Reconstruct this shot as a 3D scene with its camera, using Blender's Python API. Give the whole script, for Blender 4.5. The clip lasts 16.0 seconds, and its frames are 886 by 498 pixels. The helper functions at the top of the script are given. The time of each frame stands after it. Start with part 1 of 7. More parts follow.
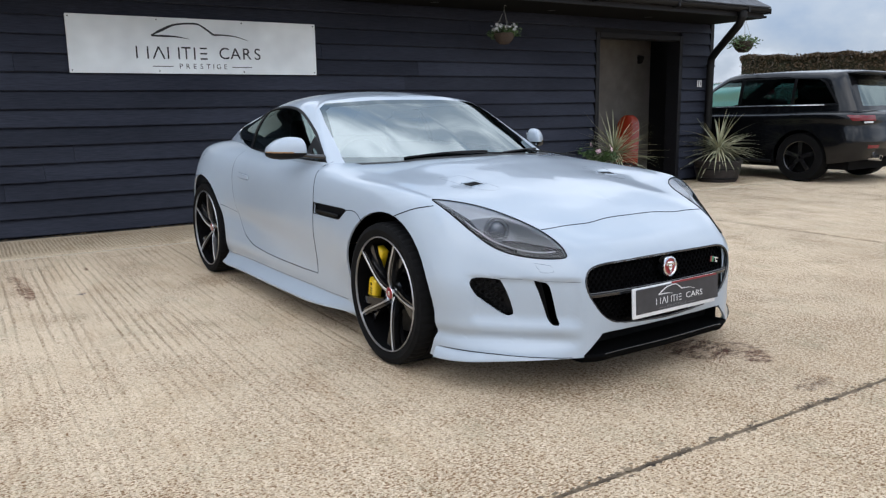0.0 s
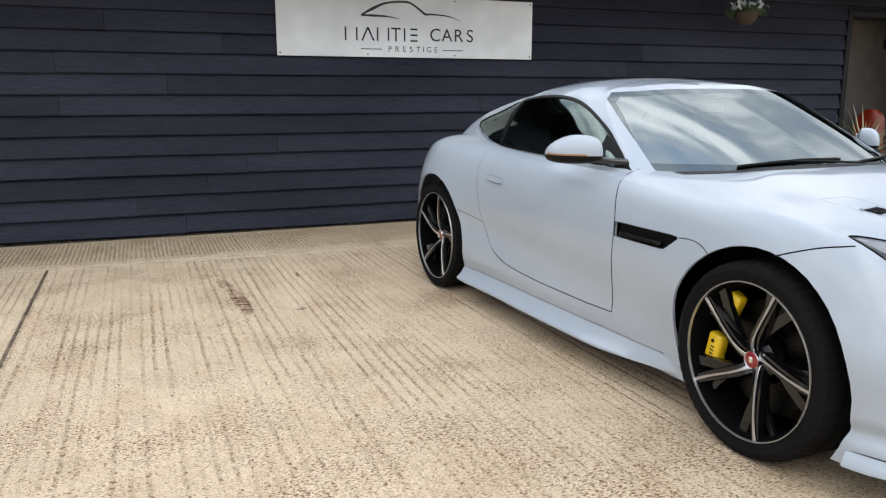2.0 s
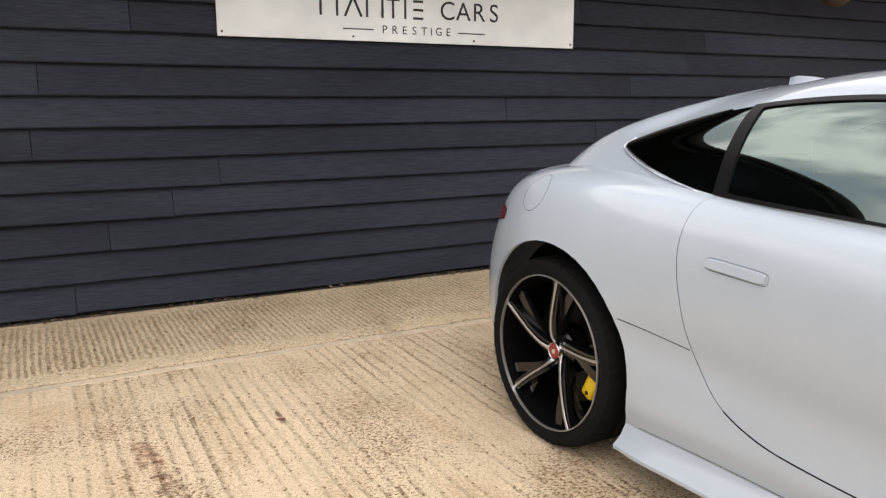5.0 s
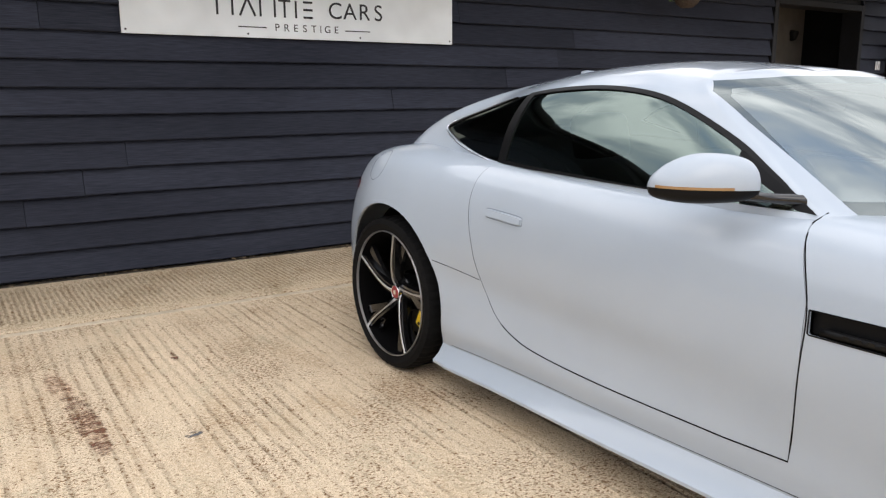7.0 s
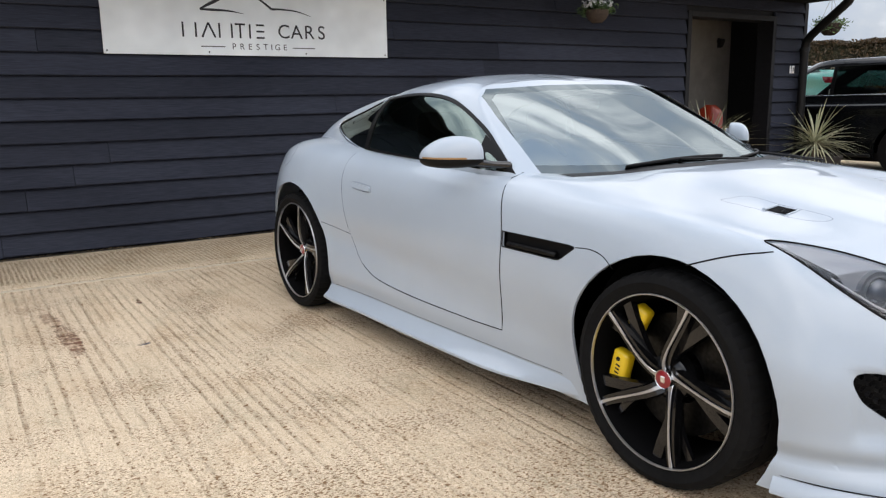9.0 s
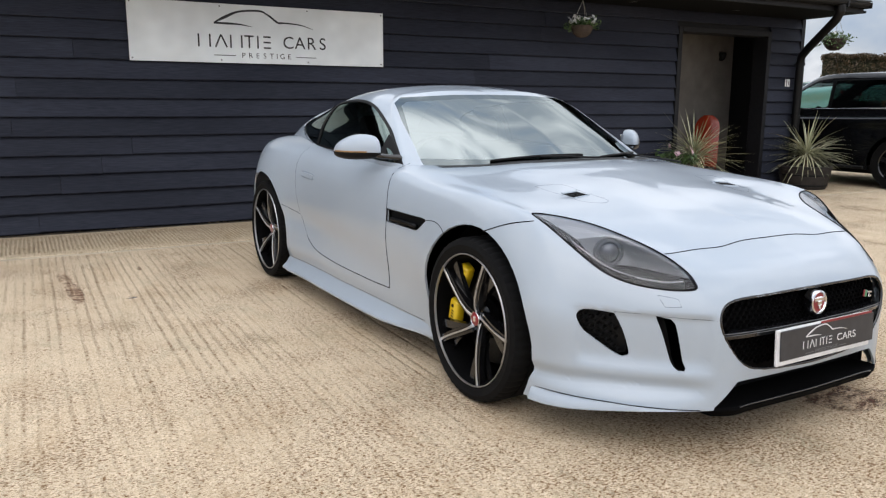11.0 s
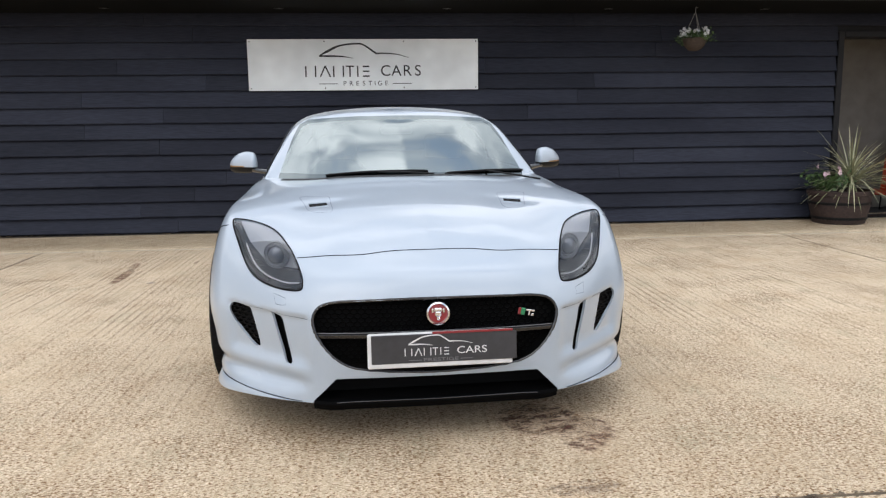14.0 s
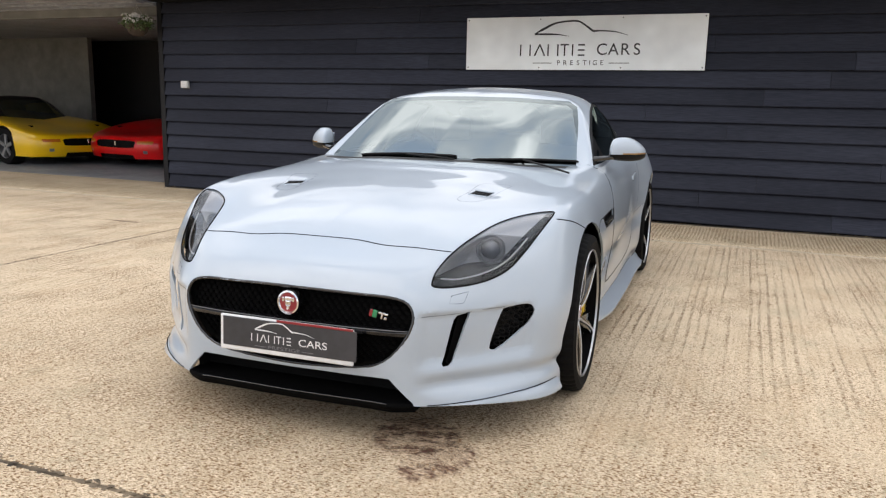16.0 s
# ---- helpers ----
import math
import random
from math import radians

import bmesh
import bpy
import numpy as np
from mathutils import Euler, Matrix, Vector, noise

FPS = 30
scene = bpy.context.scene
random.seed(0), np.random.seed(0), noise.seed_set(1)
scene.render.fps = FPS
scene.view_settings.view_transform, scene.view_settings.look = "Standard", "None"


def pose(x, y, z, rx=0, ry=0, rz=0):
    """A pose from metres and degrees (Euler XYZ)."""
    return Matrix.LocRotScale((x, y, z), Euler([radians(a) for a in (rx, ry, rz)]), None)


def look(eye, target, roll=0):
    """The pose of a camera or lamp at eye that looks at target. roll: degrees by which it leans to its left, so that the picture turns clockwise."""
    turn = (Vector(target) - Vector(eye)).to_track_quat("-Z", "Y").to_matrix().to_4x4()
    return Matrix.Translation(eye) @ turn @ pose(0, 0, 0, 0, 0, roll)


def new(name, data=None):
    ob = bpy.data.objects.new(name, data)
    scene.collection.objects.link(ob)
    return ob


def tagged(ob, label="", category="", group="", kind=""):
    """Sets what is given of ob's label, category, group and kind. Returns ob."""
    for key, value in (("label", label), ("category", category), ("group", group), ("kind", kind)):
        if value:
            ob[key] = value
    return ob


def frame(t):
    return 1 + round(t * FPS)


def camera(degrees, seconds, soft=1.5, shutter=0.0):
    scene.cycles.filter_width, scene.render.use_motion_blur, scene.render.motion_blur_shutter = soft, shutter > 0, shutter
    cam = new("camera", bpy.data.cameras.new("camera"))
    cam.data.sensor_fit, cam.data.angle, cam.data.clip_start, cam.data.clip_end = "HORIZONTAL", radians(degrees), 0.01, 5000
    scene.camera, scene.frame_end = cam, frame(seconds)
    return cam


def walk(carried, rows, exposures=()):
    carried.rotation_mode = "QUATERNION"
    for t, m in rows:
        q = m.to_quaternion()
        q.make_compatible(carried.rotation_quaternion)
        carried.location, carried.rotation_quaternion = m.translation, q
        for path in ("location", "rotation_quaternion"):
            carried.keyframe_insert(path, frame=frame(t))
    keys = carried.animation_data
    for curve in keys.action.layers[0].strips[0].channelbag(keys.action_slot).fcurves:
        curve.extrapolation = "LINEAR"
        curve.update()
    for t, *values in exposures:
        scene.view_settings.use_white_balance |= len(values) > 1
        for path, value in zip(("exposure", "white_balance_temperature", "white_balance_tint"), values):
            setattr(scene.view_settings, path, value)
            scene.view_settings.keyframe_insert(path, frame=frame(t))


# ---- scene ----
cam = camera(59.8, 16.0, 1.25)
METRES, EYE, TILT, LEAN, TURN = 10.865, 1.1625, 0.0, 0.0, -32.0
ROWS = [
    (0.0, 0.0, 0.0, 0.0, -0.16, -10.34, 0.86),
    (0.5, -0.0158, 0.0091, 0.0001, 1.96, -10.73, 0.88),
    (1.0, -0.0346, 0.0248, 0.0004, 5.1, -10.56, 1.08),
    (1.5, -0.0516, 0.0513, 0.0015, 9.39, -10.61, 0.24),
    (2.0, -0.0744, 0.0821, 0.0015, 10.46, -11.1, 0.14),
    (2.5, -0.0957, 0.1169, 0.0011, 9.57, -11.13, 0.18),
    (3.0, -0.1165, 0.1544, 0.0009, 8.65, -10.91, 0.17),
    (3.5, -0.1393, 0.1915, 0.0016, 7.07, -10.93, 0.8),
    (6.0, -0.1723, 0.2669, 0.0017, 1.09, -10.99, -0.08),
    (6.5, -0.1547, 0.2441, 0.0017, 0.17, -11.15, 0.14),
    (7.0, -0.1413, 0.2199, 0.0007, -0.81, -11.46, 0.21),
    (7.5, -0.1274, 0.194, 0.0015, -1.35, -11.87, 0.1),
    (8.0, -0.1101, 0.1678, 0.0003, -0.58, -12.24, 0.41),
    (8.5, -0.0991, 0.1448, 0.0008, -0.6, -11.84, 0.84),
    (11.0, -0.0165, 0.0456, 0.0006, 3.88, -10.67, -0.19),
    (11.5, 0.0111, 0.0373, -0.0015, 3.79, -11.25, 0.6),
    (12.0, 0.0444, 0.0363, 0.0007, 5.33, -11.37, 1.42),
    (12.5, 0.0854, 0.0353, 0.0004, 9.57, -10.87, 1.04),
    (13.0, 0.1259, 0.0458, -0.0006, 14.38, -10.04, 0.68),
    (13.5, 0.1661, 0.0577, -0.0001, 20.59, -9.22, 0.4),
    (14.0, 0.2029, 0.0741, -0.0005, 26.8, -9.12, 0.68),
    (14.5, 0.2356, 0.0961, 0.0007, 32.68, -9.18, 0.78),
    (15.0, 0.2672, 0.1224, 0.0012, 39.17, -9.58, -0.18),
    (15.5, 0.289, 0.1556, 0.0019, 46.04, -10.2, -0.43),
    (16.0, 0.309, 0.1924, 0.0013, 53.62, -10.7, -1.17),
]
EXPOSURES = [(0.0, -0.12, 6080, 11), (1.5, -0.04, 6400, 11), (3.0, 0.13, 6800, 13), (6.0, 0.33, 7480, 15), (7.0, 0.14, 6900, 14), (8.5, 0.04, 6600, 13), (11.5, -0.07, 6600, 12), (13.5, -0.02, 6500, 12), (16.0, 0.05, 6840, 13)]
PATH = [(t, pose(0, 0, EYE, TILT, LEAN, TURN) @ pose(METRES * x, METRES * y, METRES * z, 90 + pitch, roll, yaw)) for t, x, y, z, yaw, pitch, roll in ROWS]
# where the camera reaches the rear wheel and turns back
PATH += [
    (3.7, look((-0.119, 2.705, 1.184), (0.695, 4.492, 0.806), -1.2)),
    (4.4, look((-0.049, 3.219, 1.180), (0.396, 4.115, 0.988), -0.5)),
    (5.1, look((-0.006, 3.594, 1.178), (0.467, 4.475, 0.987), -0.1)),
    (5.8, look((-0.029, 3.549, 1.175), (0.955, 5.250, 0.801), 0.0)),
    (8.7, look((-0.106, 1.765, 1.167), (0.949, 3.417, 0.773), -0.9)),
]
walk(cam, sorted(PATH, key=lambda row: row[0]), EXPOSURES)

# ---- world, sun ----
SUN_EL, SUN_AZ = 50.0, -140.0
world = bpy.data.worlds.new("world")
scene.world = world
world.use_nodes = True
wn, wl = world.node_tree.nodes, world.node_tree.links
wn.clear()
w_out = wn.new("ShaderNodeOutputWorld")
w_bg = wn.new("ShaderNodeBackground")
w_sky = wn.new("ShaderNodeTexSky")
w_sky.sky_type = "NISHITA"
w_sky.sun_disc = False
w_sky.sun_elevation = radians(SUN_EL)
w_sky.sun_rotation = radians(SUN_AZ)
w_sky.dust_density = 3.0
# a broken layer of cloud over the whole sky
w_tc = wn.new("ShaderNodeTexCoord")
w_map = wn.new("ShaderNodeMapping")
w_map.inputs["Scale"].default_value = (1.0, 1.0, 1.5)
w_map.inputs["Location"].default_value = (0.45, 0.9, 0.1)
w_no = wn.new("ShaderNodeTexNoise")
w_no.inputs["Scale"].default_value = 2.9
w_no.inputs["Detail"].default_value = 7.0
w_no.inputs["Roughness"].default_value = 0.55
w_ramp = wn.new("ShaderNodeValToRGB")
w_ramp.color_ramp.elements[0].position = 0.37
w_ramp.color_ramp.elements[0].color = (5.0, 6.3, 8.3, 1)
w_ramp.color_ramp.elements[1].position = 0.60
w_ramp.color_ramp.elements[1].color = (16.5, 17.0, 17.6, 1)
w_grey = w_ramp.color_ramp.elements.new(0.47)
w_grey.color = (7.6, 8.4, 9.4, 1)
w_mix = wn.new("ShaderNodeMix")
w_mix.data_type = "RGBA"
w_mix.inputs["Factor"].default_value = 0.82
w_bg.inputs["Strength"].default_value = 0.105
wl.new(w_tc.outputs["Generated"], w_map.inputs["Vector"])
wl.new(w_map.outputs["Vector"], w_no.inputs["Vector"])
wl.new(w_no.outputs["Fac"], w_ramp.inputs["Fac"])
wl.new(w_sky.outputs["Color"], w_mix.inputs["A"])
# an overcast sky is brighter overhead than at the horizon
w_sep = wn.new("ShaderNodeSeparateXYZ")
wl.new(w_tc.outputs["Generated"], w_sep.inputs["Vector"])
w_up = wn.new("ShaderNodeMapRange")
w_up.inputs["From Min"].default_value, w_up.inputs["From Max"].default_value = 0.0, 1.0
w_up.inputs["To Min"].default_value, w_up.inputs["To Max"].default_value = 0.84, 1.38
wl.new(w_sep.outputs["Z"], w_up.inputs["Value"])
w_mul = wn.new("ShaderNodeVectorMath")
w_mul.operation = "SCALE"
wl.new(w_ramp.outputs["Color"], w_mul.inputs[0])
# and brighter on the side where the sun stands behind the cloud
w_dot = wn.new("ShaderNodeVectorMath")
w_dot.operation = "DOT_PRODUCT"
w_dot.inputs[1].default_value = (math.sin(radians(SUN_AZ)) * math.cos(radians(SUN_EL)), math.cos(radians(SUN_AZ)) * math.cos(radians(SUN_EL)), math.sin(radians(SUN_EL)))
wl.new(w_tc.outputs["Generated"], w_dot.inputs[0])
w_side = wn.new("ShaderNodeMapRange")
w_side.inputs["From Min"].default_value, w_side.inputs["From Max"].default_value = -1.0, 1.0
w_side.inputs["To Min"].default_value, w_side.inputs["To Max"].default_value = 0.84, 1.28
wl.new(w_dot.outputs["Value"], w_side.inputs["Value"])
w_both = wn.new("ShaderNodeMath")
w_both.operation = "MULTIPLY"
wl.new(w_up.outputs["Result"], w_both.inputs[0])
wl.new(w_side.outputs["Result"], w_both.inputs[1])
wl.new(w_both.outputs["Value"], w_mul.inputs["Scale"])
wl.new(w_mul.outputs["Vector"], w_mix.inputs["B"])
wl.new(w_mix.outputs["Result"], w_bg.inputs["Color"])
wl.new(w_bg.outputs["Background"], w_out.inputs["Surface"])
sun = new("sun", bpy.data.lights.new("sun", "SUN"))
sun.data.energy = 0.45
sun.data.angle = radians(50)
sun.data.color = (1.0, 0.95, 0.88)
_az, _el = radians(SUN_AZ), radians(SUN_EL)
sun.matrix_world = look((0, 0, 30), (-30 * math.sin(_az) * math.cos(_el), -30 * math.cos(_az) * math.cos(_el), 30 - 30 * math.sin(_el)))

# ---- materials ----
def material(name, colour, rough=0.5, metal=0.0, coat=0.0, spec=0.5, coat_rough=0.03):
    m = bpy.data.materials.new(name)
    m.use_nodes = True
    b = m.node_tree.nodes["Principled BSDF"]
    b.inputs["Base Color"].default_value = (*colour, 1)
    b.inputs["Roughness"].default_value = rough
    b.inputs["Metallic"].default_value = metal
    b.inputs["Coat Weight"].default_value = coat
    b.inputs["Coat Roughness"].default_value = coat_rough
    b.inputs["Specular IOR Level"].default_value = spec
    return m


def nodes_of(m):
    return m.node_tree.nodes, m.node_tree.links, m.node_tree.nodes["Principled BSDF"]


def add_noise(m, scale, detail=4.0, stretch=(1, 1, 1), coords="Object"):
    n, l, _ = nodes_of(m)
    tc, mp, no = n.new("ShaderNodeTexCoord"), n.new("ShaderNodeMapping"), n.new("ShaderNodeTexNoise")
    mp.inputs["Scale"].default_value = stretch
    no.inputs["Scale"].default_value, no.inputs["Detail"].default_value = scale, detail
    l.new(tc.outputs[coords], mp.inputs["Vector"])
    l.new(mp.outputs["Vector"], no.inputs["Vector"])
    return no.outputs["Fac"]


def ramp_of(m, fac, stops):
    n, l, _ = nodes_of(m)
    r = n.new("ShaderNodeValToRGB")
    els = r.color_ramp.elements
    while len(els) < len(stops):
        els.new(0.5)
    for e, (p, c) in zip(els, stops):
        e.position, e.color = p, (*c, 1)
    l.new(fac, r.inputs["Fac"])
    return r.outputs["Color"]


def mixed(m, fac, a, b, blend="MIX"):
    n, l, _ = nodes_of(m)
    x = n.new("ShaderNodeMix")
    x.data_type, x.blend_type = "RGBA", blend
    for sock, val in (("Factor", fac), ("A", a), ("B", b)):
        if isinstance(val, (int, float)):
            x.inputs[sock].default_value = val
        elif isinstance(val, tuple):
            x.inputs[sock].default_value = (*val, 1)
        else:
            l.new(val, x.inputs[sock])
    return x.outputs["Result"]


def math_of(m, op, a, b=0.0, c=0.0):
    n, l, _ = nodes_of(m)
    x = n.new("ShaderNodeMath")
    x.operation = op
    for i, val in enumerate((a, b, c)):
        if isinstance(val, (int, float)):
            x.inputs[i].default_value = val
        else:
            l.new(val, x.inputs[i])
    return x.outputs["Value"]


def bump_of(m, height, strength=0.3, distance=0.01):
    n, l, b = nodes_of(m)
    x = n.new("ShaderNodeBump")
    x.inputs["Strength"].default_value, x.inputs["Distance"].default_value = strength, distance
    l.new(height, x.inputs["Height"])
    l.new(x.outputs["Normal"], b.inputs["Normal"])


def set_colour(m, sock):
    n, l, b = nodes_of(m)
    l.new(sock, b.inputs["Base Color"])


def set_rough(m, sock):
    n, l, b = nodes_of(m)
    l.new(sock, b.inputs["Roughness"])


def mottled(name, dark, light, scale, rough=0.6, bump=0.2, dist=0.004, **kw):
    m = material(name, light, rough, **kw)
    f = add_noise(m, scale, 6)
    g = add_noise(m, scale * 0.13, 3)
    c = ramp_of(m, f, [(0.3, dark), (0.7, light)])
    c2 = ramp_of(m, g, [(0.35, (0.82, 0.82, 0.82)), (0.65, (1.08, 1.08, 1.08))])
    set_colour(m, mixed(m, 1.0, c, c2, "MULTIPLY"))
    bump_of(m, f, bump, dist)
    return m


def car_paint(name, colour, flake=0.04, coat_ior=1.5):
    m = material(name, colour, 0.32, 0.0, 0.9, 0.2, 0.008)
    f = add_noise(m, 900, 2)
    d = add_noise(m, 5, 4)
    lo = tuple(c * (1 - flake) for c in colour)
    c = ramp_of(m, f, [(0.35, lo), (0.65, colour)])
    set_colour(m, mixed(m, 1.0, c, ramp_of(m, d, [(0.3, (0.96, 0.96, 0.96)), (0.7, (1, 1, 1))]), "MULTIPLY"))
    set_rough(m, math_of(m, "MULTIPLY_ADD", d, 0.12, 0.26))
    nodes_of(m)[2].inputs["Coat IOR"].default_value = coat_ior
    return m


def glass(name, tint, rough=0.0, ior=1.52, gloss=(0.82, 0.95, 0.91), even=None):
    m = bpy.data.materials.new(name)
    m.use_nodes = True
    n, l = m.node_tree.nodes, m.node_tree.links
    n.clear()
    o, mx, fr = n.new("ShaderNodeOutputMaterial"), n.new("ShaderNodeMixShader"), n.new("ShaderNodeFresnel")
    tr, gl = n.new("ShaderNodeBsdfTransparent"), n.new("ShaderNodeBsdfGlossy")
    fr.inputs["IOR"].default_value = ior
    tr.inputs["Color"].default_value = (*tint, 1)
    gl.inputs["Roughness"].default_value = rough
    gl.inputs["Color"].default_value = (*gloss, 1)
    if even is None:
        l.new(fr.outputs["Fac"], mx.inputs["Fac"])
    else:
        mx.inputs["Fac"].default_value = even
    l.new(tr.outputs["BSDF"], mx.inputs[1])
    l.new(gl.outputs["BSDF"], mx.inputs[2])
    l.new(mx.outputs["Shader"], o.inputs["Surface"])
    return m


PAINT = car_paint("pearl_white_paint", (0.41, 0.467, 0.53))
GLOSS_BLACK = material("gloss_black", (0.008, 0.008, 0.009), 0.12, 0, 0.6)
SPOKE_BLACK = material("spoke_black", (0.004, 0.004, 0.0045), 0.2, 0, 0.5, 0.3)
SATIN_BLACK = mottled("satin_black_plastic", (0.005, 0.005, 0.0055), (0.009, 0.009, 0.0095), 300, 0.5, 0.1, 0.001, spec=0.25)
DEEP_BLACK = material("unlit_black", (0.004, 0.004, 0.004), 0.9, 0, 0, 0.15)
RUBBER = mottled("tyre_rubber", (0.003, 0.003, 0.0035), (0.006, 0.006, 0.006), 60, 0.8, 0.25, 0.002, spec=0.15)
CHROME = material("chrome", (0.75, 0.75, 0.77), 0.12, 1.0)
ALLOY = material("machined_alloy", (0.50, 0.50, 0.51), 0.28, 0.85)
STEEL = mottled("brake_steel", (0.018, 0.018, 0.018), (0.035, 0.035, 0.035), 80, 0.4, 0.1, 0.001, metal=1.0)
YELLOW = material("caliper_yellow", (0.75, 0.50, 0.01), 0.35, 0, 0.5)
RED = material("badge_red", (0.24, 0.012, 0.018), 0.3, 0, 0.5)
GREEN = material("badge_green", (0.02, 0.22, 0.09), 0.3, 0, 0.5)
AMBER = material("amber_lens", (0.34, 0.20, 0.09), 0.15, 0, 0.6)
ORANGE = material("orange_lens", (0.62, 0.17, 0.02), 0.2, 0, 0.4)
TAIL_RED = material("tail_lamp_red", (0.15, 0.005, 0.010), 0.15, 0, 0.4)
PLATE_GREY = mottled("plate_grey", (0.033, 0.033, 0.037), (0.041, 0.041, 0.046), 40, 0.4, 0.02, 0.001)
WHITE_PLASTIC = mottled("white_plastic", (0.68, 0.68, 0.68), (0.78, 0.78, 0.78), 20, 0.4, 0.05, 0.001)
WINDSCREEN = glass("windscreen_glass", (0.34, 0.41, 0.40), 0.0, 4.1, (0.86, 0.95, 0.95))
SCREEN_BORDER = glass("printed_glass", (0.015, 0.016, 0.017), 0.0, 2.7, (0.82, 0.92, 0.93))
SIDE_GLASS = glass("side_glass", (0.30, 0.34, 0.33), 0.0, 3.0, (0.70, 0.86, 0.80))
DARK_GLASS = glass("privacy_glass", (0.16, 0.17, 0.17), 0.0, 2.6)
LAMP_GLASS = glass("lamp_glass", (0.92, 0.93, 0.95), 0.0, 1.5, (0.9, 0.92, 0.95))
LEATHER = mottled("black_leather", (0.012, 0.012, 0.013), (0.022, 0.022, 0.023), 120, 0.5, 0.3, 0.002)
LAMP_SILVER = material("lamp_reflector", (0.22, 0.225, 0.24), 0.3, 0.5)
LAMP_GREY = material("lamp_bezel", (0.010, 0.0105, 0.012), 0.35, 0.0, 0.3)
LAMP_BOWL = material("lamp_bowl", (0.52, 0.53, 0.55), 0.3, 0.3)
LAMP_LENS = material("lamp_projector_lens", (0.13, 0.135, 0.15), 0.15, 0.3, 0.6)
TRIM_BLACK = material("matt_black_trim", (0.004, 0.004, 0.0045), 0.45, 0, 0, 0.18)
MESH_BLACK = material("grille_black", (0.002, 0.002, 0.0022), 0.8, 0, 0, 0.05)


def wood_paint():
    m = material("black_stained_weatherboard", (0.02, 0.02, 0.024), 0.6, spec=0.12)
    grain = add_noise(m, 9, 8, (1.0, 14, 26))
    blot = add_noise(m, 1.3, 4, (0.5, 1, 2))
    n, l, b = nodes_of(m)
    info = n.new("ShaderNodeObjectInfo")
    c = ramp_of(m, grain, [(0.25, (0.0165, 0.0188, 0.0268)), (0.75, (0.0430, 0.0475, 0.0655))])
    c = mixed(m, 1.0, c, ramp_of(m, blot, [(0.3, (0.75, 0.75, 0.78)), (0.7, (1.2, 1.2, 1.2))]), "MULTIPLY")
    c = mixed(m, 1.0, c, ramp_of(m, info.outputs["Random"], [(0.0, (0.85, 0.85, 0.86)), (1.0, (1.2, 1.2, 1.22))]), "MULTIPLY")
    set_colour(m, c)
    set_rough(m, math_of(m, "MULTIPLY_ADD", grain, 0.3, 0.48))
    bump_of(m, grain, 0.35, 0.004)
    return m


BOARD = wood_paint()
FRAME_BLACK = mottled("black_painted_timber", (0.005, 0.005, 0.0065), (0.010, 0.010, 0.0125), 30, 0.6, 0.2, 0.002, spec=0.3)


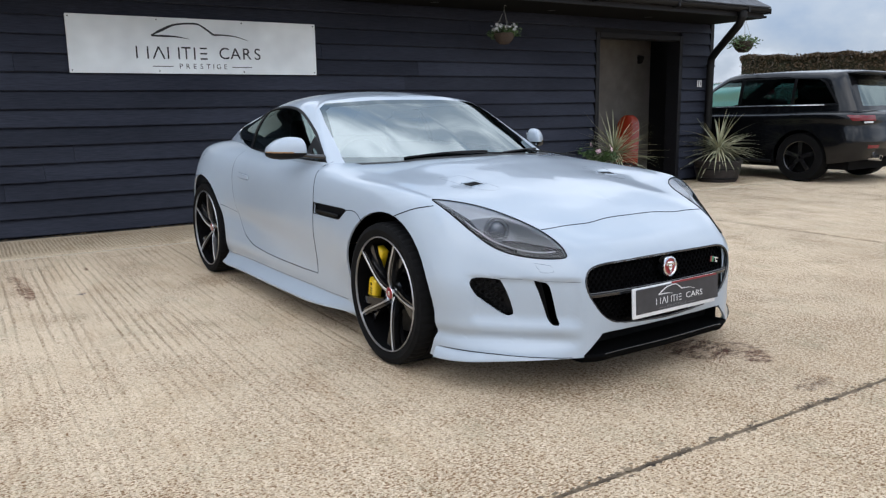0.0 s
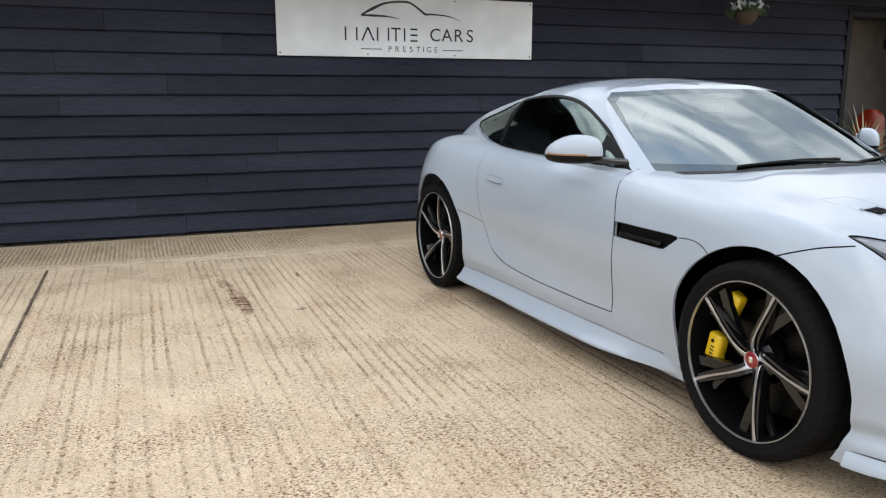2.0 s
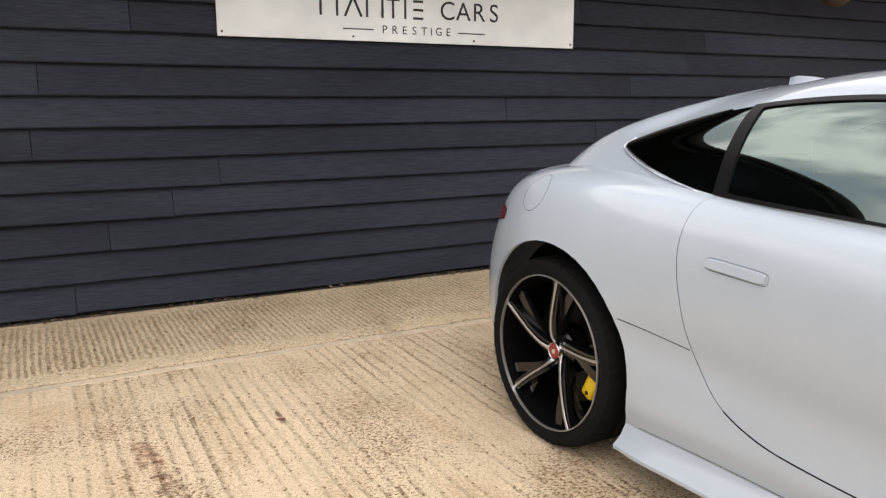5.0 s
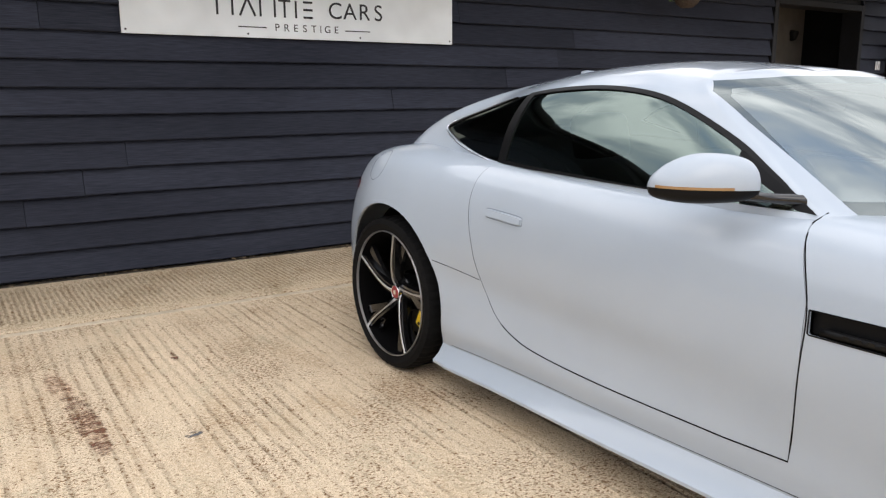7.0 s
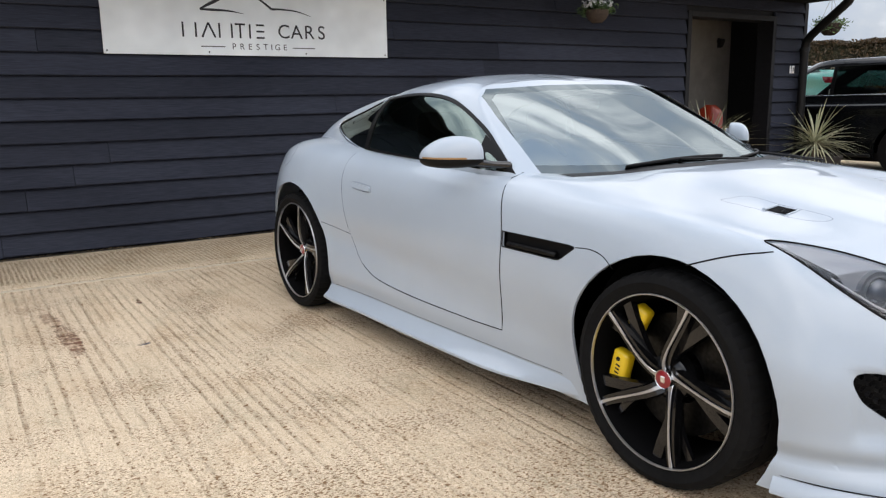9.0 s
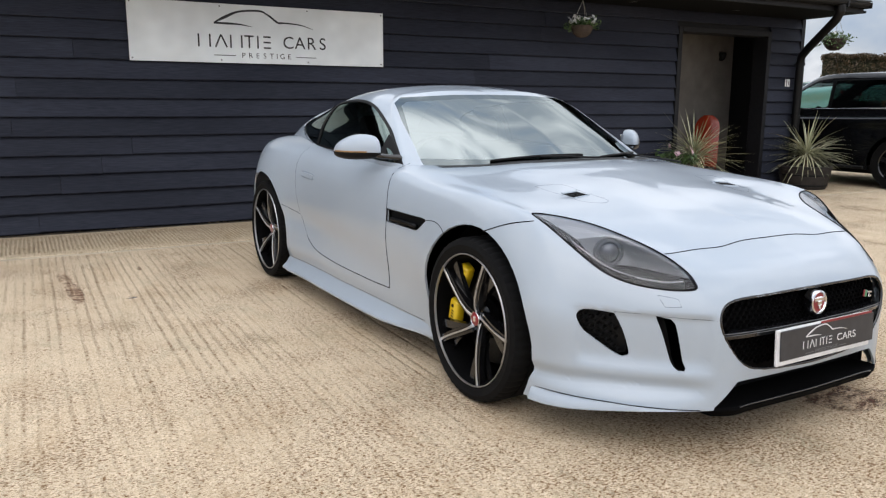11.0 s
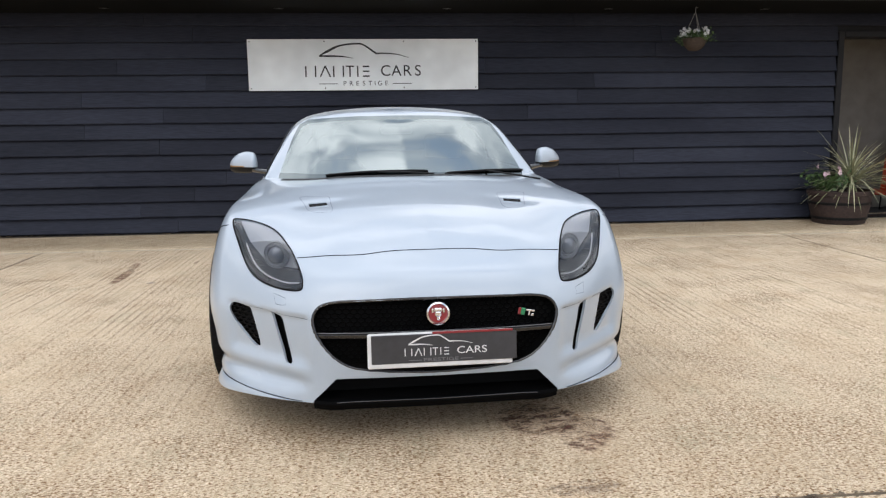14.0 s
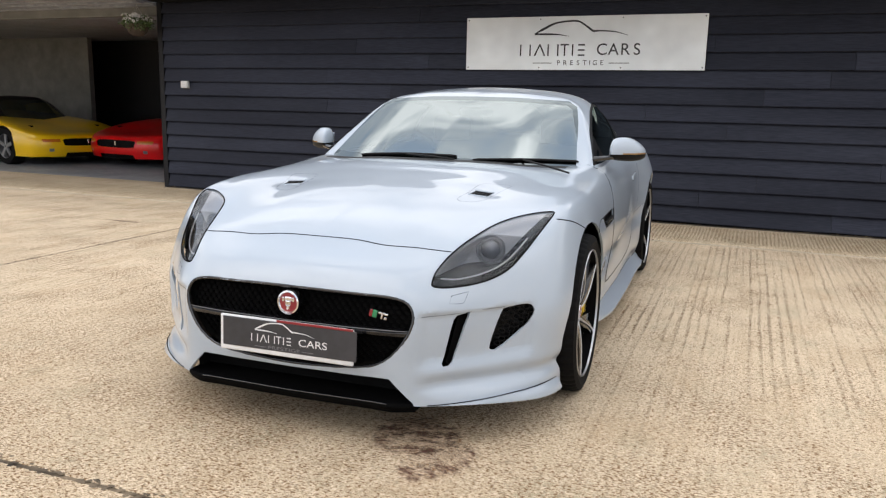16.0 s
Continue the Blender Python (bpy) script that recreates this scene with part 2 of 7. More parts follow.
def concrete(name, pitch, ridge, y0, y1, edges=None):
    """Tamped concrete: rows of dark ticks and shallow valleys that run towards the barn and fade out from y1 down to y0, where the aggregate lies bare."""
    m = material(name, (0.45, 0.38, 0.28), 0.9, spec=0.15)
    n, l, b = nodes_of(m)
    tc = n.new("ShaderNodeTexCoord")
    sep = n.new("ShaderNodeSeparateXYZ")
    l.new(tc.outputs["Object"], sep.inputs["Vector"])
    x, y = sep.outputs["X"], sep.outputs["Y"]

    def span(v, a, b_, lo=0.0, hi=1.0):
        r = n.new("ShaderNodeMapRange")
        for k, q in (("From Min", a), ("From Max", b_), ("To Min", lo), ("To Max", hi)):
            r.inputs[k].default_value = q
        l.new(v, r.inputs["Value"])
        return r.outputs["Result"]

    wob = add_noise(m, 1.1, 3)
    mid = add_noise(m, 2.4, 6)
    big = add_noise(m, 0.45, 5)
    fine = add_noise(m, 210, 3)
    grit = add_noise(m, 85, 3)
    rx = math_of(m, "ADD", x, math_of(m, "ADD", math_of(m, "MULTIPLY", add_noise(m, 1.0, 2, (5.0, 0.5, 1)), 0.045), math_of(m, "MULTIPLY", add_noise(m, 7.0, 2, (1, 0.6, 1)), 0.012)))
    if edges:
        rx = math_of(m, "ADD", rx, math_of(m, "MULTIPLY", add_noise(m, 26.0, 2, (1, 0.55, 1)), 0.022))
    wave = math_of(m, "SINE", math_of(m, "MULTIPLY", rx, 2 * math.pi / pitch))
    # each row deep in one stretch and worn flat in the next
    row = span(add_noise(m, 1.0, 4, (13, 0.32, 1)), 0.38, 0.58, 0.10, 1.0)
    patchy = span(add_noise(m, 1.3, 4), 0.34, 0.60, 0.25, 1.0)
    ragged = span(add_noise(m, 30, 3), 0.36, 0.56, 0.2, 1.0)
    fade = span(math_of(m, "ADD", y, math_of(m, "MULTIPLY_ADD", wob, 3.0, -1.5)), y0, y1, 0.16, 1.0)
    if edges:
        # fine ribs that die out in a trowelled band along either side
        yy = math_of(m, "ADD", y, math_of(m, "MULTIPLY_ADD", add_noise(m, 5.5, 4), 0.22, -0.11))
        band = math_of(m, "MULTIPLY", span(yy, edges[0], edges[0] + 0.05), span(yy, edges[1], edges[1] - 0.14))
        groove = math_of(m, "MULTIPLY", math_of(m, "MULTIPLY", span(wave, 0.35, -0.6), span(patchy, 0.25, 1.0, 0.45, 1.0)), math_of(m, "MULTIPLY", band, span(ragged, 0.2, 1.0, 0.55, 1.0)))
    else:
        groove = math_of(m, "MULTIPLY", math_of(m, "MULTIPLY", span(wave, -0.30, -0.93), row), math_of(m, "MULTIPLY", math_of(m, "MULTIPLY", fade, patchy), ragged))
    valley = math_of(m, "MULTIPLY", groove, ridge)
    bare = math_of(m, "SUBTRACT", 1.0, fade)
    peb = n.new("ShaderNodeTexVoronoi")
    peb.inputs["Scale"].default_value = 112
    l.new(tc.outputs["Object"], peb.inputs["Vector"])
    stones = ramp_of(m, peb.outputs["Color"], [(0.10, (0.13, 0.08, 0.046)), (0.30, (0.43, 0.315, 0.195)), (0.7, (0.62, 0.505, 0.36)), (0.93, (0.77, 0.65, 0.50))])
    c = mixed(m, math_of(m, "MULTIPLY_ADD", bare, 0.50, 0.24 if not edges else 0.12), ramp_of(m, fine, [(0.38, (0.54, 0.43, 0.30)), (0.50, (0.755, 0.62, 0.450)), (0.62, (0.89, 0.77, 0.60))]), stones)
    c = mixed(m, 1.0, c, ramp_of(m, mid, [(0.3, (0.93, 0.91, 0.88)), (0.7, (1.07, 1.06, 1.05))]), "MULTIPLY")
    c = mixed(m, 1.0, c, ramp_of(m, big, [(0.35, (0.95, 0.94, 0.93)), (0.65, (1.07, 1.06, 1.05))]), "MULTIPLY")
    # ochre blotches, worn through in specks, and thin grey-green weathering
    speck = span(add_noise(m, 60, 4, (0.8, 1.2, 1)), 0.44, 0.56, 0.12, 1.0)
    ochre = math_of(m, "MULTIPLY", span(add_noise(m, 2.9, 7, (1.6, 0.8, 1)), 0.50, 0.64), speck)
    c = mixed(m, math_of(m, "MULTIPLY", ochre, math_of(m, "MULTIPLY_ADD", bare, -0.28, 0.48)), c, (0.42, 0.275, 0.15))
    mossy = math_of(m, "MULTIPLY", span(add_noise(m, 3.7, 5, (1.3, 0.8, 1.7)), 0.54, 0.72), speck)
    c = mixed(m, math_of(m, "MULTIPLY", mossy, 0.5), c, (0.36, 0.325, 0.215))
    if edges:
        c = mixed(m, 1.0, c, (0.95, 0.955, 0.94), "MULTIPLY")
    c = mixed(m, math_of(m, "MULTIPLY", valley, 0.55), c, (0.23, 0.165, 0.105))
    # dark grains: thick in the worn rows, scattered where the aggregate lies bare
    def grains(scale, share):
        v = n.new("ShaderNodeTexVoronoi")
        v.inputs["Scale"].default_value = scale
        l.new(tc.outputs["Object"], v.inputs["Vector"])
        pick = n.new("ShaderNodeSeparateColor")
        l.new(v.outputs["Color"], pick.inputs["Color"])
        return span(math_of(m, "SUBTRACT", pick.outputs["Red"], share), 0.02, -0.02)

    lot = math_of(m, "MULTIPLY_ADD", span(mid, 0.40, 0.66), 0.16, -0.055)
    lot = math_of(m, "MULTIPLY", lot, math_of(m, "MULTIPLY_ADD", bare, -0.78, 1.0))
    if edges:
        lot = math_of(m, "MULTIPLY", lot, 0.4)
    coarse = grains(112, math_of(m, "ADD", math_of(m, "MULTIPLY_ADD", valley, 0.24, 0.012), math_of(m, "MULTIPLY", lot, 0.2)))
    # ragged flecks where the cement has worn away, lying across the rows
    fleck = math_of(m, "ADD", add_noise(m, 88, 2, (0.75, 1.35, 1)), math_of(m, "ADD", math_of(m, "MULTIPLY", bare, 0.072), math_of(m, "MULTIPLY", lot, 0.75)))
    small = span(fleck, 0.625, 0.652)
    tiny = span(math_of(m, "ADD", add_noise(m, 150, 2, (0.8, 1.3, 2)), math_of(m, "MULTIPLY_ADD", bare, 0.05, math_of(m, "MULTIPLY", lot, 0.5))), 0.62, 0.67)
    small = math_of(m, "MAXIMUM", small, math_of(m, "MULTIPLY", tiny, 0.7))
    hole = math_of(m, "MAXIMUM", math_of(m, "MULTIPLY", coarse, span(grit, 0.36, 0.46)), small)
    c = mixed(m, math_of(m, "MULTIPLY", hole, 0.85), c, (0.180, 0.085, 0.028))
    set_colour(m, c)
    h = math_of(m, "ADD", math_of(m, "MULTIPLY", valley, -1.0), math_of(m, "MULTIPLY", fine, 0.35))
    h = math_of(m, "ADD", h, math_of(m, "MULTIPLY", hole, -0.9))
    h = math_of(m, "ADD", h, math_of(m, "MULTIPLY", peb.outputs["Distance"], -0.4))
    bump_of(m, h, 0.8, 0.008)
    return m


CONCRETE = concrete("ribbed_concrete", 0.053, 1.0, 1.2, 4.6)
CONCRETE_STRIP = concrete("finely_ribbed_concrete", 0.032, 1.0, -5.0, -4.0, (7.22, 8.10))

# ---- mesh helpers ----
def link(name, bm, mat, parent=None, label="", smooth=False, angle=None):
    me = bpy.data.meshes.new(name)
    bm.to_mesh(me)
    bm.free()
    for mt in mat if isinstance(mat, (list, tuple)) else [mat]:
        me.materials.append(mt)
    if smooth:
        me.shade_smooth()
        if angle is not None:
            me.set_sharp_from_angle(angle=radians(angle))
    ob = new(name, me)
    if parent is not None:
        ob.parent = parent
    if label:
        ob["label"] = label
    return ob


def part(name, bm, mat, parent, label="", smooth=False, angle=None):
    return link(name, bm, mat, parent, label, smooth, angle)


def thing(name, m, label, category, group="", kind=""):
    e = new(name)
    e.matrix_world = m
    return tagged(e, label, category, group, kind)


def box(x0, x1, y0, y1, z0, z1, bevel=0.0, bm=None, seg=1):
    bm = bm or bmesh.new()
    vs = bmesh.ops.create_cube(bm, size=1)["verts"]
    for v in vs:
        v.co = Vector((x0 + (v.co.x + .5) * (x1 - x0), y0 + (v.co.y + .5) * (y1 - y0), z0 + (v.co.z + .5) * (z1 - z0)))
    if bevel:
        es = list({e for v in vs for e in v.link_edges})
        bmesh.ops.bevel(bm, geom=es, offset=bevel, segments=seg, affect="EDGES", profile=0.5)
    return bm


def lathe(profile, axis="Z", seg=48, bm=None, closed=False):
    """Turns a profile of (radius, height) round an axis."""
    bm = bm or bmesh.new()
    rings = []
    for r, h in profile:
        ring = []
        for i in range(seg):
            a = 2 * math.pi * i / seg
            c, s = r * math.cos(a), r * math.sin(a)
            ring.append(bm.verts.new({"Z": (c, s, h), "X": (h, c, s), "Y": (c, h, s)}[axis]))
        rings.append(ring)
    pairs = list(zip(rings, rings[1:])) + ([(rings[-1], rings[0])] if closed else [])
    for a, b in pairs:
        for i in range(seg):
            j = (i + 1) % seg
            bm.faces.new((a[i], a[j], b[j], b[i]))
    bmesh.ops.remove_doubles(bm, verts=bm.verts, dist=1e-5)
    bmesh.ops.recalc_face_normals(bm, faces=bm.faces)
    return bm


def tube(points, r, seg=8, bm=None, taper=None, caps=True):
    """A round bar along points."""
    bm = bm or bmesh.new()
    pts = [Vector(p) for p in points]
    rings = []
    side = None
    for i, p in enumerate(pts):
        d = (pts[min(i + 1, len(pts) - 1)] - pts[max(i - 1, 0)]).normalized()
        if side is None:
            side = d.orthogonal().normalized()
        side = (side - d * side.dot(d)).normalized()
        up = d.cross(side)
        rr = r if taper is None else r * taper[i]
        rings.append([bm.verts.new(p + rr * (math.cos(2 * math.pi * k / seg) * side + math.sin(2 * math.pi * k / seg) * up)) for k in range(seg)])
    for a, b in zip(rings, rings[1:]):
        for k in range(seg):
            bm.faces.new((a[k], a[(k + 1) % seg], b[(k + 1) % seg], b[k]))
    if caps:
        bm.faces.new(rings[0][::-1])
        bm.faces.new(rings[-1])
    return bm


def spline(keys, t):
    """Catmull-Rom through keys, t from 0 to len - 1."""
    n = len(keys) - 1
    i = min(int(t), n - 1)
    f = t - i
    p1, p2 = np.array(keys[i], float), np.array(keys[i + 1], float)
    p0 = np.array(keys[i - 1], float) if i > 0 else 2 * p1 - p2
    p3 = np.array(keys[i + 2], float) if i + 2 <= n else 2 * p2 - p1
    return 0.5 * ((2 * p1) + (p2 - p0) * f + (2 * p0 - 5 * p1 + 4 * p2 - p3) * f * f + (3 * p1 - p0 - 3 * p2 + p3) * f ** 3)


def smooth_line(keys, n):
    return [tuple(spline(keys, (len(keys) - 1) * i / (n - 1))) for i in range(n)]


def outline(keys, per=6):
    """A closed smooth outline through keys."""
    k = len(keys)
    ext = [keys[-1]] + list(keys) + [keys[0], keys[1]]
    return [tuple(spline(ext, 1 + i + j / per)) for i in range(k) for j in range(per)]


def loft(rails, nu, nv, mirror=True, bm=None):
    """A sheet over rails (lower edge to centre line), each a row of stations from the front round to the back."""
    bm = bm or bmesh.new()
    st = len(rails[0]) - 1
    cols = []
    for i in range(nu + 1):
        t = st * i / nu
        cross = [spline(r, t) for r in rails]
        cols.append([spline(cross, (len(rails) - 1) * j / nv) for j in range(nv + 1)])
    for sgn in ((1, -1) if mirror else (1,)):
        grid = [[bm.verts.new((sgn * p[0], p[1], p[2])) for p in c] for c in cols]
        for a, b in zip(grid, grid[1:]):
            for j in range(nv):
                f = (a[j], b[j], b[j + 1], a[j + 1])
                bm.faces.new(f if sgn > 0 else f[::-1])
    bmesh.ops.remove_doubles(bm, verts=bm.verts, dist=0.0008)
    return bm


def face_out(bm):
    """Turns all faces outwards from the middle of the form."""
    bmesh.ops.recalc_face_normals(bm, faces=bm.faces)
    c = sum((v.co for v in bm.verts), Vector()) / len(bm.verts)
    if sum(f.normal.dot(f.calc_center_median() - c) * f.calc_area() for f in bm.faces) < 0:
        bmesh.ops.reverse_faces(bm, faces=bm.faces)


def clip(bm, faces, axes, poly):
    """Cuts faces along a convex outline in the plane of two axes and returns those inside."""
    a, b = axes
    c = 3 - a - b
    area = sum(p[0] * q[1] - q[0] * p[1] for p, q in zip(poly, poly[1:] + poly[:1]))
    pts = poly if area > 0 else poly[::-1]
    inside = set(faces)
    for p, q in zip(pts, pts[1:] + pts[:1]):
        co, no = Vector((0, 0, 0)), Vector((0, 0, 0))
        co[a], co[b] = p
        no[a], no[b] = q[1] - p[1], p[0] - q[0]
        if no.length < 1e-9:
            continue
        no.normalize()
        geom = list(inside) + list({e for f in inside for e in f.edges}) + list({v for f in inside for v in f.verts})
        out = bmesh.ops.bisect_plane(bm, geom=geom, plane_co=co, plane_no=no, dist=1e-6)["geom"]
        inside = {f for f in inside | {g for g in out if isinstance(g, bmesh.types.BMFace)} if f.is_valid and (f.calc_center_median() - co).dot(no) < 0}
    return inside


def split_off(bm, faces):
    """Moves faces into a bmesh of their own."""
    faces = list(faces)
    other = bmesh.new()
    made = {}
    for f in faces:
        vs = []
        for v in f.verts:
            if v not in made:
                made[v] = other.verts.new(v.co)
            vs.append(made[v])
        other.faces.new(vs)
    bmesh.ops.delete(bm, geom=faces, context="FACES")
    return other


def thicken(ob, d, offset=-1):
    md = ob.modifiers.new("thickness", "SOLIDIFY")
    md.thickness, md.offset = d, offset
    sp = ob.modifiers.new("crisp_rim", "EDGE_SPLIT")
    sp.split_angle, sp.use_edge_sharp = radians(48), False
    return ob


def words(name, text, size, m, mat, parent=None, extrude=0.001, align="CENTER", space=1.0, width=None, label=""):
    """Lettering as a mesh; width stretches it to that many metres."""
    cu = bpy.data.curves.new(name, "FONT")
    cu.body, cu.size, cu.extrude, cu.align_x, cu.align_y, cu.space_character = text, size, extrude, align, "CENTER", space
    ob = bpy.data.objects.new(name + "_text", cu)
    scene.collection.objects.link(ob)
    bpy.context.view_layer.update()
    me = bpy.data.meshes.new_from_object(ob.evaluated_get(bpy.context.evaluated_depsgraph_get()))
    bpy.data.objects.remove(ob)
    bpy.data.curves.remove(cu)
    if width:
        xs = [v.co.x for v in me.vertices]
        k = width / (max(xs) - min(xs))
        for v in me.vertices:
            v.co.x *= k
    me.materials.clear()
    me.materials.append(mat)
    me.name = name
    out = new(name, me)
    if parent is not None:
        out.parent = parent
        out.matrix_basis = m
    else:
        out.matrix_world = m
    if label:
        out["label"] = label
    return out


def letters(name, text, size, cx, cz, width, y, mat, parent):
    """Evenly spaced capitals, each a part of its own."""
    room = [.55 if c == "I" else 1.0 for c in text]
    unit = width / sum(room)
    x = cx - width / 2
    for c, r in zip(text, room):
        words(name, c, size, pose(x + r * unit / 2, y, cz, 90), mat, parent, .0005)
        x += r * unit

# ---- more materials for the yard ----
TERRACOTTA = mottled("coir_basket", (0.035, 0.024, 0.017), (0.085, 0.058, 0.042), 45, 0.9, 0.6, 0.006)
TUB_WOOD = mottled("brown_resin_tub", (0.024, 0.014, 0.012), (0.052, 0.031, 0.026), 35, 0.6, 0.3, 0.003)
SOIL = mottled("potting_soil", (0.015, 0.010, 0.007), (0.05, 0.035, 0.025), 60, 0.95, 0.8, 0.01)
GALV = material("galvanised_chain", (0.45, 0.45, 0.44), 0.4, 0.9)
SIGN_WHITE = mottled("brushed_sign_panel", (0.81, 0.85, 0.86), (0.84, 0.88, 0.89), 9, 0.35, 0.03, 0.001)
INK = material("black_sign_ink", (0.01, 0.01, 0.012), 0.5)
WHITE_INK = material("white_plate_ink", (0.7, 0.7, 0.7), 0.5)
GREY_INK = material("grey_plate_ink", (0.16, 0.16, 0.165), 0.5)
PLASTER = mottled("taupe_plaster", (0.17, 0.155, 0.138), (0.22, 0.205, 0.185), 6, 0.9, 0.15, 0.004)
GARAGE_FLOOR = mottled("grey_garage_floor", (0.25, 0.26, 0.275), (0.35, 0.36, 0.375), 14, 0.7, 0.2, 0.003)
# floor colour darkened to stand in for the dimness of the room
ROOM_FLOOR = mottled("shaded_room_floor", (0.018, 0.019, 0.022), (0.035, 0.036, 0.040), 40, 0.9, 0.3, 0.003)
SLATE = mottled("grey_roof_slate", (0.07, 0.075, 0.085), (0.13, 0.135, 0.145), 22, 0.8, 0.3, 0.005)
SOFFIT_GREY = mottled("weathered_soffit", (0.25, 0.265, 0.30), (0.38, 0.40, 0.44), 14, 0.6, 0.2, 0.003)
CHAIR_RED = material("red_plastic", (0.33, 0.030, 0.008), 0.3, 0, 0.4)
JOINT = mottled("dirty_joint", (0.03, 0.024, 0.017), (0.07, 0.055, 0.038), 60, 0.95, 0.5, 0.005)
JOINT_DIRT = mottled("dirt_packed_joint", (0.035, 0.024, 0.016), (0.28, 0.21, 0.135), 9, 0.95, 0.5, 0.004)


def leaf_material(name, dark, light):
    m = material(name, light, 0.5)
    n, l, b = nodes_of(m)
    info = n.new("ShaderNodeObjectInfo")
    geo = n.new("ShaderNodeNewGeometry")
    f = add_noise(m, 12, 3)
    mixf = math_of(m, "MULTIPLY", math_of(m, "ADD", info.outputs["Random"], geo.outputs["Random Per Island"]), 0.5)
    c = ramp_of(m, math_of(m, "MULTIPLY_ADD", f, 0.35, math_of(m, "MULTIPLY", mixf, 0.8)), [(0.2, dark), (0.8, light)])
    set_colour(m, c)
    b.inputs["Subsurface Weight"].default_value = 0.0
    return m


LEAF_PALE = leaf_material("variegated_leaf", (0.15, 0.175, 0.08), (0.62, 0.59, 0.40))
LEAF_DRY = leaf_material("dry_leaf", (0.035, 0.024, 0.016), (0.24, 0.17, 0.10))
LEAF_GREEN = leaf_material("green_leaf", (0.03, 0.07, 0.02), (0.11, 0.18, 0.05))
HEDGE_LEAF = leaf_material("hedge_leaf", (0.018, 0.022, 0.009), (0.105, 0.062, 0.030))
PETAL_WHITE = leaf_material("white_petal", (0.6, 0.6, 0.62), (0.8, 0.8, 0.8))
PETAL_PINK = leaf_material("pink_petal", (0.5, 0.2, 0.3), (0.75, 0.55, 0.6))

# ---- the yard and the barn ----
WALL = 8.20
WL, WR, WTOP = -3.235, 10.10, 2.40
DX0, DX1, DTOP = 7.72, 9.33, 2.10
SOFFIT, EAVE = 2.37, 7.22
ground = tagged(link("ground", box(-160, 160, -160, 160, -0.3, -0.012), CONCRETE), "pale buff ribbed concrete yard with exposed aggregate", "ground", kind="structure")


def slab(x0, x1, y0, y1, mat=None, top=0.0):
    g = 0.008
    bm = box(x0 + g, x1 - g, y0 + g, y1 - g, -0.06, top, 0.006, seg=2)
    return part("slab", bm, mat or CONCRETE, ground)


for x0, x1 in ((-30, -9.0), (-9.0, -0.86), (-0.86, 6.50), (6.50, 14.0), (14.0, 40)):
    for y0, y1 in ((-14, -4.6), (-4.6, 1.655), (1.655, 7.11)):
        slab(x0, x1, y0, y1)
for x0, x1 in ((-2.42, 6.68), (6.68, 10.1), (10.1, 20), (-9.0, -2.42), (-30, -9.0)):
    slab(x0, x1, 7.11, 8.62, CONCRETE_STRIP, .008)
slab(10.1, 20, 8.62, 20)
# dirt packed into the joints
for bx in ((-30, 40, 1.64, 1.67), (-30, 40, 7.10, 7.12), (-.875, -.845, -14, 7.1), (6.485, 6.515, -14, 7.1)):
    part("joint_dirt", box(*bx, -.05, -.0035), JOINT_DIRT, ground)
# trowelled margin along the joint before the barn
TROWEL = mottled("trowelled_concrete", (0.50, 0.41, 0.295), (0.66, 0.56, 0.415), 26, 0.9, 0.5, 0.003)
for x0, x1 in ((-8.9, -0.87), (-0.85, 6.49), (6.51, 13.9)):
    part("joint_margin", box(x0, x1, 7.045, 7.098, -.02, .003, .003, seg=2), TROWEL, ground)
slab(20, 40, 7.11, 20)
# crumbled edges and grit along the open joints
rnd = random.Random(52)
bm = bmesh.new()
for k in range(2600):
    if k % 3:
        x, y = rnd.uniform(-3.5, 9.0), 1.655 + rnd.gauss(0, .011) + .006 * math.sin(k * .01)
    else:
        x, y = (-.86 if k % 2 else 6.50) + rnd.gauss(0, .011), rnd.uniform(-1.0, 7.0)
    size = rnd.uniform(.004, .013)
    n = rnd.choice((4, 5, 6))
    bm.faces.new([bm.verts.new((x + size * rnd.uniform(.6, 1.5) * math.cos(6.283 * i / n), y + size * rnd.uniform(.4, 1.0) * math.sin(6.283 * i / n), .0012 + .0004 * rnd.random())) for i in range(n)])
tagged(link("joint_grit", bm, JOINT_DIRT), "dark grit and crumbled edges along the slab joints", "grit", kind="stuff")


def patch(name, cx, cy, w, h, seed, mat, rot=0.0, rough=0.35):
    """A stain with a ragged edge, a skin on the concrete."""
    rnd = random.Random(seed)
    bm = bmesh.new()
    pts = []
    for i in range(40):
        a = 2 * math.pi * i / 40
        r = 1 + rough * (rnd.random() - .5) + .15 * math.sin(3 * a + seed)
        pts.append(bm.verts.new((w / 2 * r * math.cos(a), h / 2 * r * math.sin(a), 0)))
    bm.faces.new(pts)
    bmesh.ops.triangulate(bm, faces=bm.faces)
    ob = link(name, bm, mat)
    ob.matrix_world = pose(cx, cy, 0.0012, 0, 0, rot)
    return tagged(ob, "dark stain soaked into the concrete", "stain", "stains on the yard", "stuff")


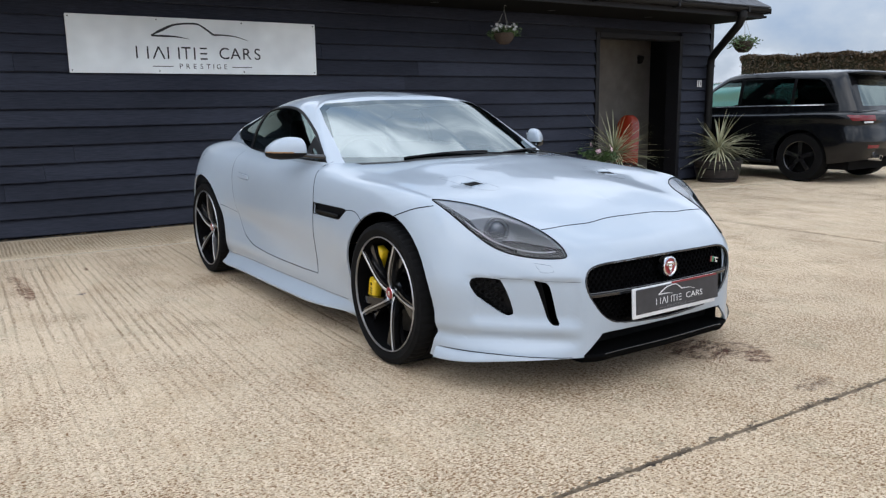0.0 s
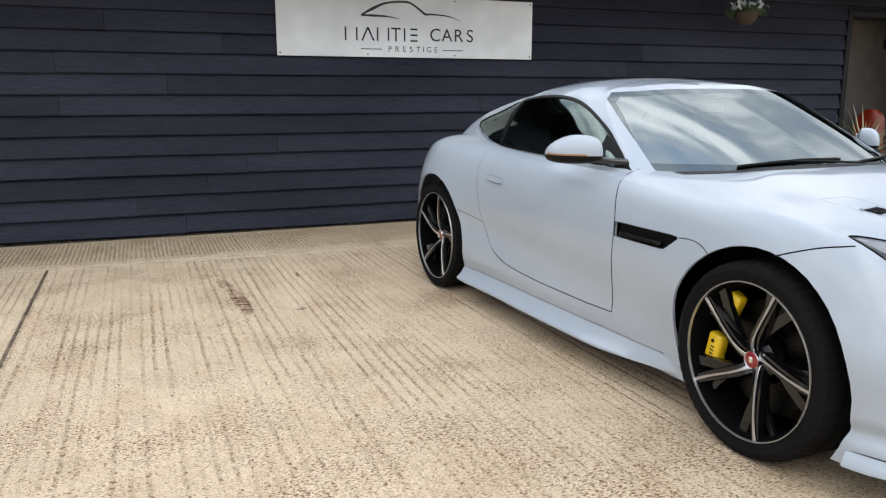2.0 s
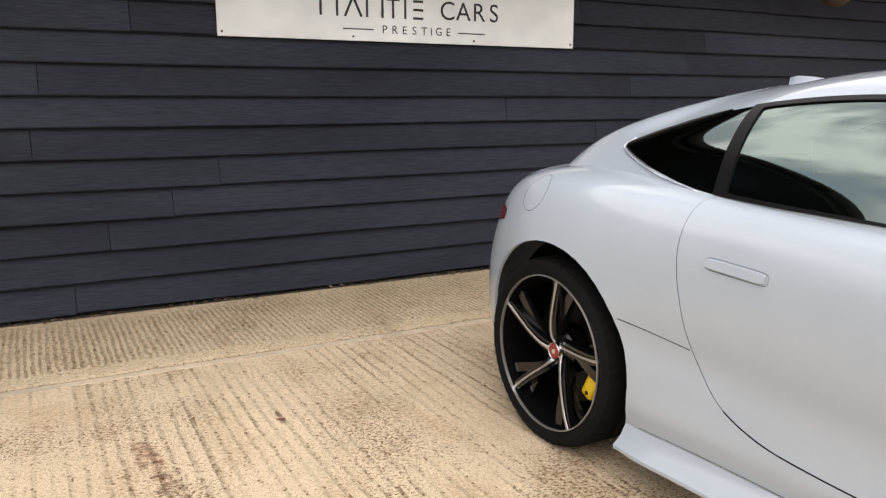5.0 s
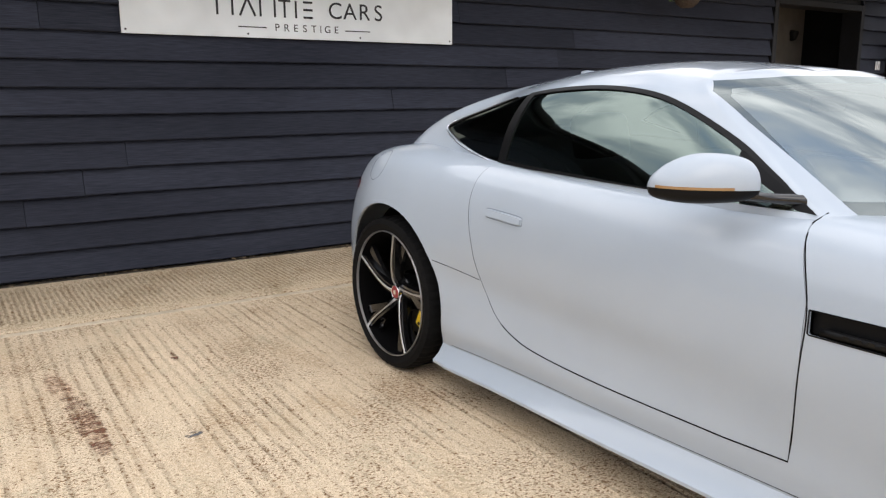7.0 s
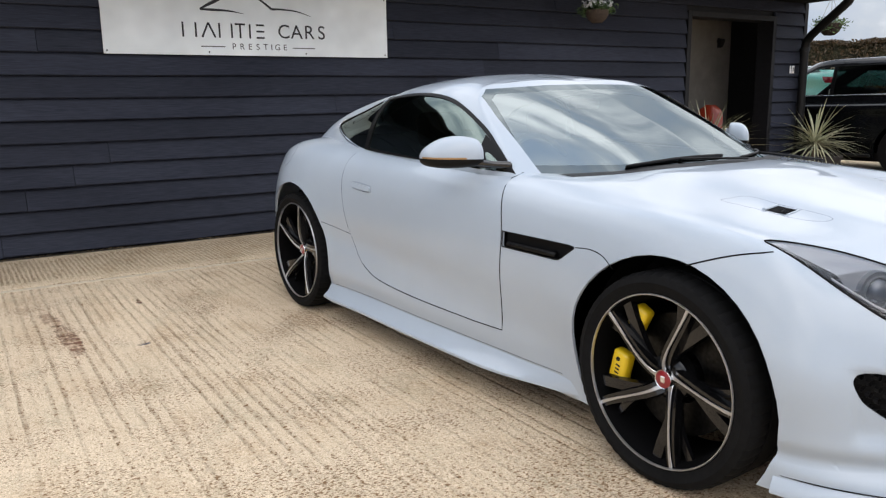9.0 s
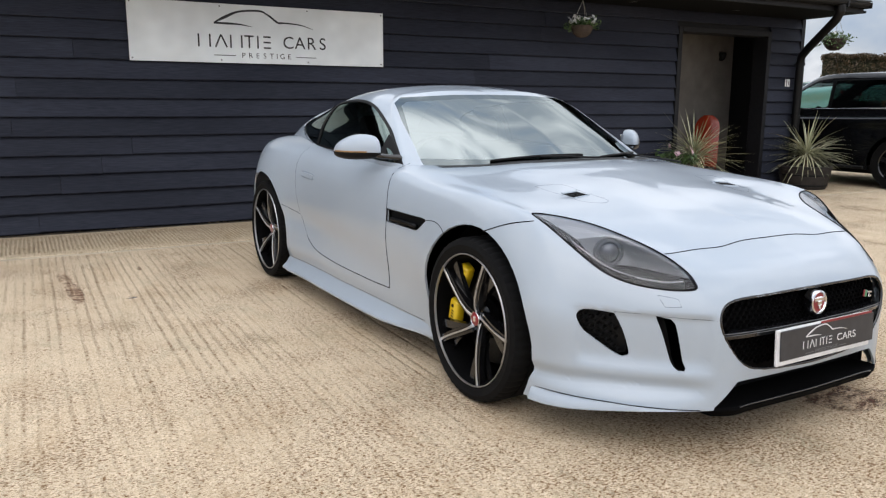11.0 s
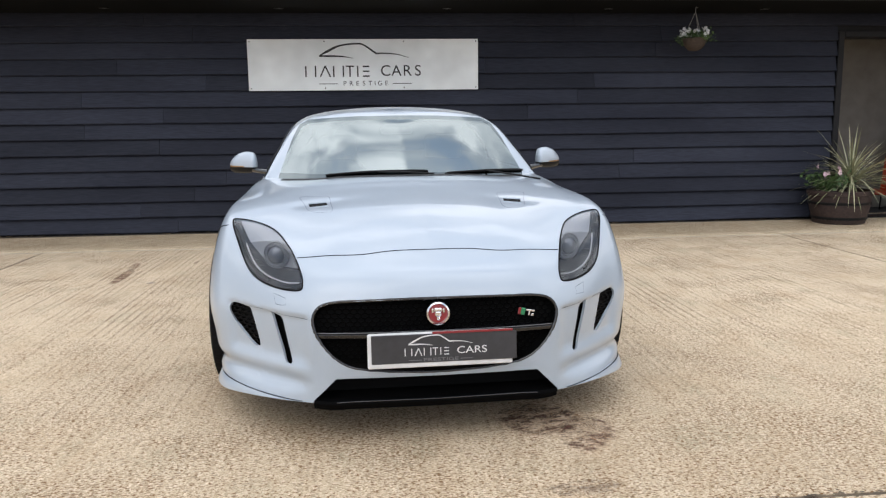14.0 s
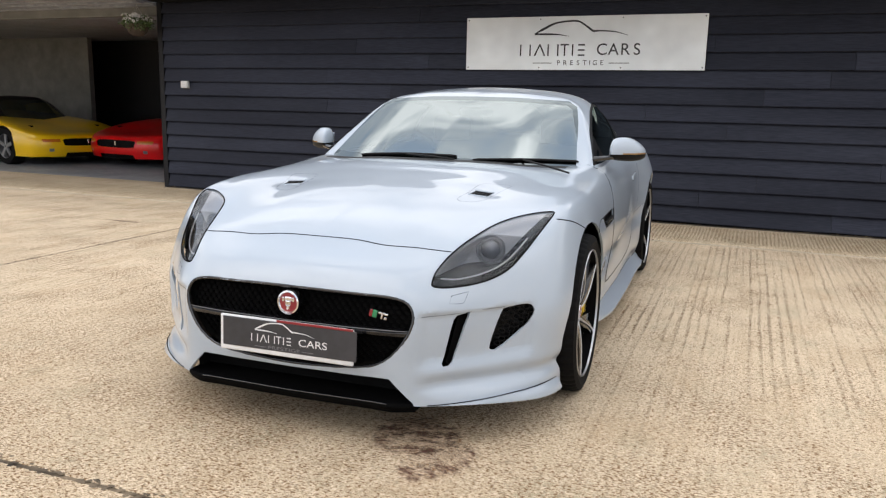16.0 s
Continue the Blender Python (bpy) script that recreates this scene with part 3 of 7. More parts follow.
def stain_mat(name, colour, scale, cover):
    m = bpy.data.materials.new(name)
    m.use_nodes = True
    n, l, b = nodes_of(m)
    b.inputs["Base Color"].default_value = (*colour, 1)
    b.inputs["Roughness"].default_value = 0.8
    f = add_noise(m, scale, 5, (0.55, 1.5, 1))
    g = add_noise(m, 60, 3, (.8, 1.2, 1))
    # fades out towards the rim
    tc = n.new("ShaderNodeTexCoord")
    gr = n.new("ShaderNodeTexGradient")
    gr.gradient_type = "SPHERICAL"
    mp = n.new("ShaderNodeMapping")
    l.new(tc.outputs["Generated"], mp.inputs["Vector"])
    mp.inputs["Location"].default_value = (-1.0, -1.0, 0)
    mp.inputs["Scale"].default_value = (2.0, 2.0, 0.0)
    l.new(mp.outputs["Vector"], gr.inputs["Vector"])
    s = math_of(m, "ADD", math_of(m, "MULTIPLY", f, 0.7), math_of(m, "MULTIPLY", g, 0.5))
    s = math_of(m, "MULTIPLY", s, math_of(m, "MINIMUM", math_of(m, "MULTIPLY", gr.outputs["Fac"], 1.9), 1.0))
    mr = n.new("ShaderNodeMapRange")
    mr.inputs["From Min"].default_value, mr.inputs["From Max"].default_value = 0.50, 0.70
    mr.inputs["To Max"].default_value = cover
    l.new(s, mr.inputs["Value"])
    l.new(mr.outputs["Result"], b.inputs["Alpha"])
    return m


RUST = stain_mat("rusty_stain", (0.19, 0.080, 0.042), 17, 0.9)
OIL = stain_mat("dark_oil_stain", (0.15, 0.062, 0.038), 16, 0.75)
patch("rust_stain", 0.300, 5.66, 0.15, 0.90, 3, RUST, 3, .6)
patch("rust_stain", 0.255, 6.15, 0.14, 0.62, 9, stain_mat("faint_rust", (0.27, 0.105, 0.05), 19, 0.6), 6, .6)
patch("rust_stain", 0.735, 6.30, 0.05, 0.20, 8, RUST, -4, .5)
patch("damp_stain", 2.94, 1.80, 0.40, 0.18, 13, stain_mat("damp_patch", (0.26, 0.18, 0.12), 16, 0.5), 8)
patch("paint_smear", 0.584, 5.43, 0.12, 0.07, 14, stain_mat("blue_grey_smear", (0.12, 0.125, 0.14), 24, 0.8), 20)
patch("oil_stain", 2.92, 2.42, 0.50, 0.55, 6, OIL, 20)
patch("oil_stain", 3.08, 2.24, 0.34, 0.55, 7, OIL, -25)
patch("oil_stain", -1.6, 5.7, 0.7, 0.10, 12, OIL)

# ---- the black barn ----
ROWS_Z = [.030, .198, .367, .536, .705, .875, 1.044, 1.212, 1.384, 1.554, 1.723, 1.893, 2.062, 2.231]


def wall_core(x0, x1, z0, z1, name):
    return tagged(link(name, box(x0, x1, WALL + 0.03, WALL + 0.2, z0, z1), FRAME_BLACK), "black weatherboarded barn wall", "wall", kind="structure")


wall_a = wall_core(WL + .02, DX0 - 0.01, -0.05, WTOP, "wall_front_west")
wall_b = wall_core(DX1 + 0.01, WR - .02, -0.05, WTOP, "wall_front_east")
wall_c = wall_core(DX0 - 0.01, DX1 + 0.01, DTOP + 0.01, WTOP, "wall_front_over_door")


def board(x0, x1, z0, z1, parent, rnd):
    """A feather-edged board, thick below, thin above."""
    bm = bmesh.new()
    n = max(2, int((x1 - x0) / .35))
    sag = rnd.uniform(-.003, .003)
    sec = [(-.028, 0), (-.026, -.004), (0.004, -.004), (.016, 1), (.024, 1)]
    rows = []
    ph = rnd.random() * 9
    for i in range(n + 1):
        x = x0 + (x1 - x0) * i / n
        dz = sag * math.sin(math.pi * i / n) + (.0022 if z0 > .1 else .005) * math.sin(x * 2.1 + ph)
        dy = .0016 * math.sin(x * 1.3 + ph * 2)
        top = z1 + .022
        pts = [(-.044 + dy, z0 + .006 + dz), (-.039 + dy, z0 + dz), (.0, z0 + dz), (.028, top + dz), (.012 + dy * .3, top + dz), (-.008 + dy, z1 - .014 + dz)]
        rows.append([bm.verts.new((x, WALL + py, pz)) for py, pz in pts])
    for a, b in zip(rows, rows[1:]):
        for k in range(6):
            bm.faces.new((a[k], b[k], b[(k + 1) % 6], a[(k + 1) % 6]))
    bm.faces.new(rows[0])
    bm.faces.new(rows[-1][::-1])
    bmesh.ops.recalc_face_normals(bm, faces=bm.faces)
    return part("weatherboard", bm, BOARD, parent)


rnd = random.Random(11)
for i, z0 in enumerate(ROWS_Z):
    z1 = ROWS_Z[i + 1] if i + 1 < len(ROWS_Z) else 2.36
    cuts = [WL + .06]
    x = WL + rnd.uniform(2.2, 4.8)
    while x < DX0 - 1.2:
        cuts.append(x)
        x += rnd.uniform(3.6, 5.4)
    cuts.append(DX0 - .075 if z0 < DTOP + .05 else WR - .08)
    for a, b in zip(cuts, cuts[1:]):
        board(a + .0015, b - .0015, z0, z1, wall_a, rnd)
    if z0 < DTOP + .05:
        board(DX1 + .075, WR - .08, z0, z1, wall_b, rnd)
tagged(link("trim_corner_west", box(WL - .02, WL + .055, WALL - .035, WALL + .05, -.03, 2.37, .004), FRAME_BLACK), "black timber corner board", "trim", kind="structure")
tagged(link("trim_corner_east", box(WR - .075, WR, WALL - .035, WALL + .05, -.03, 2.37, .004), FRAME_BLACK), "black timber corner board", "trim", kind="structure")
tagged(link("wall_end_east", box(WR - .2, WR - .004, WALL + .05, 13.0, -.05, 2.6), FRAME_BLACK), "black barn end wall", "wall", kind="structure")
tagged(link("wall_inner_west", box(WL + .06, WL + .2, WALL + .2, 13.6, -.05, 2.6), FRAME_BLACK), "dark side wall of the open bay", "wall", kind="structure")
bm = box(WL, WR + .05, WALL - .062, WALL + .012, -.012, .010, .004)
tagged(link("baseboard", bm, JOINT), "dirty mortar strip where wall meets concrete", "baseboard", kind="structure")

# door opening, its frame and the dim room behind
door_frame = new("door_1")
tagged(door_frame, "black timber door frame, doorway standing open", "door frame", kind="structure")
for nm, b in (("jamb", (DX0 - .07, DX0, WALL - .045, WALL + .2, 0, DTOP + .07)), ("jamb", (DX1, DX1 + .07, WALL - .045, WALL + .2, 0, DTOP + .07)), ("head", (DX0, DX1, WALL - .045, WALL + .2, DTOP, DTOP + .07))):
    part(nm, box(*b, .005), FRAME_BLACK, door_frame)
part("threshold", box(DX0, DX1, WALL - .03, WALL + .22, -.01, .025, .006), SATIN_BLACK, door_frame)
tagged(link("floor_room", box(DX0 - 1.2, DX1 + .5, WALL + .2, 11.0, -.05, .006), ROOM_FLOOR), "grey floor inside the doorway, darkened for the dim room", "floor", kind="structure")
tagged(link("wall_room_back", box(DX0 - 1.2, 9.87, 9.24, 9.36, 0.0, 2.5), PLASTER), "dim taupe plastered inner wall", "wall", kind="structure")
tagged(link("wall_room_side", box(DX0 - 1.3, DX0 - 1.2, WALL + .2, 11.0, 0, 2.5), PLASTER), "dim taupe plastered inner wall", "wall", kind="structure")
tagged(link("wall_room_dark", box(9.70, WR - .2, 9.9, 10.0, 0, 2.5), FRAME_BLACK), "dark inner wall", "wall", kind="structure")
tagged(link("ceiling_room", box(DX0 - 1.3, WR - .2, WALL + .2, 11.0, 2.44, 2.5), FRAME_BLACK), "dark ceiling of the room", "ceiling", kind="structure")
lampb = thing("wall_lamp", pose(9.60, 9.20, 1.90), "small dark wall lamp on taupe plaster", "lamp")
part("backplate", box(-.04, .04, .015, .035, -.07, .07, .006), SATIN_BLACK, lampb)
part("shade", lathe([(.03, -.06), (.06, .02), (.055, .05), (.02, .06)], "Z", 20), SATIN_BLACK, lampb, "", True, 40)

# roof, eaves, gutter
# unlit black carries the eave shade in the soffit's colour
tagged(link("ceiling_soffit", box(WL - .02, WR - .02, EAVE + .03, WALL + .05, SOFFIT, SOFFIT + .03), DEEP_BLACK), "boarded soffit under the eaves, its shade put into the black colour", "ceiling", kind="structure")
bm = bmesh.new()
for k in range(9):
    y = 6.95 + k * .145
    box(-16, WL - .02, y, y + .135, 2.325 + .02 * (k % 2), 2.36, .006, bm)
tagged(link("ceiling_soffit_bay", bm, SOFFIT_GREY), "weathered grey boarded soffit over the open bay", "ceiling", kind="structure")
tagged(link("trim_fascia", box(-16, 9.98, EAVE, EAVE + .03, SOFFIT - .01, 2.50, .004), FRAME_BLACK), "black fascia board", "trim", kind="structure")
bm = bmesh.new()
RIDGE = 10.38
for k in range(11):
    y0, z0 = EAVE - .06 + k * .30, 2.49 + k * .30 * .5
    box(-16, WR - .08, y0, min(y0 + .36, RIDGE + .02), z0, z0 + .022, .004, bm)
    yb = 2 * RIDGE - y0
    box(-16, WR - .08, max(yb - .36, RIDGE - .02), yb, z0, z0 + .022, .004, bm)
roof_barn = tagged(link("roof_barn", bm, SLATE), "grey slate barn roof", "roof", kind="structure")
for k in range(46):
    x = WR - .08 - k * .27
    bm = box(x - .262, x, EAVE - .09, EAVE + .30, 0, .016, .003)
    bmesh.ops.rotate(bm, verts=bm.verts, cent=(0, EAVE, 0), matrix=Matrix.Rotation(.46, 3, "X"))
    bmesh.ops.translate(bm, verts=bm.verts, vec=(0, 0, 2.535))
    part("slate", bm, SLATE, roof_barn)
tagged(link("wall_back", box(-16, WR, 13.6, 13.8, -.05, 2.5), FRAME_BLACK), "dark back wall", "wall", kind="structure")
for side, gx in (("west", -16), ("east", WR - .2)):
    bm = bmesh.new()
    tri = [(EAVE + .1, 2.42), (2 * RIDGE - EAVE - .1, 2.42), (RIDGE, 2.42 + (RIDGE - EAVE) * .5)]
    ga, gb = [bm.verts.new((gx, y, z)) for y, z in tri], [bm.verts.new((gx + .1, y, z)) for y, z in tri]
    bm.faces.new(ga)
    bm.faces.new(gb[::-1])
    for k in range(3):
        bm.faces.new((ga[k], gb[k], gb[(k + 1) % 3], ga[(k + 1) % 3]))
    bmesh.ops.recalc_face_normals(bm, faces=bm.faces)
    tagged(link("wall_gable_" + side, bm, FRAME_BLACK), "black boarded gable of the barn", "wall", kind="structure")
gutter = thing("gutter", pose(0, 0, 0), "black half-round plastic gutter along the eaves", "gutter")
bm = bmesh.new()
ring = [(EAVE - .055 + .058 * math.cos(a), 2.475 + .058 * math.sin(a)) for a in [math.pi + math.pi * i / 12 for i in range(13)]]
ring += [(EAVE - .055 + .052 * math.cos(a), 2.475 + .052 * math.sin(a)) for a in [2 * math.pi - math.pi * i / 12 for i in range(13)]]
ra, rb = [bm.verts.new((-3.0, y, z)) for y, z in ring], [bm.verts.new((9.97, y, z)) for y, z in ring]
for k in range(len(ring)):
    bm.faces.new((ra[k], rb[k], rb[(k + 1) % len(ring)], ra[(k + 1) % len(ring)]))
bm.faces.new(rb)
bm.faces.new(ra[::-1])
bmesh.ops.recalc_face_normals(bm, faces=bm.faces)
part("channel", bm, SATIN_BLACK, gutter, "", True, 40)
part("stop_end", box(9.965, 9.985, EAVE - .118, EAVE + .008, 2.41, 2.485, .006), SATIN_BLACK, gutter)
for k in range(9):
    x = WR - .6 - k * 1.4
    part("bracket", box(x - .018, x + .018, EAVE - .12, EAVE + .004, 2.405, 2.48, .004), SATIN_BLACK, gutter)
down = thing("downpipe", pose(0, 0, 0), "black plastic downpipe with swan neck at the barn corner", "downpipe")
path = [(9.43, EAVE - .055, 2.43), (9.43, EAVE - .055, 2.34), (9.47, EAVE + .02, 2.26), (9.89, 7.95, 1.94), (9.94, 8.07, 1.85), (9.95, 8.09, 1.75), (9.95, 8.09, .08)]
part("pipe", tube(path, .055, 16), SATIN_BLACK, down, "", True, 60)
for z in (1.74, 1.0, .35):
    part("clip", lathe([(.065, z - .02), (.065, z + .02), (.053, z + .02), (.053, z - .02)], "Z", 20, closed=True), SATIN_BLACK, down).matrix_basis = pose(9.95, 8.09, 0)
part("socket", lathe([(.060, 2.34), (.064, 2.42), (.054, 2.43)], "Z", 20), SATIN_BLACK, down, "", True, 40).matrix_basis = pose(9.43, EAVE - .055, 0)


def downlight(x):
    t = thing("soffit_downlight", pose(x, 7.86, SOFFIT), "small round recessed downlight in the soffit", "downlight", "downlights along the eaves")
    part("bezel", lathe([(.048, 0), (.046, -.006), (.034, -.007), (.032, .0)], "Z", 28), STEEL, t, "", True, 40)
    part("lens", lathe([(.0005, -.003), (.032, -.003)], "Z", 24), GREY_INK, t)


for x in (-2.1, -.37, 1.37, 3.11, 4.85, 6.59, 8.33):
    downlight(x)

# sensor box and number plaque on the wall
sb = thing("security_sensor", pose(-2.83, WALL - .03, 1.348), "small white plastic sensor box on the wall", "sensor")
part("housing", box(-.055, .055, -.05, 0, -.045, .045, .008), WHITE_PLASTIC, sb)
part("lens", box(-.035, .035, -.056, -.05, -.03, .0, .002), WHITE_INK, sb)
kp = thing("number_plaque", pose(9.80, WALL - .036, 1.479), "two small white metal marks on black weatherboards beside the downpipe", "plaque")
part("mark", box(-.050, -.026, -.008, 0, -.052, .052, .003), WHITE_PLASTIC, kp)
part("mark", box(-.008, .050, -.008, 0, -.052, .052, .003), WHITE_PLASTIC, kp)
part("inset", box(.014, .028, -.0105, -.004, -.026, .026, .002), SATIN_BLACK, kp)

# ---- the sign ----
SX0, SX1, SZ0, SZ1 = .985, 3.478, 1.547, 2.090
sign = thing("wall_sign", pose((SX0 + SX1) / 2, WALL - .043, (SZ0 + SZ1) / 2), "pale brushed sign panel with black lettering and a swooping line", "sign")
SW, SH = SX1 - SX0, SZ1 - SZ0
part("panel", box(-SW / 2, SW / 2, -.006, .006, -SH / 2, SH / 2, .002), SIGN_WHITE, sign)
for x in (-1, -.35, .35, 1):
    for z in (-1, 1):
        part("screw", lathe([(.0005, -.004), (.006, -.003), (.007, 0)], "Y", 12), STEEL, sign).matrix_basis = pose(x * (SW / 2 - .025), -.006, z * (SH / 2 - .025))


def swoosh_mesh(k, y):
    """The swooping line of a low car: a roof that tapers to both ends and a lower blade."""
    bm = bmesh.new()
    def ribbon(line, w):
        pts = smooth_line(line, 40)
        rows = []
        for i, (x, z) in enumerate(pts):
            ww = float(spline(w, (len(w) - 1) * i / 39)[0]) / 2
            q, p = pts[min(i + 1, 39)], pts[max(i - 1, 0)]
            d = Vector((q[0] - p[0], q[1] - p[1])).normalized()
            rows.append([bm.verts.new((k * (x - d.y * s * ww), y + yy, k * (z + d.x * s * ww))) for s, yy in ((1, 0), (-1, 0), (-1, .001), (1, .001))])
        for a, b in zip(rows, rows[1:]):
            for j in range(4):
                bm.faces.new((a[j], b[j], b[(j + 1) % 4], a[(j + 1) % 4]))
    ribbon([(-.485, .095), (-.38, .15), (-.25, .205), (-.06, .222), (.02, .195), (.13, .118)], [(.012,), (.026,), (.018,), (.018,), (.016,), (.020,)])
    ribbon([(.13, .118), (.22, .120), (.36, .108), (.485, .072)], [(.020,), (.014,), (.010,), (.003,)])
    ribbon([(-.485, .093), (-.36, .092), (-.24, .088), (-.12, .070)], [(.016,), (.020,), (.013,), (.003,)])
    bmesh.ops.recalc_face_normals(bm, faces=bm.faces)
    return bm


def slanted(bm, x0, z0, x1, z1, s, y, t=.001):
    """A thin flat stroke between two points."""
    d = Vector((x1 - x0, z1 - z0)).normalized() * s / 2
    q = [(x0 - d.y, z0 + d.x), (x0 + d.y, z0 - d.x), (x1 + d.y, z1 - d.x), (x1 - d.y, z1 + d.x)]
    a, b = [bm.verts.new((px, y, pz)) for px, pz in q], [bm.verts.new((px, y + t, pz)) for px, pz in q]
    bm.faces.new(a)
    bm.faces.new(b[::-1])
    for k in range(4):
        bm.faces.new((a[k], b[k], b[(k + 1) % 4], a[(k + 1) % 4]))


def name_strokes(h, s):
    """Plain strokes of the size of six capitals, in place of a trade name: slot middle, then strokes inside it."""
    up = [(-.44, -.5, -.44, .5), (.44, -.5, .44, .5)]
    tent = [(-.46, -.5, 0, .5), (0, .5, .46, -.5)]
    bars = [(-.3, .44, .3, .44), (-.3, 0, .3, 0), (-.3, -.44, .3, -.44)]
    return [(-4.92, up), (-3.60, tent), (-2.39, up), (-1.34, [(0, -.5, 0, .5), (-.38, .46, .38, .46)]), (-.63, [(0, -.5, 0, .5)]), (.14, bars)]


def letter_bars(parent, cx, cz, h, slots, y, mat, s):
    for x, strokes in slots:
        for a, b, c, d in strokes:
            bm = bmesh.new()
            slanted(bm, cx + (x + a) * h, cz + b * h, cx + (x + c) * h, cz + d * h, s, y)
            part("stroke", bm, mat, parent)


part("swoosh", swoosh_mesh(1.0, -.0085), INK, sign, "black swooping line")
letter_bars(sign, 0, -.07, .118, name_strokes(.118, .0150), -.0085, INK, .0150)
letters("letter", "CARS", .165, .405, -.07, .47, -.0075, INK, sign)
letters("letter", "PRESTIGE", .070, .008, -.20, .52, -.0075, INK, sign)
for x0, x1 in ((-.494, -.293), (.305, .511)):
    part("rule", box(x0, x1, -.0085, -.007, -.205, -.198), INK, sign)

# ---- planters and hanging baskets ----
def leaf_blade(n, length, width, droop, fold=.25):
    """A strap leaf that rises along x and bends over."""
    bm = bmesh.new()
    rows = []
    for i in range(n + 1):
        t = i / n
        a = -droop * t * t
        x, z = length * t, length * (-.5 * droop * t * t)
        w = width * (.55 + 1.1 * t - 1.62 * t * t) if t < 1 else .0006
        w = max(w, .0006)
        rows.append([bm.verts.new((x, -w / 2, z + fold * w)), bm.verts.new((x, 0, z)), bm.verts.new((x, w / 2, z + fold * w))])
    for a, b in zip(rows, rows[1:]):
        for k in range(2):
            bm.faces.new((a[k], b[k], b[k + 1], a[k + 1]))
    me = bpy.data.meshes.new("leaf")
    bm.to_mesh(me)
    bm.free()
    me.shade_smooth()
    return me


def tuft(bm, rnd, centre, spread, count, size, up=.4):
    """Small flat leaves scattered round a centre."""
    for _ in range(count):
        d = Vector((rnd.gauss(0, 1), rnd.gauss(0, 1), rnd.gauss(0, 1) * .6))
        p = Vector(centre) + Vector((d.x * spread[0], d.y * spread[1], d.z * spread[2])) * .5
        a, b = Vector((rnd.gauss(0, 1), rnd.gauss(0, 1), rnd.gauss(up, .6))).normalized(), Vector((rnd.gauss(0, 1), rnd.gauss(0, 1), rnd.gauss(0, 1)))
        b = (b - a * b.dot(a)).normalized()
        s = size * rnd.uniform(.6, 1.3)
        v = [bm.verts.new(p + q) for q in (a * 0, a * s * .5 + b * s * .3, a * s, a * s * .5 - b * s * .3)]
        bm.faces.new(v)


def flower(bm, p, r, rnd):
    n = Vector((rnd.gauss(0, .6), rnd.gauss(-.8, .5), rnd.gauss(.5, .4))).normalized()
    s = n.orthogonal().normalized()
    t = n.cross(s)
    c = bm.verts.new(p)
    for k in range(5):
        a, b = 2 * math.pi * k / 5, 2 * math.pi * (k + .85) / 5
        m = (a + b) / 2
        bm.faces.new([c] + [bm.verts.new(Vector(p) + r * q * (math.cos(g) * s + math.sin(g) * t) + n * r * .25) for q, g in ((.8, a), (1.1, m), (.8, b))])


TUB_DARK = mottled("dark_brown_tub", (0.012, 0.009, 0.008), (0.030, 0.023, 0.020), 14, 0.7, 0.3, 0.003)


def planter(x, y, seed, tint, tall, label, flowers, girth=1.0, tub_mat=None, droop=.16, height=.9, aside=0.0):
    rnd = random.Random(seed)
    t = thing("planter", pose(x, y, .008), label, "planter", "planters beside the doorway")
    tub = part("tub", lathe([(.001, .02), (.26, .02), (.265, .0), (.28, .01), (.325, .22), (.335, .345), (.352, .35), (.355, .40), (.330, .403), (.32, .35), (.28, .33)], "Z", 44), tub_mat or TUB_WOOD, t, "barrel-shaped tub", True, 40)
    tub.scale = (girth, girth, height)
    for z, r in ((.07, .293), (.25, .328)):
        part("hoop", lathe([(r + .003, z - .016), (r + .009, z - .014), (r + .011, z + .014), (r + .004, z + .018)], "Z", 44), SATIN_BLACK, tub, "", True, 40)
    part("soil", lathe([(.0005, .365), (.2, .362), (.322, .345)], "Z", 32), SOIL, t, "", True).scale = (girth, girth, height)
    blades = [leaf_blade(9, L, w, d) for L, w, d in ((.62, .022, .55), (.58, .024, 1.0), (.52, .022, 1.5), (.66, .020, .25))]
    n = 150
    for k in range(n):
        me = rnd.choice(blades)
        if not me.materials:
            me.materials.append(tint)
        lf = new("leaf", me)
        lf.parent = t
        el = math.degrees(math.asin(rnd.uniform(droop, 1.0)))
        s = tall * rnd.uniform(.62, 1.05)
        lf.matrix_basis = pose(aside, 0, .43 + rnd.uniform(-.04, .10), 0, -el, rnd.uniform(0, 360)) @ Matrix.Diagonal((s, 1, s, 1))
    part("stem", tube([(aside, 0, .30), (aside + .01, 0, .44), (aside, .01, .53)], .030, 8), LEAF_DRY, t)
    g, f = bmesh.new(), bmesh.new()
    for k in range(flowers):
        a, r = rnd.uniform(2.5, 4.3), rnd.uniform(.16, .36)
        p = (r * math.cos(a), r * math.sin(a) * .8, .42 + rnd.uniform(0, .12))
        tuft(g, rnd, p, (.16, .16, .10), 46, .045)
        flower(f, (p[0] - .02, p[1] - .03, p[2] + .11), .030, rnd)
    if flowers:
        part("bedding", g, LEAF_GREEN, t, "low green bedding plants")["kind"] = "stuff"
        part("blossoms", f, PETAL_PINK, t, "pale pink blossoms")
    return t


planter(7.58, 7.83, 5, LEAF_PALE, 1.18, "brown barrel tub with a spiky variegated plant and pink flowers", 11, 0.98, None, .10, .93, .12)
planter(9.80, 7.75, 6, LEAF_PALE, 1.08, "dark brown barrel tub with a spiky pale green plant", 0, 1.02, TUB_DARK, -.25, .80)


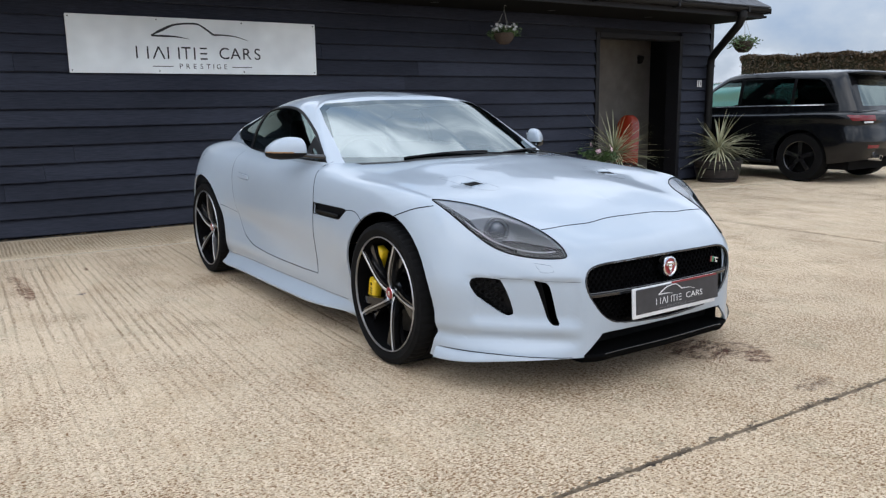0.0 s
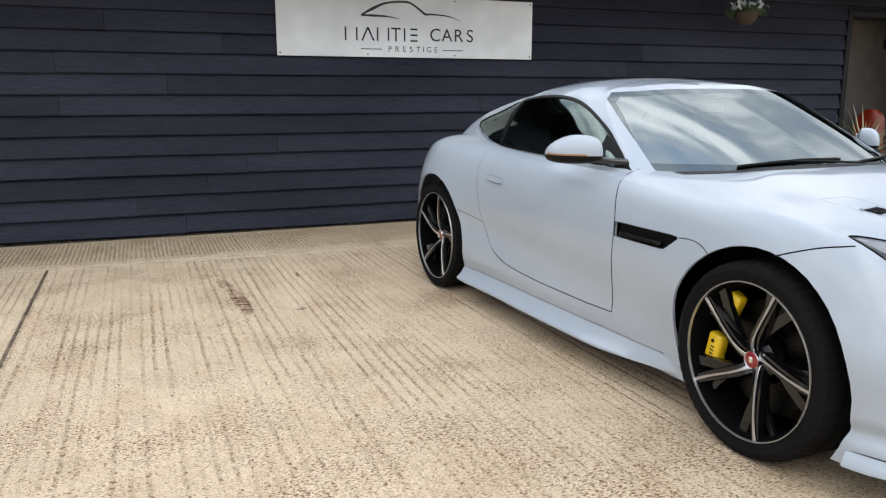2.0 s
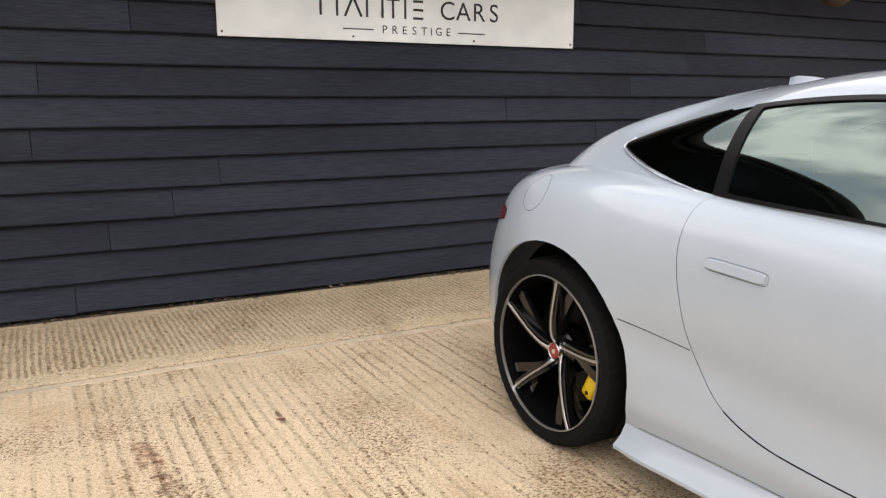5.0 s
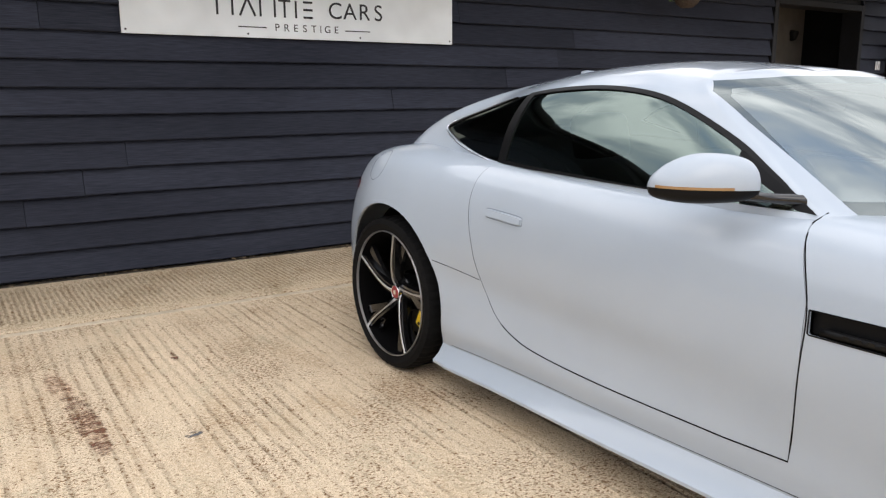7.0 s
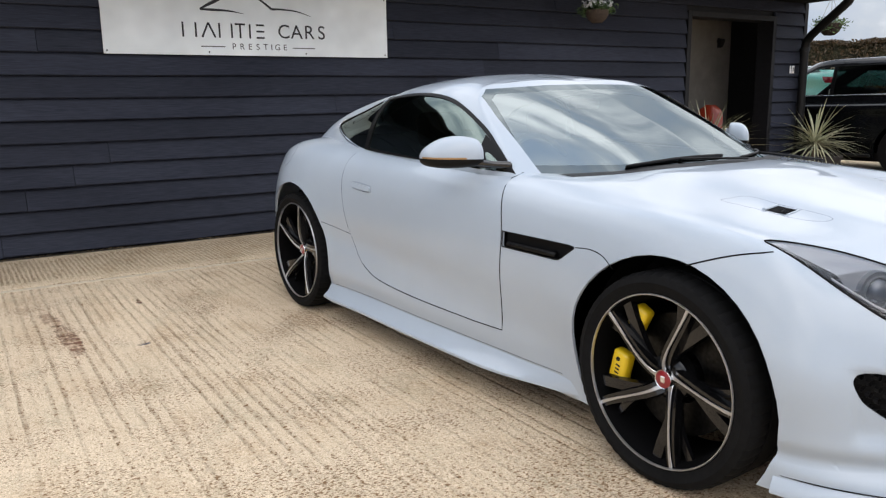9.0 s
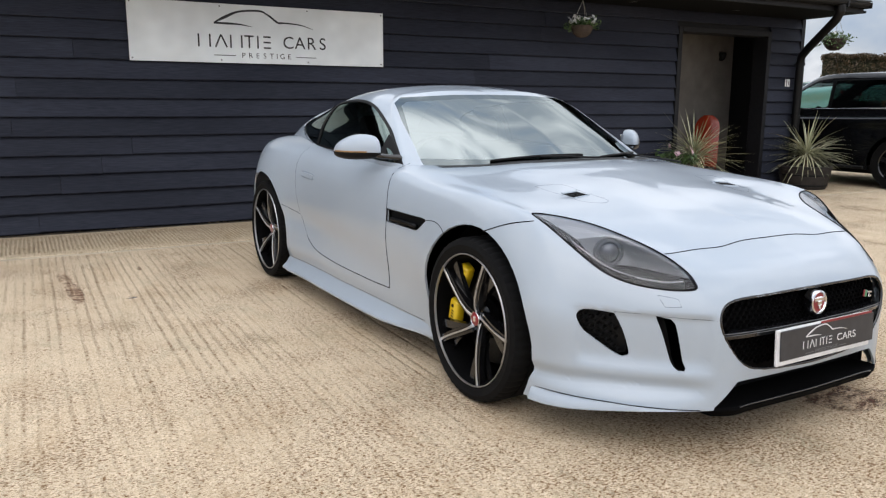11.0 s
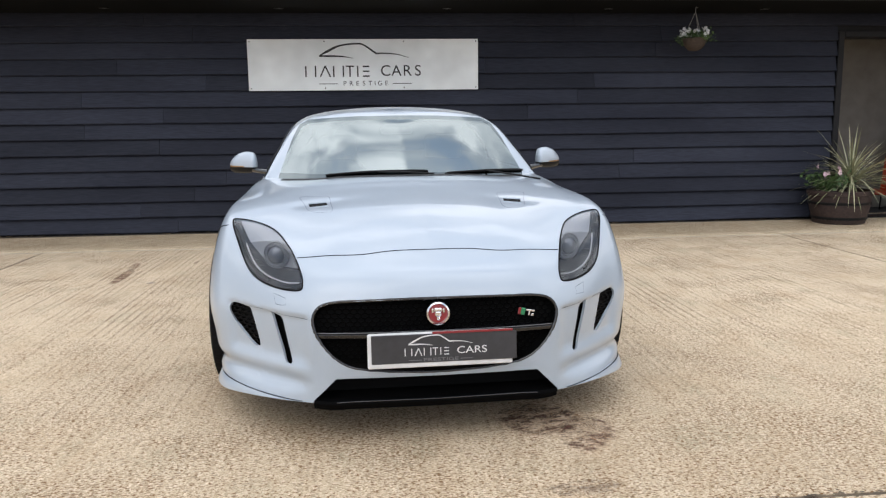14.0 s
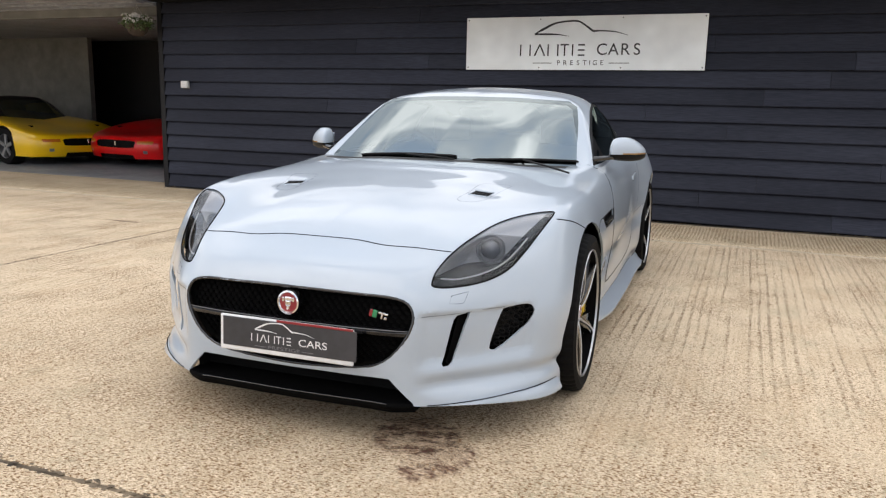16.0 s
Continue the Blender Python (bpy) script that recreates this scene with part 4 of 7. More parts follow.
def basket(x, y, z, seed, label, white=16, hook=.42, size=.78):
    rnd = random.Random(seed)
    t = thing("hanging_basket", pose(x, y, z) @ Matrix.Diagonal((size, size, size, 1)), label, "hanging basket", "baskets under the eaves")
    part("bowl", lathe([(.0005, -.155), (.07, -.148), (.125, -.10), (.155, -.03), (.163, .012), (.152, .014), (.14, -.02), (.0005, -.03)], "Z", 32), TERRACOTTA, t, "brown coir-lined bowl", True, 50)
    for k in range(3):
        a = 2 * math.pi * k / 3 + .5
        part("chain", tube([(.155 * math.cos(a), .155 * math.sin(a), .01), (.004 * math.cos(a), .004 * math.sin(a), hook - .06)], .0035, 6), GALV, t)
    part("hook", tube([(0, 0, hook - .07), (0, 0, hook), (.02, 0, hook + .02), (.03, 0, hook)], .004, 6), GALV, t)
    g, f = bmesh.new(), bmesh.new()
    for k in range(26):
        a, r = rnd.uniform(0, 6.28), .17 * math.sqrt(rnd.random())
        tuft(g, rnd, (r * 1.1 * math.cos(a), r * 1.1 * math.sin(a), -.02 + rnd.uniform(0, .11) - (.05 if r > .13 else 0)), (.10, .10, .08), 30, .036)
    for k in range(white):
        a, r = rnd.uniform(0, 6.28), .20 * math.sqrt(rnd.random())
        flower(f, (r * math.cos(a), r * math.sin(a), .06 + rnd.uniform(-.02, .08)), .027, rnd)
    part("foliage", g, LEAF_GREEN, t, "leafy green foliage")
    part("blossoms", f, PETAL_WHITE, t, "small white blossoms")


basket(5.77, 7.76, 2.035, 21, "coir hanging basket with white flowers under the soffit", 40, .42)
basket(-3.42, 8.0, 2.075, 22, "brown hanging basket brimming with white flowers", 60, .32, .90)
basket(11.58, 8.75, 2.19, 23, "hanging basket with grey-green foliage at the barn end", 3, .45, 1.08)
tagged(link("trim_bracket", tube([(10.08, 8.75, 2.30), (10.08, 8.75, 2.70), (11.60, 8.75, 2.70)], .012, 8), SATIN_BLACK), "black iron basket bracket on the barn end", "bracket", kind="structure")

# ---- red chair inside the doorway ----
chair = thing("shell_chair", pose(8.80, 8.76, .006, 0, 0, -62) @ Matrix.Diagonal((.86, .86, .97, 1)), "glossy red moulded plastic chair inside the doorway", "chair")
bm = bmesh.new()
rows = []
for i in range(29):
    t = i / 28
    for_y, z = (-.24 + .46 * min(t / .5, 1), .24 + .015 * math.sin(t * 6)) if t < .5 else (.22 + .14 * (t - .5) / .5, .24 + .80 * (t - .5) / .5)
    w = (.20 + .02 * math.sin(math.pi * t)) * (1 if t < .86 else max(.12, 1 - ((t - .86) / .14) ** 3) ** .45)
    rows.append([bm.verts.new((w * (j / 5 - 1), for_y - .03 * (1 - (j / 5 - 1) ** 2) * (1 if t > .5 else 0), z + (.03 * (j / 5 - 1) ** 2 if t < .5 else 0))) for j in range(11)])
for a, b in zip(rows, rows[1:]):
    for k in range(10):
        bm.faces.new((a[k], a[k + 1], b[k + 1], b[k]))
thicken(part("shell", bm, CHAIR_RED, chair, "glossy red seat shell", True), .012)
for sx, sy in ((-1, -1), (1, -1), (-1, 1), (1, 1)):
    part("leg", tube([(sx * .14, sy * .13, .25), (sx * .19, sy * .19, 0)], .010, 8), SATIN_BLACK, chair)
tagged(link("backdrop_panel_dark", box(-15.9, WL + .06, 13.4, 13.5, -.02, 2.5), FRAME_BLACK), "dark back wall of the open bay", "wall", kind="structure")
tagged(link("floor_bay", box(-15.9, WL + .05, 8.62, 13.5, -.05, .006, .004), GARAGE_FLOOR), "smooth grey floor of the open bay", "floor", kind="structure")
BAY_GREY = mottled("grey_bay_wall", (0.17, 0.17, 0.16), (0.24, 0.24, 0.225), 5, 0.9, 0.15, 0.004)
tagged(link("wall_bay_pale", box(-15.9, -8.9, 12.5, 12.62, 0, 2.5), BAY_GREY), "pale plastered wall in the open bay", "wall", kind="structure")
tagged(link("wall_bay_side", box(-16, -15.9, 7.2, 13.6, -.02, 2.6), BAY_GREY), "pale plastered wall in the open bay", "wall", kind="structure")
tagged(link("ceiling_bay", box(-15.9, WL + .06, WALL, 13.5, 2.36, 2.42), SOFFIT_GREY), "dim boarded ceiling of the open bay", "ceiling", kind="structure")
tagged(link("beam_bay", box(-15.9, WL + .05, WALL + .02, WALL + .16, 2.22, 2.36, .01), BAY_GREY), "grey lintel beam over the open bay", "beam", kind="structure")

# ---- leaf litter along the foot of the wall ----
rnd = random.Random(77)
bm = bmesh.new()
for k in range(1500):
    x, d = rnd.uniform(WL, DX0 - .1), abs(rnd.gauss(0, .035))
    if math.sin(x * 3.1) + math.sin(x * 7.7 + 1) < rnd.uniform(-1.6, 1.2):
        continue
    c = Vector((x, WALL - .022 - d, .011 + rnd.random() * .010))
    a = Vector((rnd.gauss(0, 1), rnd.gauss(0, 1), rnd.gauss(0, .3))).normalized() * rnd.uniform(.006, .022)
    b = Vector((rnd.gauss(0, 1), rnd.gauss(0, 1), rnd.gauss(0, .4))).normalized() * rnd.uniform(.004, .010)
    bm.faces.new([bm.verts.new(c + q) for q in (a, b, -a, -b)])
tagged(link("leaf_litter", bm, LEAF_DRY), "dry leaf litter along the wall foot", "leaf litter", kind="stuff")

# ---- clipped hedge beyond the yard ----
rnd = random.Random(31)
bm = bmesh.new()
for k in range(52000):
    t = rnd.random()
    p = Vector((18.3, 13.9, 0)).lerp(Vector((25, 4.0, 0)), t)
    d = rnd.uniform(0, 1.2) if k % 5 < 2 else .17 - abs(rnd.gauss(0, .05))
    z = 2.40 + .03 * math.sin(t * 40) + .025 * math.sin(t * 93) + rnd.uniform(-.05, .03) if rnd.random() < .35 else rnd.uniform(.1, 2.45)
    c = p + Vector((.83, .56, 0)) * d + Vector((0, 0, z))
    a, b = Vector((rnd.gauss(0, 1), rnd.gauss(0, 1), rnd.gauss(.3, 1))).normalized(), Vector((rnd.gauss(0, 1), rnd.gauss(0, 1), rnd.gauss(0, 1))).normalized()
    s = rnd.uniform(.022, .055)
    bm.faces.new([bm.verts.new(c + q) for q in (a * s, b * s * .5, -a * s, -b * s * .5)])
hedge = tagged(link("hedge", bm, HEDGE_LEAF), "tall clipped brownish green hedge", "hedge", kind="stuff")
core = bmesh.new()
hv = [Vector((18.5, 14.0, 0)), Vector((25.2, 4.1, 0)), Vector((26.0, 4.6, 0)), Vector((19.3, 14.6, 0))]
lo, hi = [core.verts.new(v) for v in hv], [core.verts.new(v + Vector((0, 0, 2.37))) for v in hv]
core.faces.new(hi)
for k in range(4):
    core.faces.new((lo[k], lo[(k + 1) % 4], hi[(k + 1) % 4], hi[k]))
part("twigs", core, mottled("hedge_core", (0.015, 0.015, 0.008), (0.05, 0.045, 0.022), 9, 0.95, 0.8, 0.05), hedge)

# ---- the white coupe ----
CAR = pose(2.488, 3.046, 0, 0, 0, 1.9)
coupe = thing("sports_coupe", CAR, "pearl white two-door sports coupe parked before a black barn", "car")
FA, RA = (0.048, 0.328), (2.645, 0.332)
RAIL_SILL = [(0, -.815, .165), (.30, -.806, .165), (.465, -.795, .163), (.705, -.615, .148), (.838, -.372, .122), (.86, .0, .12), (.84, .40, .13), (.84, .80, .17),
             (.84, 1.4, .175), (.84, 2.0, .18), (.87, 2.62, .17), (.84, 2.96, .2), (.70, 3.24, .24), (.4, 3.44, .24), (0, 3.52, .24)]
RAIL_LOW = [(0, -.838, .30), (.30, -.826, .30), (.48, -.785, .30), (.718, -.555, .30), (.858, -.36, .30), (.892, .0, .31), (.862, .40, .29), (.860, .80, .29),
            (.866, 1.4, .295), (.872, 2.0, .31), (.915, 2.62, .33), (.88, 2.95, .35), (.745, 3.23, .37), (.43, 3.48, .37), (0, 3.57, .37)]
RAIL_MID = [(0, -.842, .48), (.30, -.828, .48), (.51, -.765, .475), (.76, -.50, .475), (.880, -.33, .49), (.918, .0, .52), (.905, .40, .52), (.893, .80, .55),
            (.888, 1.4, .54), (.880, 2.0, .545), (.938, 2.62, .59), (.885, 2.95, .60), (.75, 3.21, .60), (.44, 3.49, .60), (0, 3.58, .60)]
RAIL_SHOULDER = [(0, -.775, .605), (.30, -.758, .60), (.495, -.700, .59), (.735, -.42, .655), (.825, -.24, .742), (.862, .04, .768), (.868, .44, .772), (.868, .82, .77),
                 (.868, 1.4, .77), (.858, 2.0, .785), (.885, 2.62, .82), (.83, 2.94, .82), (.69, 3.19, .80), (.42, 3.43, .81), (0, 3.53, .82)]
RAIL_CREST = [(0, -.66, .665), (.28, -.645, .665), (.485, -.60, .665), (.655, -.34, .735), (.725, -.16, .785), (.755, .10, .822), (.765, .48, .845), (.775, .86, .872),
              (.775, 1.4, .880), (.765, 2.0, .895), (.775, 2.62, .93), (.73, 2.92, .92), (.60, 3.15, .885), (.38, 3.36, .885), (0, 3.45, .90)]
RAIL_INNER = [(0, -.55, .712), (.24, -.53, .716), (.36, -.42, .745), (.42, -.20, .785), (.44, -.02, .812), (.46, .18, .842), (.50, .46, .876), (.54, .90, .885),
              (.56, 1.4, .90), (.54, 2.0, .93), (.52, 2.62, .96), (.48, 2.90, .945), (.38, 3.08, .92), (.24, 3.26, .915), (0, 3.33, .92)]
RAIL_CENTRE = [(0, -.45, .748), (0, -.41, .757), (0, -.30, .777), (0, -.12, .806), (0, .05, .831), (0, .22, .855), (0, .46, .888), (0, .90, .90),
               (0, 1.4, .92), (0, 2.0, .95), (0, 2.6, .97), (0, 2.86, .955), (0, 3.02, .935), (0, 3.16, .93), (0, 3.2, .93)]
shell = loft([RAIL_SILL, RAIL_LOW, RAIL_MID, RAIL_SHOULDER, RAIL_CREST, RAIL_INNER, RAIL_CENTRE], 196, 72)
face_out(shell)


def ease(a, b, t):
    t = min(max((t - a) / (b - a), 0), 1)
    return t * t * (3 - 2 * t)


# power bulge on the bonnet, scooped bumper corners
for v in shell.verts:
    x, y, z = abs(v.co.x), v.co.y, v.co.z
    if y < .75 and z > .64:
        v.co.z += .011 * (1 - ease(.30, .40, x - .05 * ease(-.3, .6, y))) * ease(-.60, -.15, y)
    if z > .7:
        v.co.z -= .007 * math.exp(-((x - .454) / .052) ** 2 - ((y + .022) / .045) ** 2)
    if y < -.25 and z < .6:
        k = ease(.455, .49, x) * (1 - ease(.755, .80, x)) * ease(.275, .33, z) * (1 - ease(.468, .49, z))
        v.co.y += .020 * k
        u = ease(.44, .56, x) * math.exp(-((z - .232) / .026) ** 2)
        v.co.x -= math.copysign(.014 * u, v.co.x)
        v.co.y += .020 * u
    # waisted flank that flares out again above the sill
    if .45 < y < 2.45 and z < .75:
        k = ease(.55, 1.5, y) * (1 - ease(2.18, 2.40, y))
        zc = .43 + .05 * (y - 1.4)
        v.co.x -= math.copysign(.017 * k * math.exp(-((z - zc) / .085) ** 2), v.co.x)
        v.co.x += math.copysign(.014 * (.35 + .65 * k) * ease(.5, .7, y) * (1 - ease(2.2, 2.4, y)) * (1 - ease(.25, .36, z)), v.co.x)

# even out the skin of the bonnet
for _ in range(14):
    bmesh.ops.smooth_vert(shell, verts=[v for v in shell.verts if not v.is_boundary and v.co.y < .62 and v.co.z > .655 and abs(v.co.x) < .70], factor=.5, use_axis_x=False, use_axis_y=False, use_axis_z=True)

ROOF_BASE = [(0, .47, .85), (.40, .53, .85), (.70, .76, .85), (.795, .88, .85), (.785, 1.4, .86), (.74, 2.05, .88), (.67, 2.66, .92), (.54, 3.05, .90), (0, 3.30, .90)]
ROOF_MID = [(0, .86, 1.055), (.37, .90, 1.048), (.625, 1.03, 1.025), (.710, 1.12, 1.02), (.714, 1.45, 1.04), (.679, 2.03, 1.05), (.603, 2.60, 1.035), (.46, 2.92, 1.03), (0, 3.10, 1.055)]
ROOF_EDGE = [(0, 1.27, 1.222), (.34, 1.28, 1.216), (.56, 1.31, 1.183), (.60, 1.36, 1.175), (.605, 1.60, 1.195), (.575, 2.05, 1.172), (.51, 2.52, 1.095), (.41, 2.70, 1.122), (0, 2.82, 1.155)]
ROOF_INNER = [(0, 1.34, 1.245), (.22, 1.36, 1.245), (.38, 1.40, 1.238), (.41, 1.46, 1.240), (.41, 1.68, 1.257), (.39, 2.0, 1.243), (.35, 2.32, 1.203), (.27, 2.43, 1.205), (0, 2.50, 1.224)]
ROOF_CENTRE = [(0, 1.42, 1.262), (0, 1.44, 1.264), (0, 1.49, 1.271), (0, 1.56, 1.279), (0, 1.70, 1.289), (0, 1.95, 1.286), (0, 2.12, 1.272), (0, 2.22, 1.260), (0, 2.28, 1.252)]
cabin = loft([ROOF_BASE, ROOF_MID, ROOF_EDGE, ROOF_INNER, ROOF_CENTRE], 144, 40)
for v in cabin.verts:
    # level crown along the middle of the roof
    if abs(v.co.x) < .2 and v.co.z > 1.19:
        v.co.z -= .07 * (.2 - abs(v.co.x)) ** 2 / .4
face_out(cabin)


def circle(cy, cz, r, n=44):
    return [(cy + r * math.cos(2 * math.pi * i / n), cz + r * math.sin(2 * math.pi * i / n)) for i in range(n)]


GRILLE = outline([(0, .541), (.25, .538), (.385, .531), (.437, .505), (.449, .455), (.420, .385), (.355, .315), (.25, .281), (0, .268), (-.25, .281), (-.355, .315), (-.420, .385), (-.449, .455), (-.437, .505), (-.385, .531), (-.25, .538)], 3)
SLOT = [(-.372, .255), (.372, .255), (.455, .172), (.47, .05), (-.47, .05), (-.455, .172)]
INTAKE = outline([(.786, .460), (.765, .482), (.708, .478), (.690, .462), (.660, .350), (.668, .330), (.69, .334), (.752, .392), (.778, .43)], 3)
SLIT = [(.606, .478), (.571, .470), (.561, .456), (.531, .305), (.536, .295), (.552, .296), (.559, .305)]
LAMP = outline([(.790, .768), (.774, .777), (.690, .765), (.612, .743), (.557, .708), (.515, .665), (.489, .617), (.484, .588), (.494, .567), (.56, .563), (.637, .574), (.692, .602), (.728, .650), (.763, .714)], 3)
DOOR = [(.856, .868), (.800, .70), (.800, .55), (.822, .292)] + smooth_line([(1.0, .288), (1.4, .294), (1.70, .309), (1.845, .335), (1.955, .392), (2.036, .500), (2.088, .655), (2.112, .765), (2.118, .855), (2.122, .905)], 65) + [(2.0, .97), (1.0, .97)]
VENT = [(.791, .684), (.789, .630), (.785, .627), (.50, .626), (.478, .629), (.464, .637), (.410, .676), (.414, .681), (.44, .684)]


def keep_convex(poly):
    """The convex hull of an outline."""
    pts = sorted(set(poly))
    def half(seq):
        h = []
        for p in seq:
            while len(h) > 1 and (h[-1][0] - h[-2][0]) * (p[1] - h[-2][1]) - (h[-1][1] - h[-2][1]) * (p[0] - h[-2][0]) <= 0:
                h.pop()
            h.append(p)
        return h[:-1]
    return half(pts) + half(pts[::-1])


def grown(poly, d):
    """A convex outline moved outwards by d."""
    cx, cy = sum(p[0] for p in poly) / len(poly), sum(p[1] for p in poly) / len(poly)
    out = []
    for p, q, r in zip(poly[-1:] + poly[:-1], poly, poly[1:] + poly[:1]):
        t = Vector((r[0] - p[0], r[1] - p[1]))
        n = Vector((t.y, -t.x)).normalized()
        if n.dot(Vector((q[0] - cx, q[1] - cy))) < 0:
            n = -n
        out.append((q[0] + d * n.x, q[1] + d * n.y))
    return out


def cut(bm, sgn, test, axes, poly, gap=0.0):
    """Cuts a panel out of a shell, with a gap round it, and returns it."""
    poly = keep_convex(poly)
    if axes[0] == 0 and sgn:
        poly = [(sgn * p[0], p[1]) for p in poly]
    fs = [f for f in bm.faces if test(f.calc_center_median()) and (sgn == 0 or f.calc_center_median().x * sgn > 0)]
    if gap:
        inner = clip(bm, fs, axes, keep_convex(poly))
        panel_faces = clip(bm, inner, axes, keep_convex(grown(poly, -gap)))
        ring = [f for f in clip_alive(bm, axes, keep_convex(poly), test, sgn) if f not in panel_faces]
        panel = split_off(bm, panel_faces)
        bmesh.ops.delete(bm, geom=[f for f in ring if f.is_valid], context="FACES")
        return panel
    return split_off(bm, clip(bm, fs, axes, poly))


def clip_alive(bm, axes, poly, test, sgn):
    """The faces whose middle lies inside a convex outline."""
    a, b = axes
    area = sum(p[0] * q[1] - q[0] * p[1] for p, q in zip(poly, poly[1:] + poly[:1]))
    pts = poly if area > 0 else poly[::-1]
    out = []
    for f in bm.faces:
        m = f.calc_center_median()
        if not test(m) or (sgn and m.x * sgn < 0):
            continue
        if all((q[0] - p[0]) * (m[b] - p[1]) - (q[1] - p[1]) * (m[a] - p[0]) > -1e-7 for p, q in zip(pts, pts[1:] + pts[:1])):
            out.append(f)
    return out


from mathutils.bvhtree import BVHTree
body_tree = BVHTree.FromBMesh(shell)
cabin_tree = BVHTree.FromBMesh(cabin)


def on_body(p, way, trees):
    """The first place on the body that a ray from p meets."""
    best = None
    for tr in trees:
        loc, nor, _, dist = tr.ray_cast(Vector(p), Vector(way).normalized())
        if loc is not None and (best is None or dist < best[2]):
            best = (loc, nor, dist)
    return best


def from_side(sgn, y, z, trees=None):
    return on_body((sgn * 3, y, z), (-sgn, 0, 0), trees or (body_tree,))


def from_front(x, z, trees=None):
    return on_body((x, -4, z), (0, 1, 0), trees or (body_tree,))


def from_top(x, y, trees=None):
    return on_body((x, y, 4), (0, 0, -1), trees or (body_tree,))


def seam(name, hits, r=0.0024, mat=None, lift=-0.0006):
    """A thin black tube let into the surface in place of a shaded gap."""
    pts = [h[0] + h[1] * lift for h in hits if h]
    return part(name, tube(pts, r, 6), mat or DEEP_BLACK, coupe, smooth=True)


def recessed(name, bm, shift, mat, label="", grow=1.06):
    """A cut-out panel set back behind its opening."""
    c = sum((v.co for v in bm.verts), Vector()) / len(bm.verts)
    for v in bm.verts:
        v.co = c + (v.co - c) * grow + Vector(shift)
    return part(name, bm, mat, coupe, label, True)


LAMPS, DOORS = [], []


# wheel arches, openings, lamps, doors
for sgn in (1, -1):
    for (cy, cz), r in ((FA, .380), (RA, .387)):
        cut(shell, sgn, lambda m: abs(m.x) > .6 and abs(m.y - cy) < .6 and m.z < .8, (1, 2), circle(cy, cz, r)).free()
    a = cut(shell, sgn, lambda m: m.y < -.2 and m.z < .6, (0, 2), INTAKE)
    recessed("intake_backing", a, (-sgn * .025, .045, 0), SATIN_BLACK)
    a = cut(shell, sgn, lambda m: m.y < -.4 and m.z < .6, (0, 2), SLIT)
    recessed("slit_backing", a, (0, .05, 0), DEEP_BLACK)
a = cut(shell, 0, lambda m: m.y < -.5, (0, 2), GRILLE)
recessed("grille_backing", a, (0, .055, 0), DEEP_BLACK, "black grille backing")
a = cut(shell, 0, lambda m: m.y < -.5, (0, 2), SLOT)
recessed("lower_intake", a, (0, .13, .03), SATIN_BLACK, "black lower air intake")
LAMP_RIM = [tuple(np.array(p) + (np.array(q) - np.array(p)) * k / 3) for p, q in zip(LAMP, LAMP[1:] + LAMP[:1]) for k in range(3)]
for sgn in (1, -1):
    lens = cut(shell, sgn, lambda m: m.y < .1 and m.z > .5, (0, 2), LAMP, 0.004)
    housing = lens.copy()
    bmesh.ops.subdivide_edges(housing, edges=list(housing.edges), cuts=2, use_grid_fill=True)
    # a deep bowl behind the raked lens, with a steep rim all round
    for v in housing.verts:
        x, z = abs(v.co.x), v.co.z
        rim = min(math.hypot(x - p[0], z - p[1]) for p in LAMP_RIM)
        back = -.405 + .4 * (x - .612)
        v.co += Vector((-sgn * .006, .012, -.004))
        v.co.y += max(0.0, back - v.co.y) * ease(.006, .034, rim)
    lamp = part("headlamp", lens, LAMP_GLASS, coupe, "clear headlamp lens over a dark housing", True)
    bowl = cut(housing, sgn, lambda m: True, (0, 2), [(x - .024, z + .014) for x, z in grown(keep_convex(LAMP), -.024)])
    part("lamp_bowl", bowl, LAMP_BOWL, lamp, "silver-grey lamp bowl", True)
    part("lamp_housing", housing, LAMP_GREY, lamp, "dark grey lamp bezel", True)
    LAMPS.append((sgn, lamp))
    door = cut(shell, sgn, lambda m: abs(m.x) > .6 and .6 < m.y < 2.3, (1, 2), DOOR, 0.0014)
    door_ob = part("door", door, PAINT, coupe, "", True)
    thicken(door_ob, 0.012)
    DOORS.append((sgn, door_ob))
    cut(shell, sgn, lambda m: abs(m.x) > .6 and m.y < 1.2, (1, 2), VENT).free()
body = part("body", shell, PAINT, coupe, "pearl white painted body shell", True)
thicken(body, 0.010)

# glazing
DLO = smooth_line([(.872, .884), (1.2, .890), (1.55, .897), (2.09, .913), (2.36, .956), (2.59, 1.02)], 16) + smooth_line([(2.60, 1.035), (2.48, 1.088), (2.34, 1.127), (2.16, 1.160), (1.92, 1.184), (1.70, 1.189), (1.50, 1.172), (1.34, 1.130), (1.14, 1.045), (1.0, .965), (.875, .888)], 56)
SCREEN = [(0, .80), (-.70, .80), (-.683, .895), (-.626, 1.09), (-.590, 1.172), (-.535, 1.203), (-.25, 1.218), (0, 1.221), (.25, 1.218), (.535, 1.203), (.590, 1.172), (.626, 1.09), (.683, .895), (.70, .80)]
pane = cut(cabin, 0, lambda m: m.y < 1.5, (0, 2), SCREEN)
clear = cut(pane, 0, lambda m: True, (0, 2), [(x, max(z, .908)) for x, z in grown(keep_convex(SCREEN), -0.024)])
part("windscreen", clear, WINDSCREEN, coupe, "raked windscreen that mirrors a cloudy sky", True)
part("windscreen_border", pane, SCREEN_BORDER, coupe, "black printed windscreen border", True)
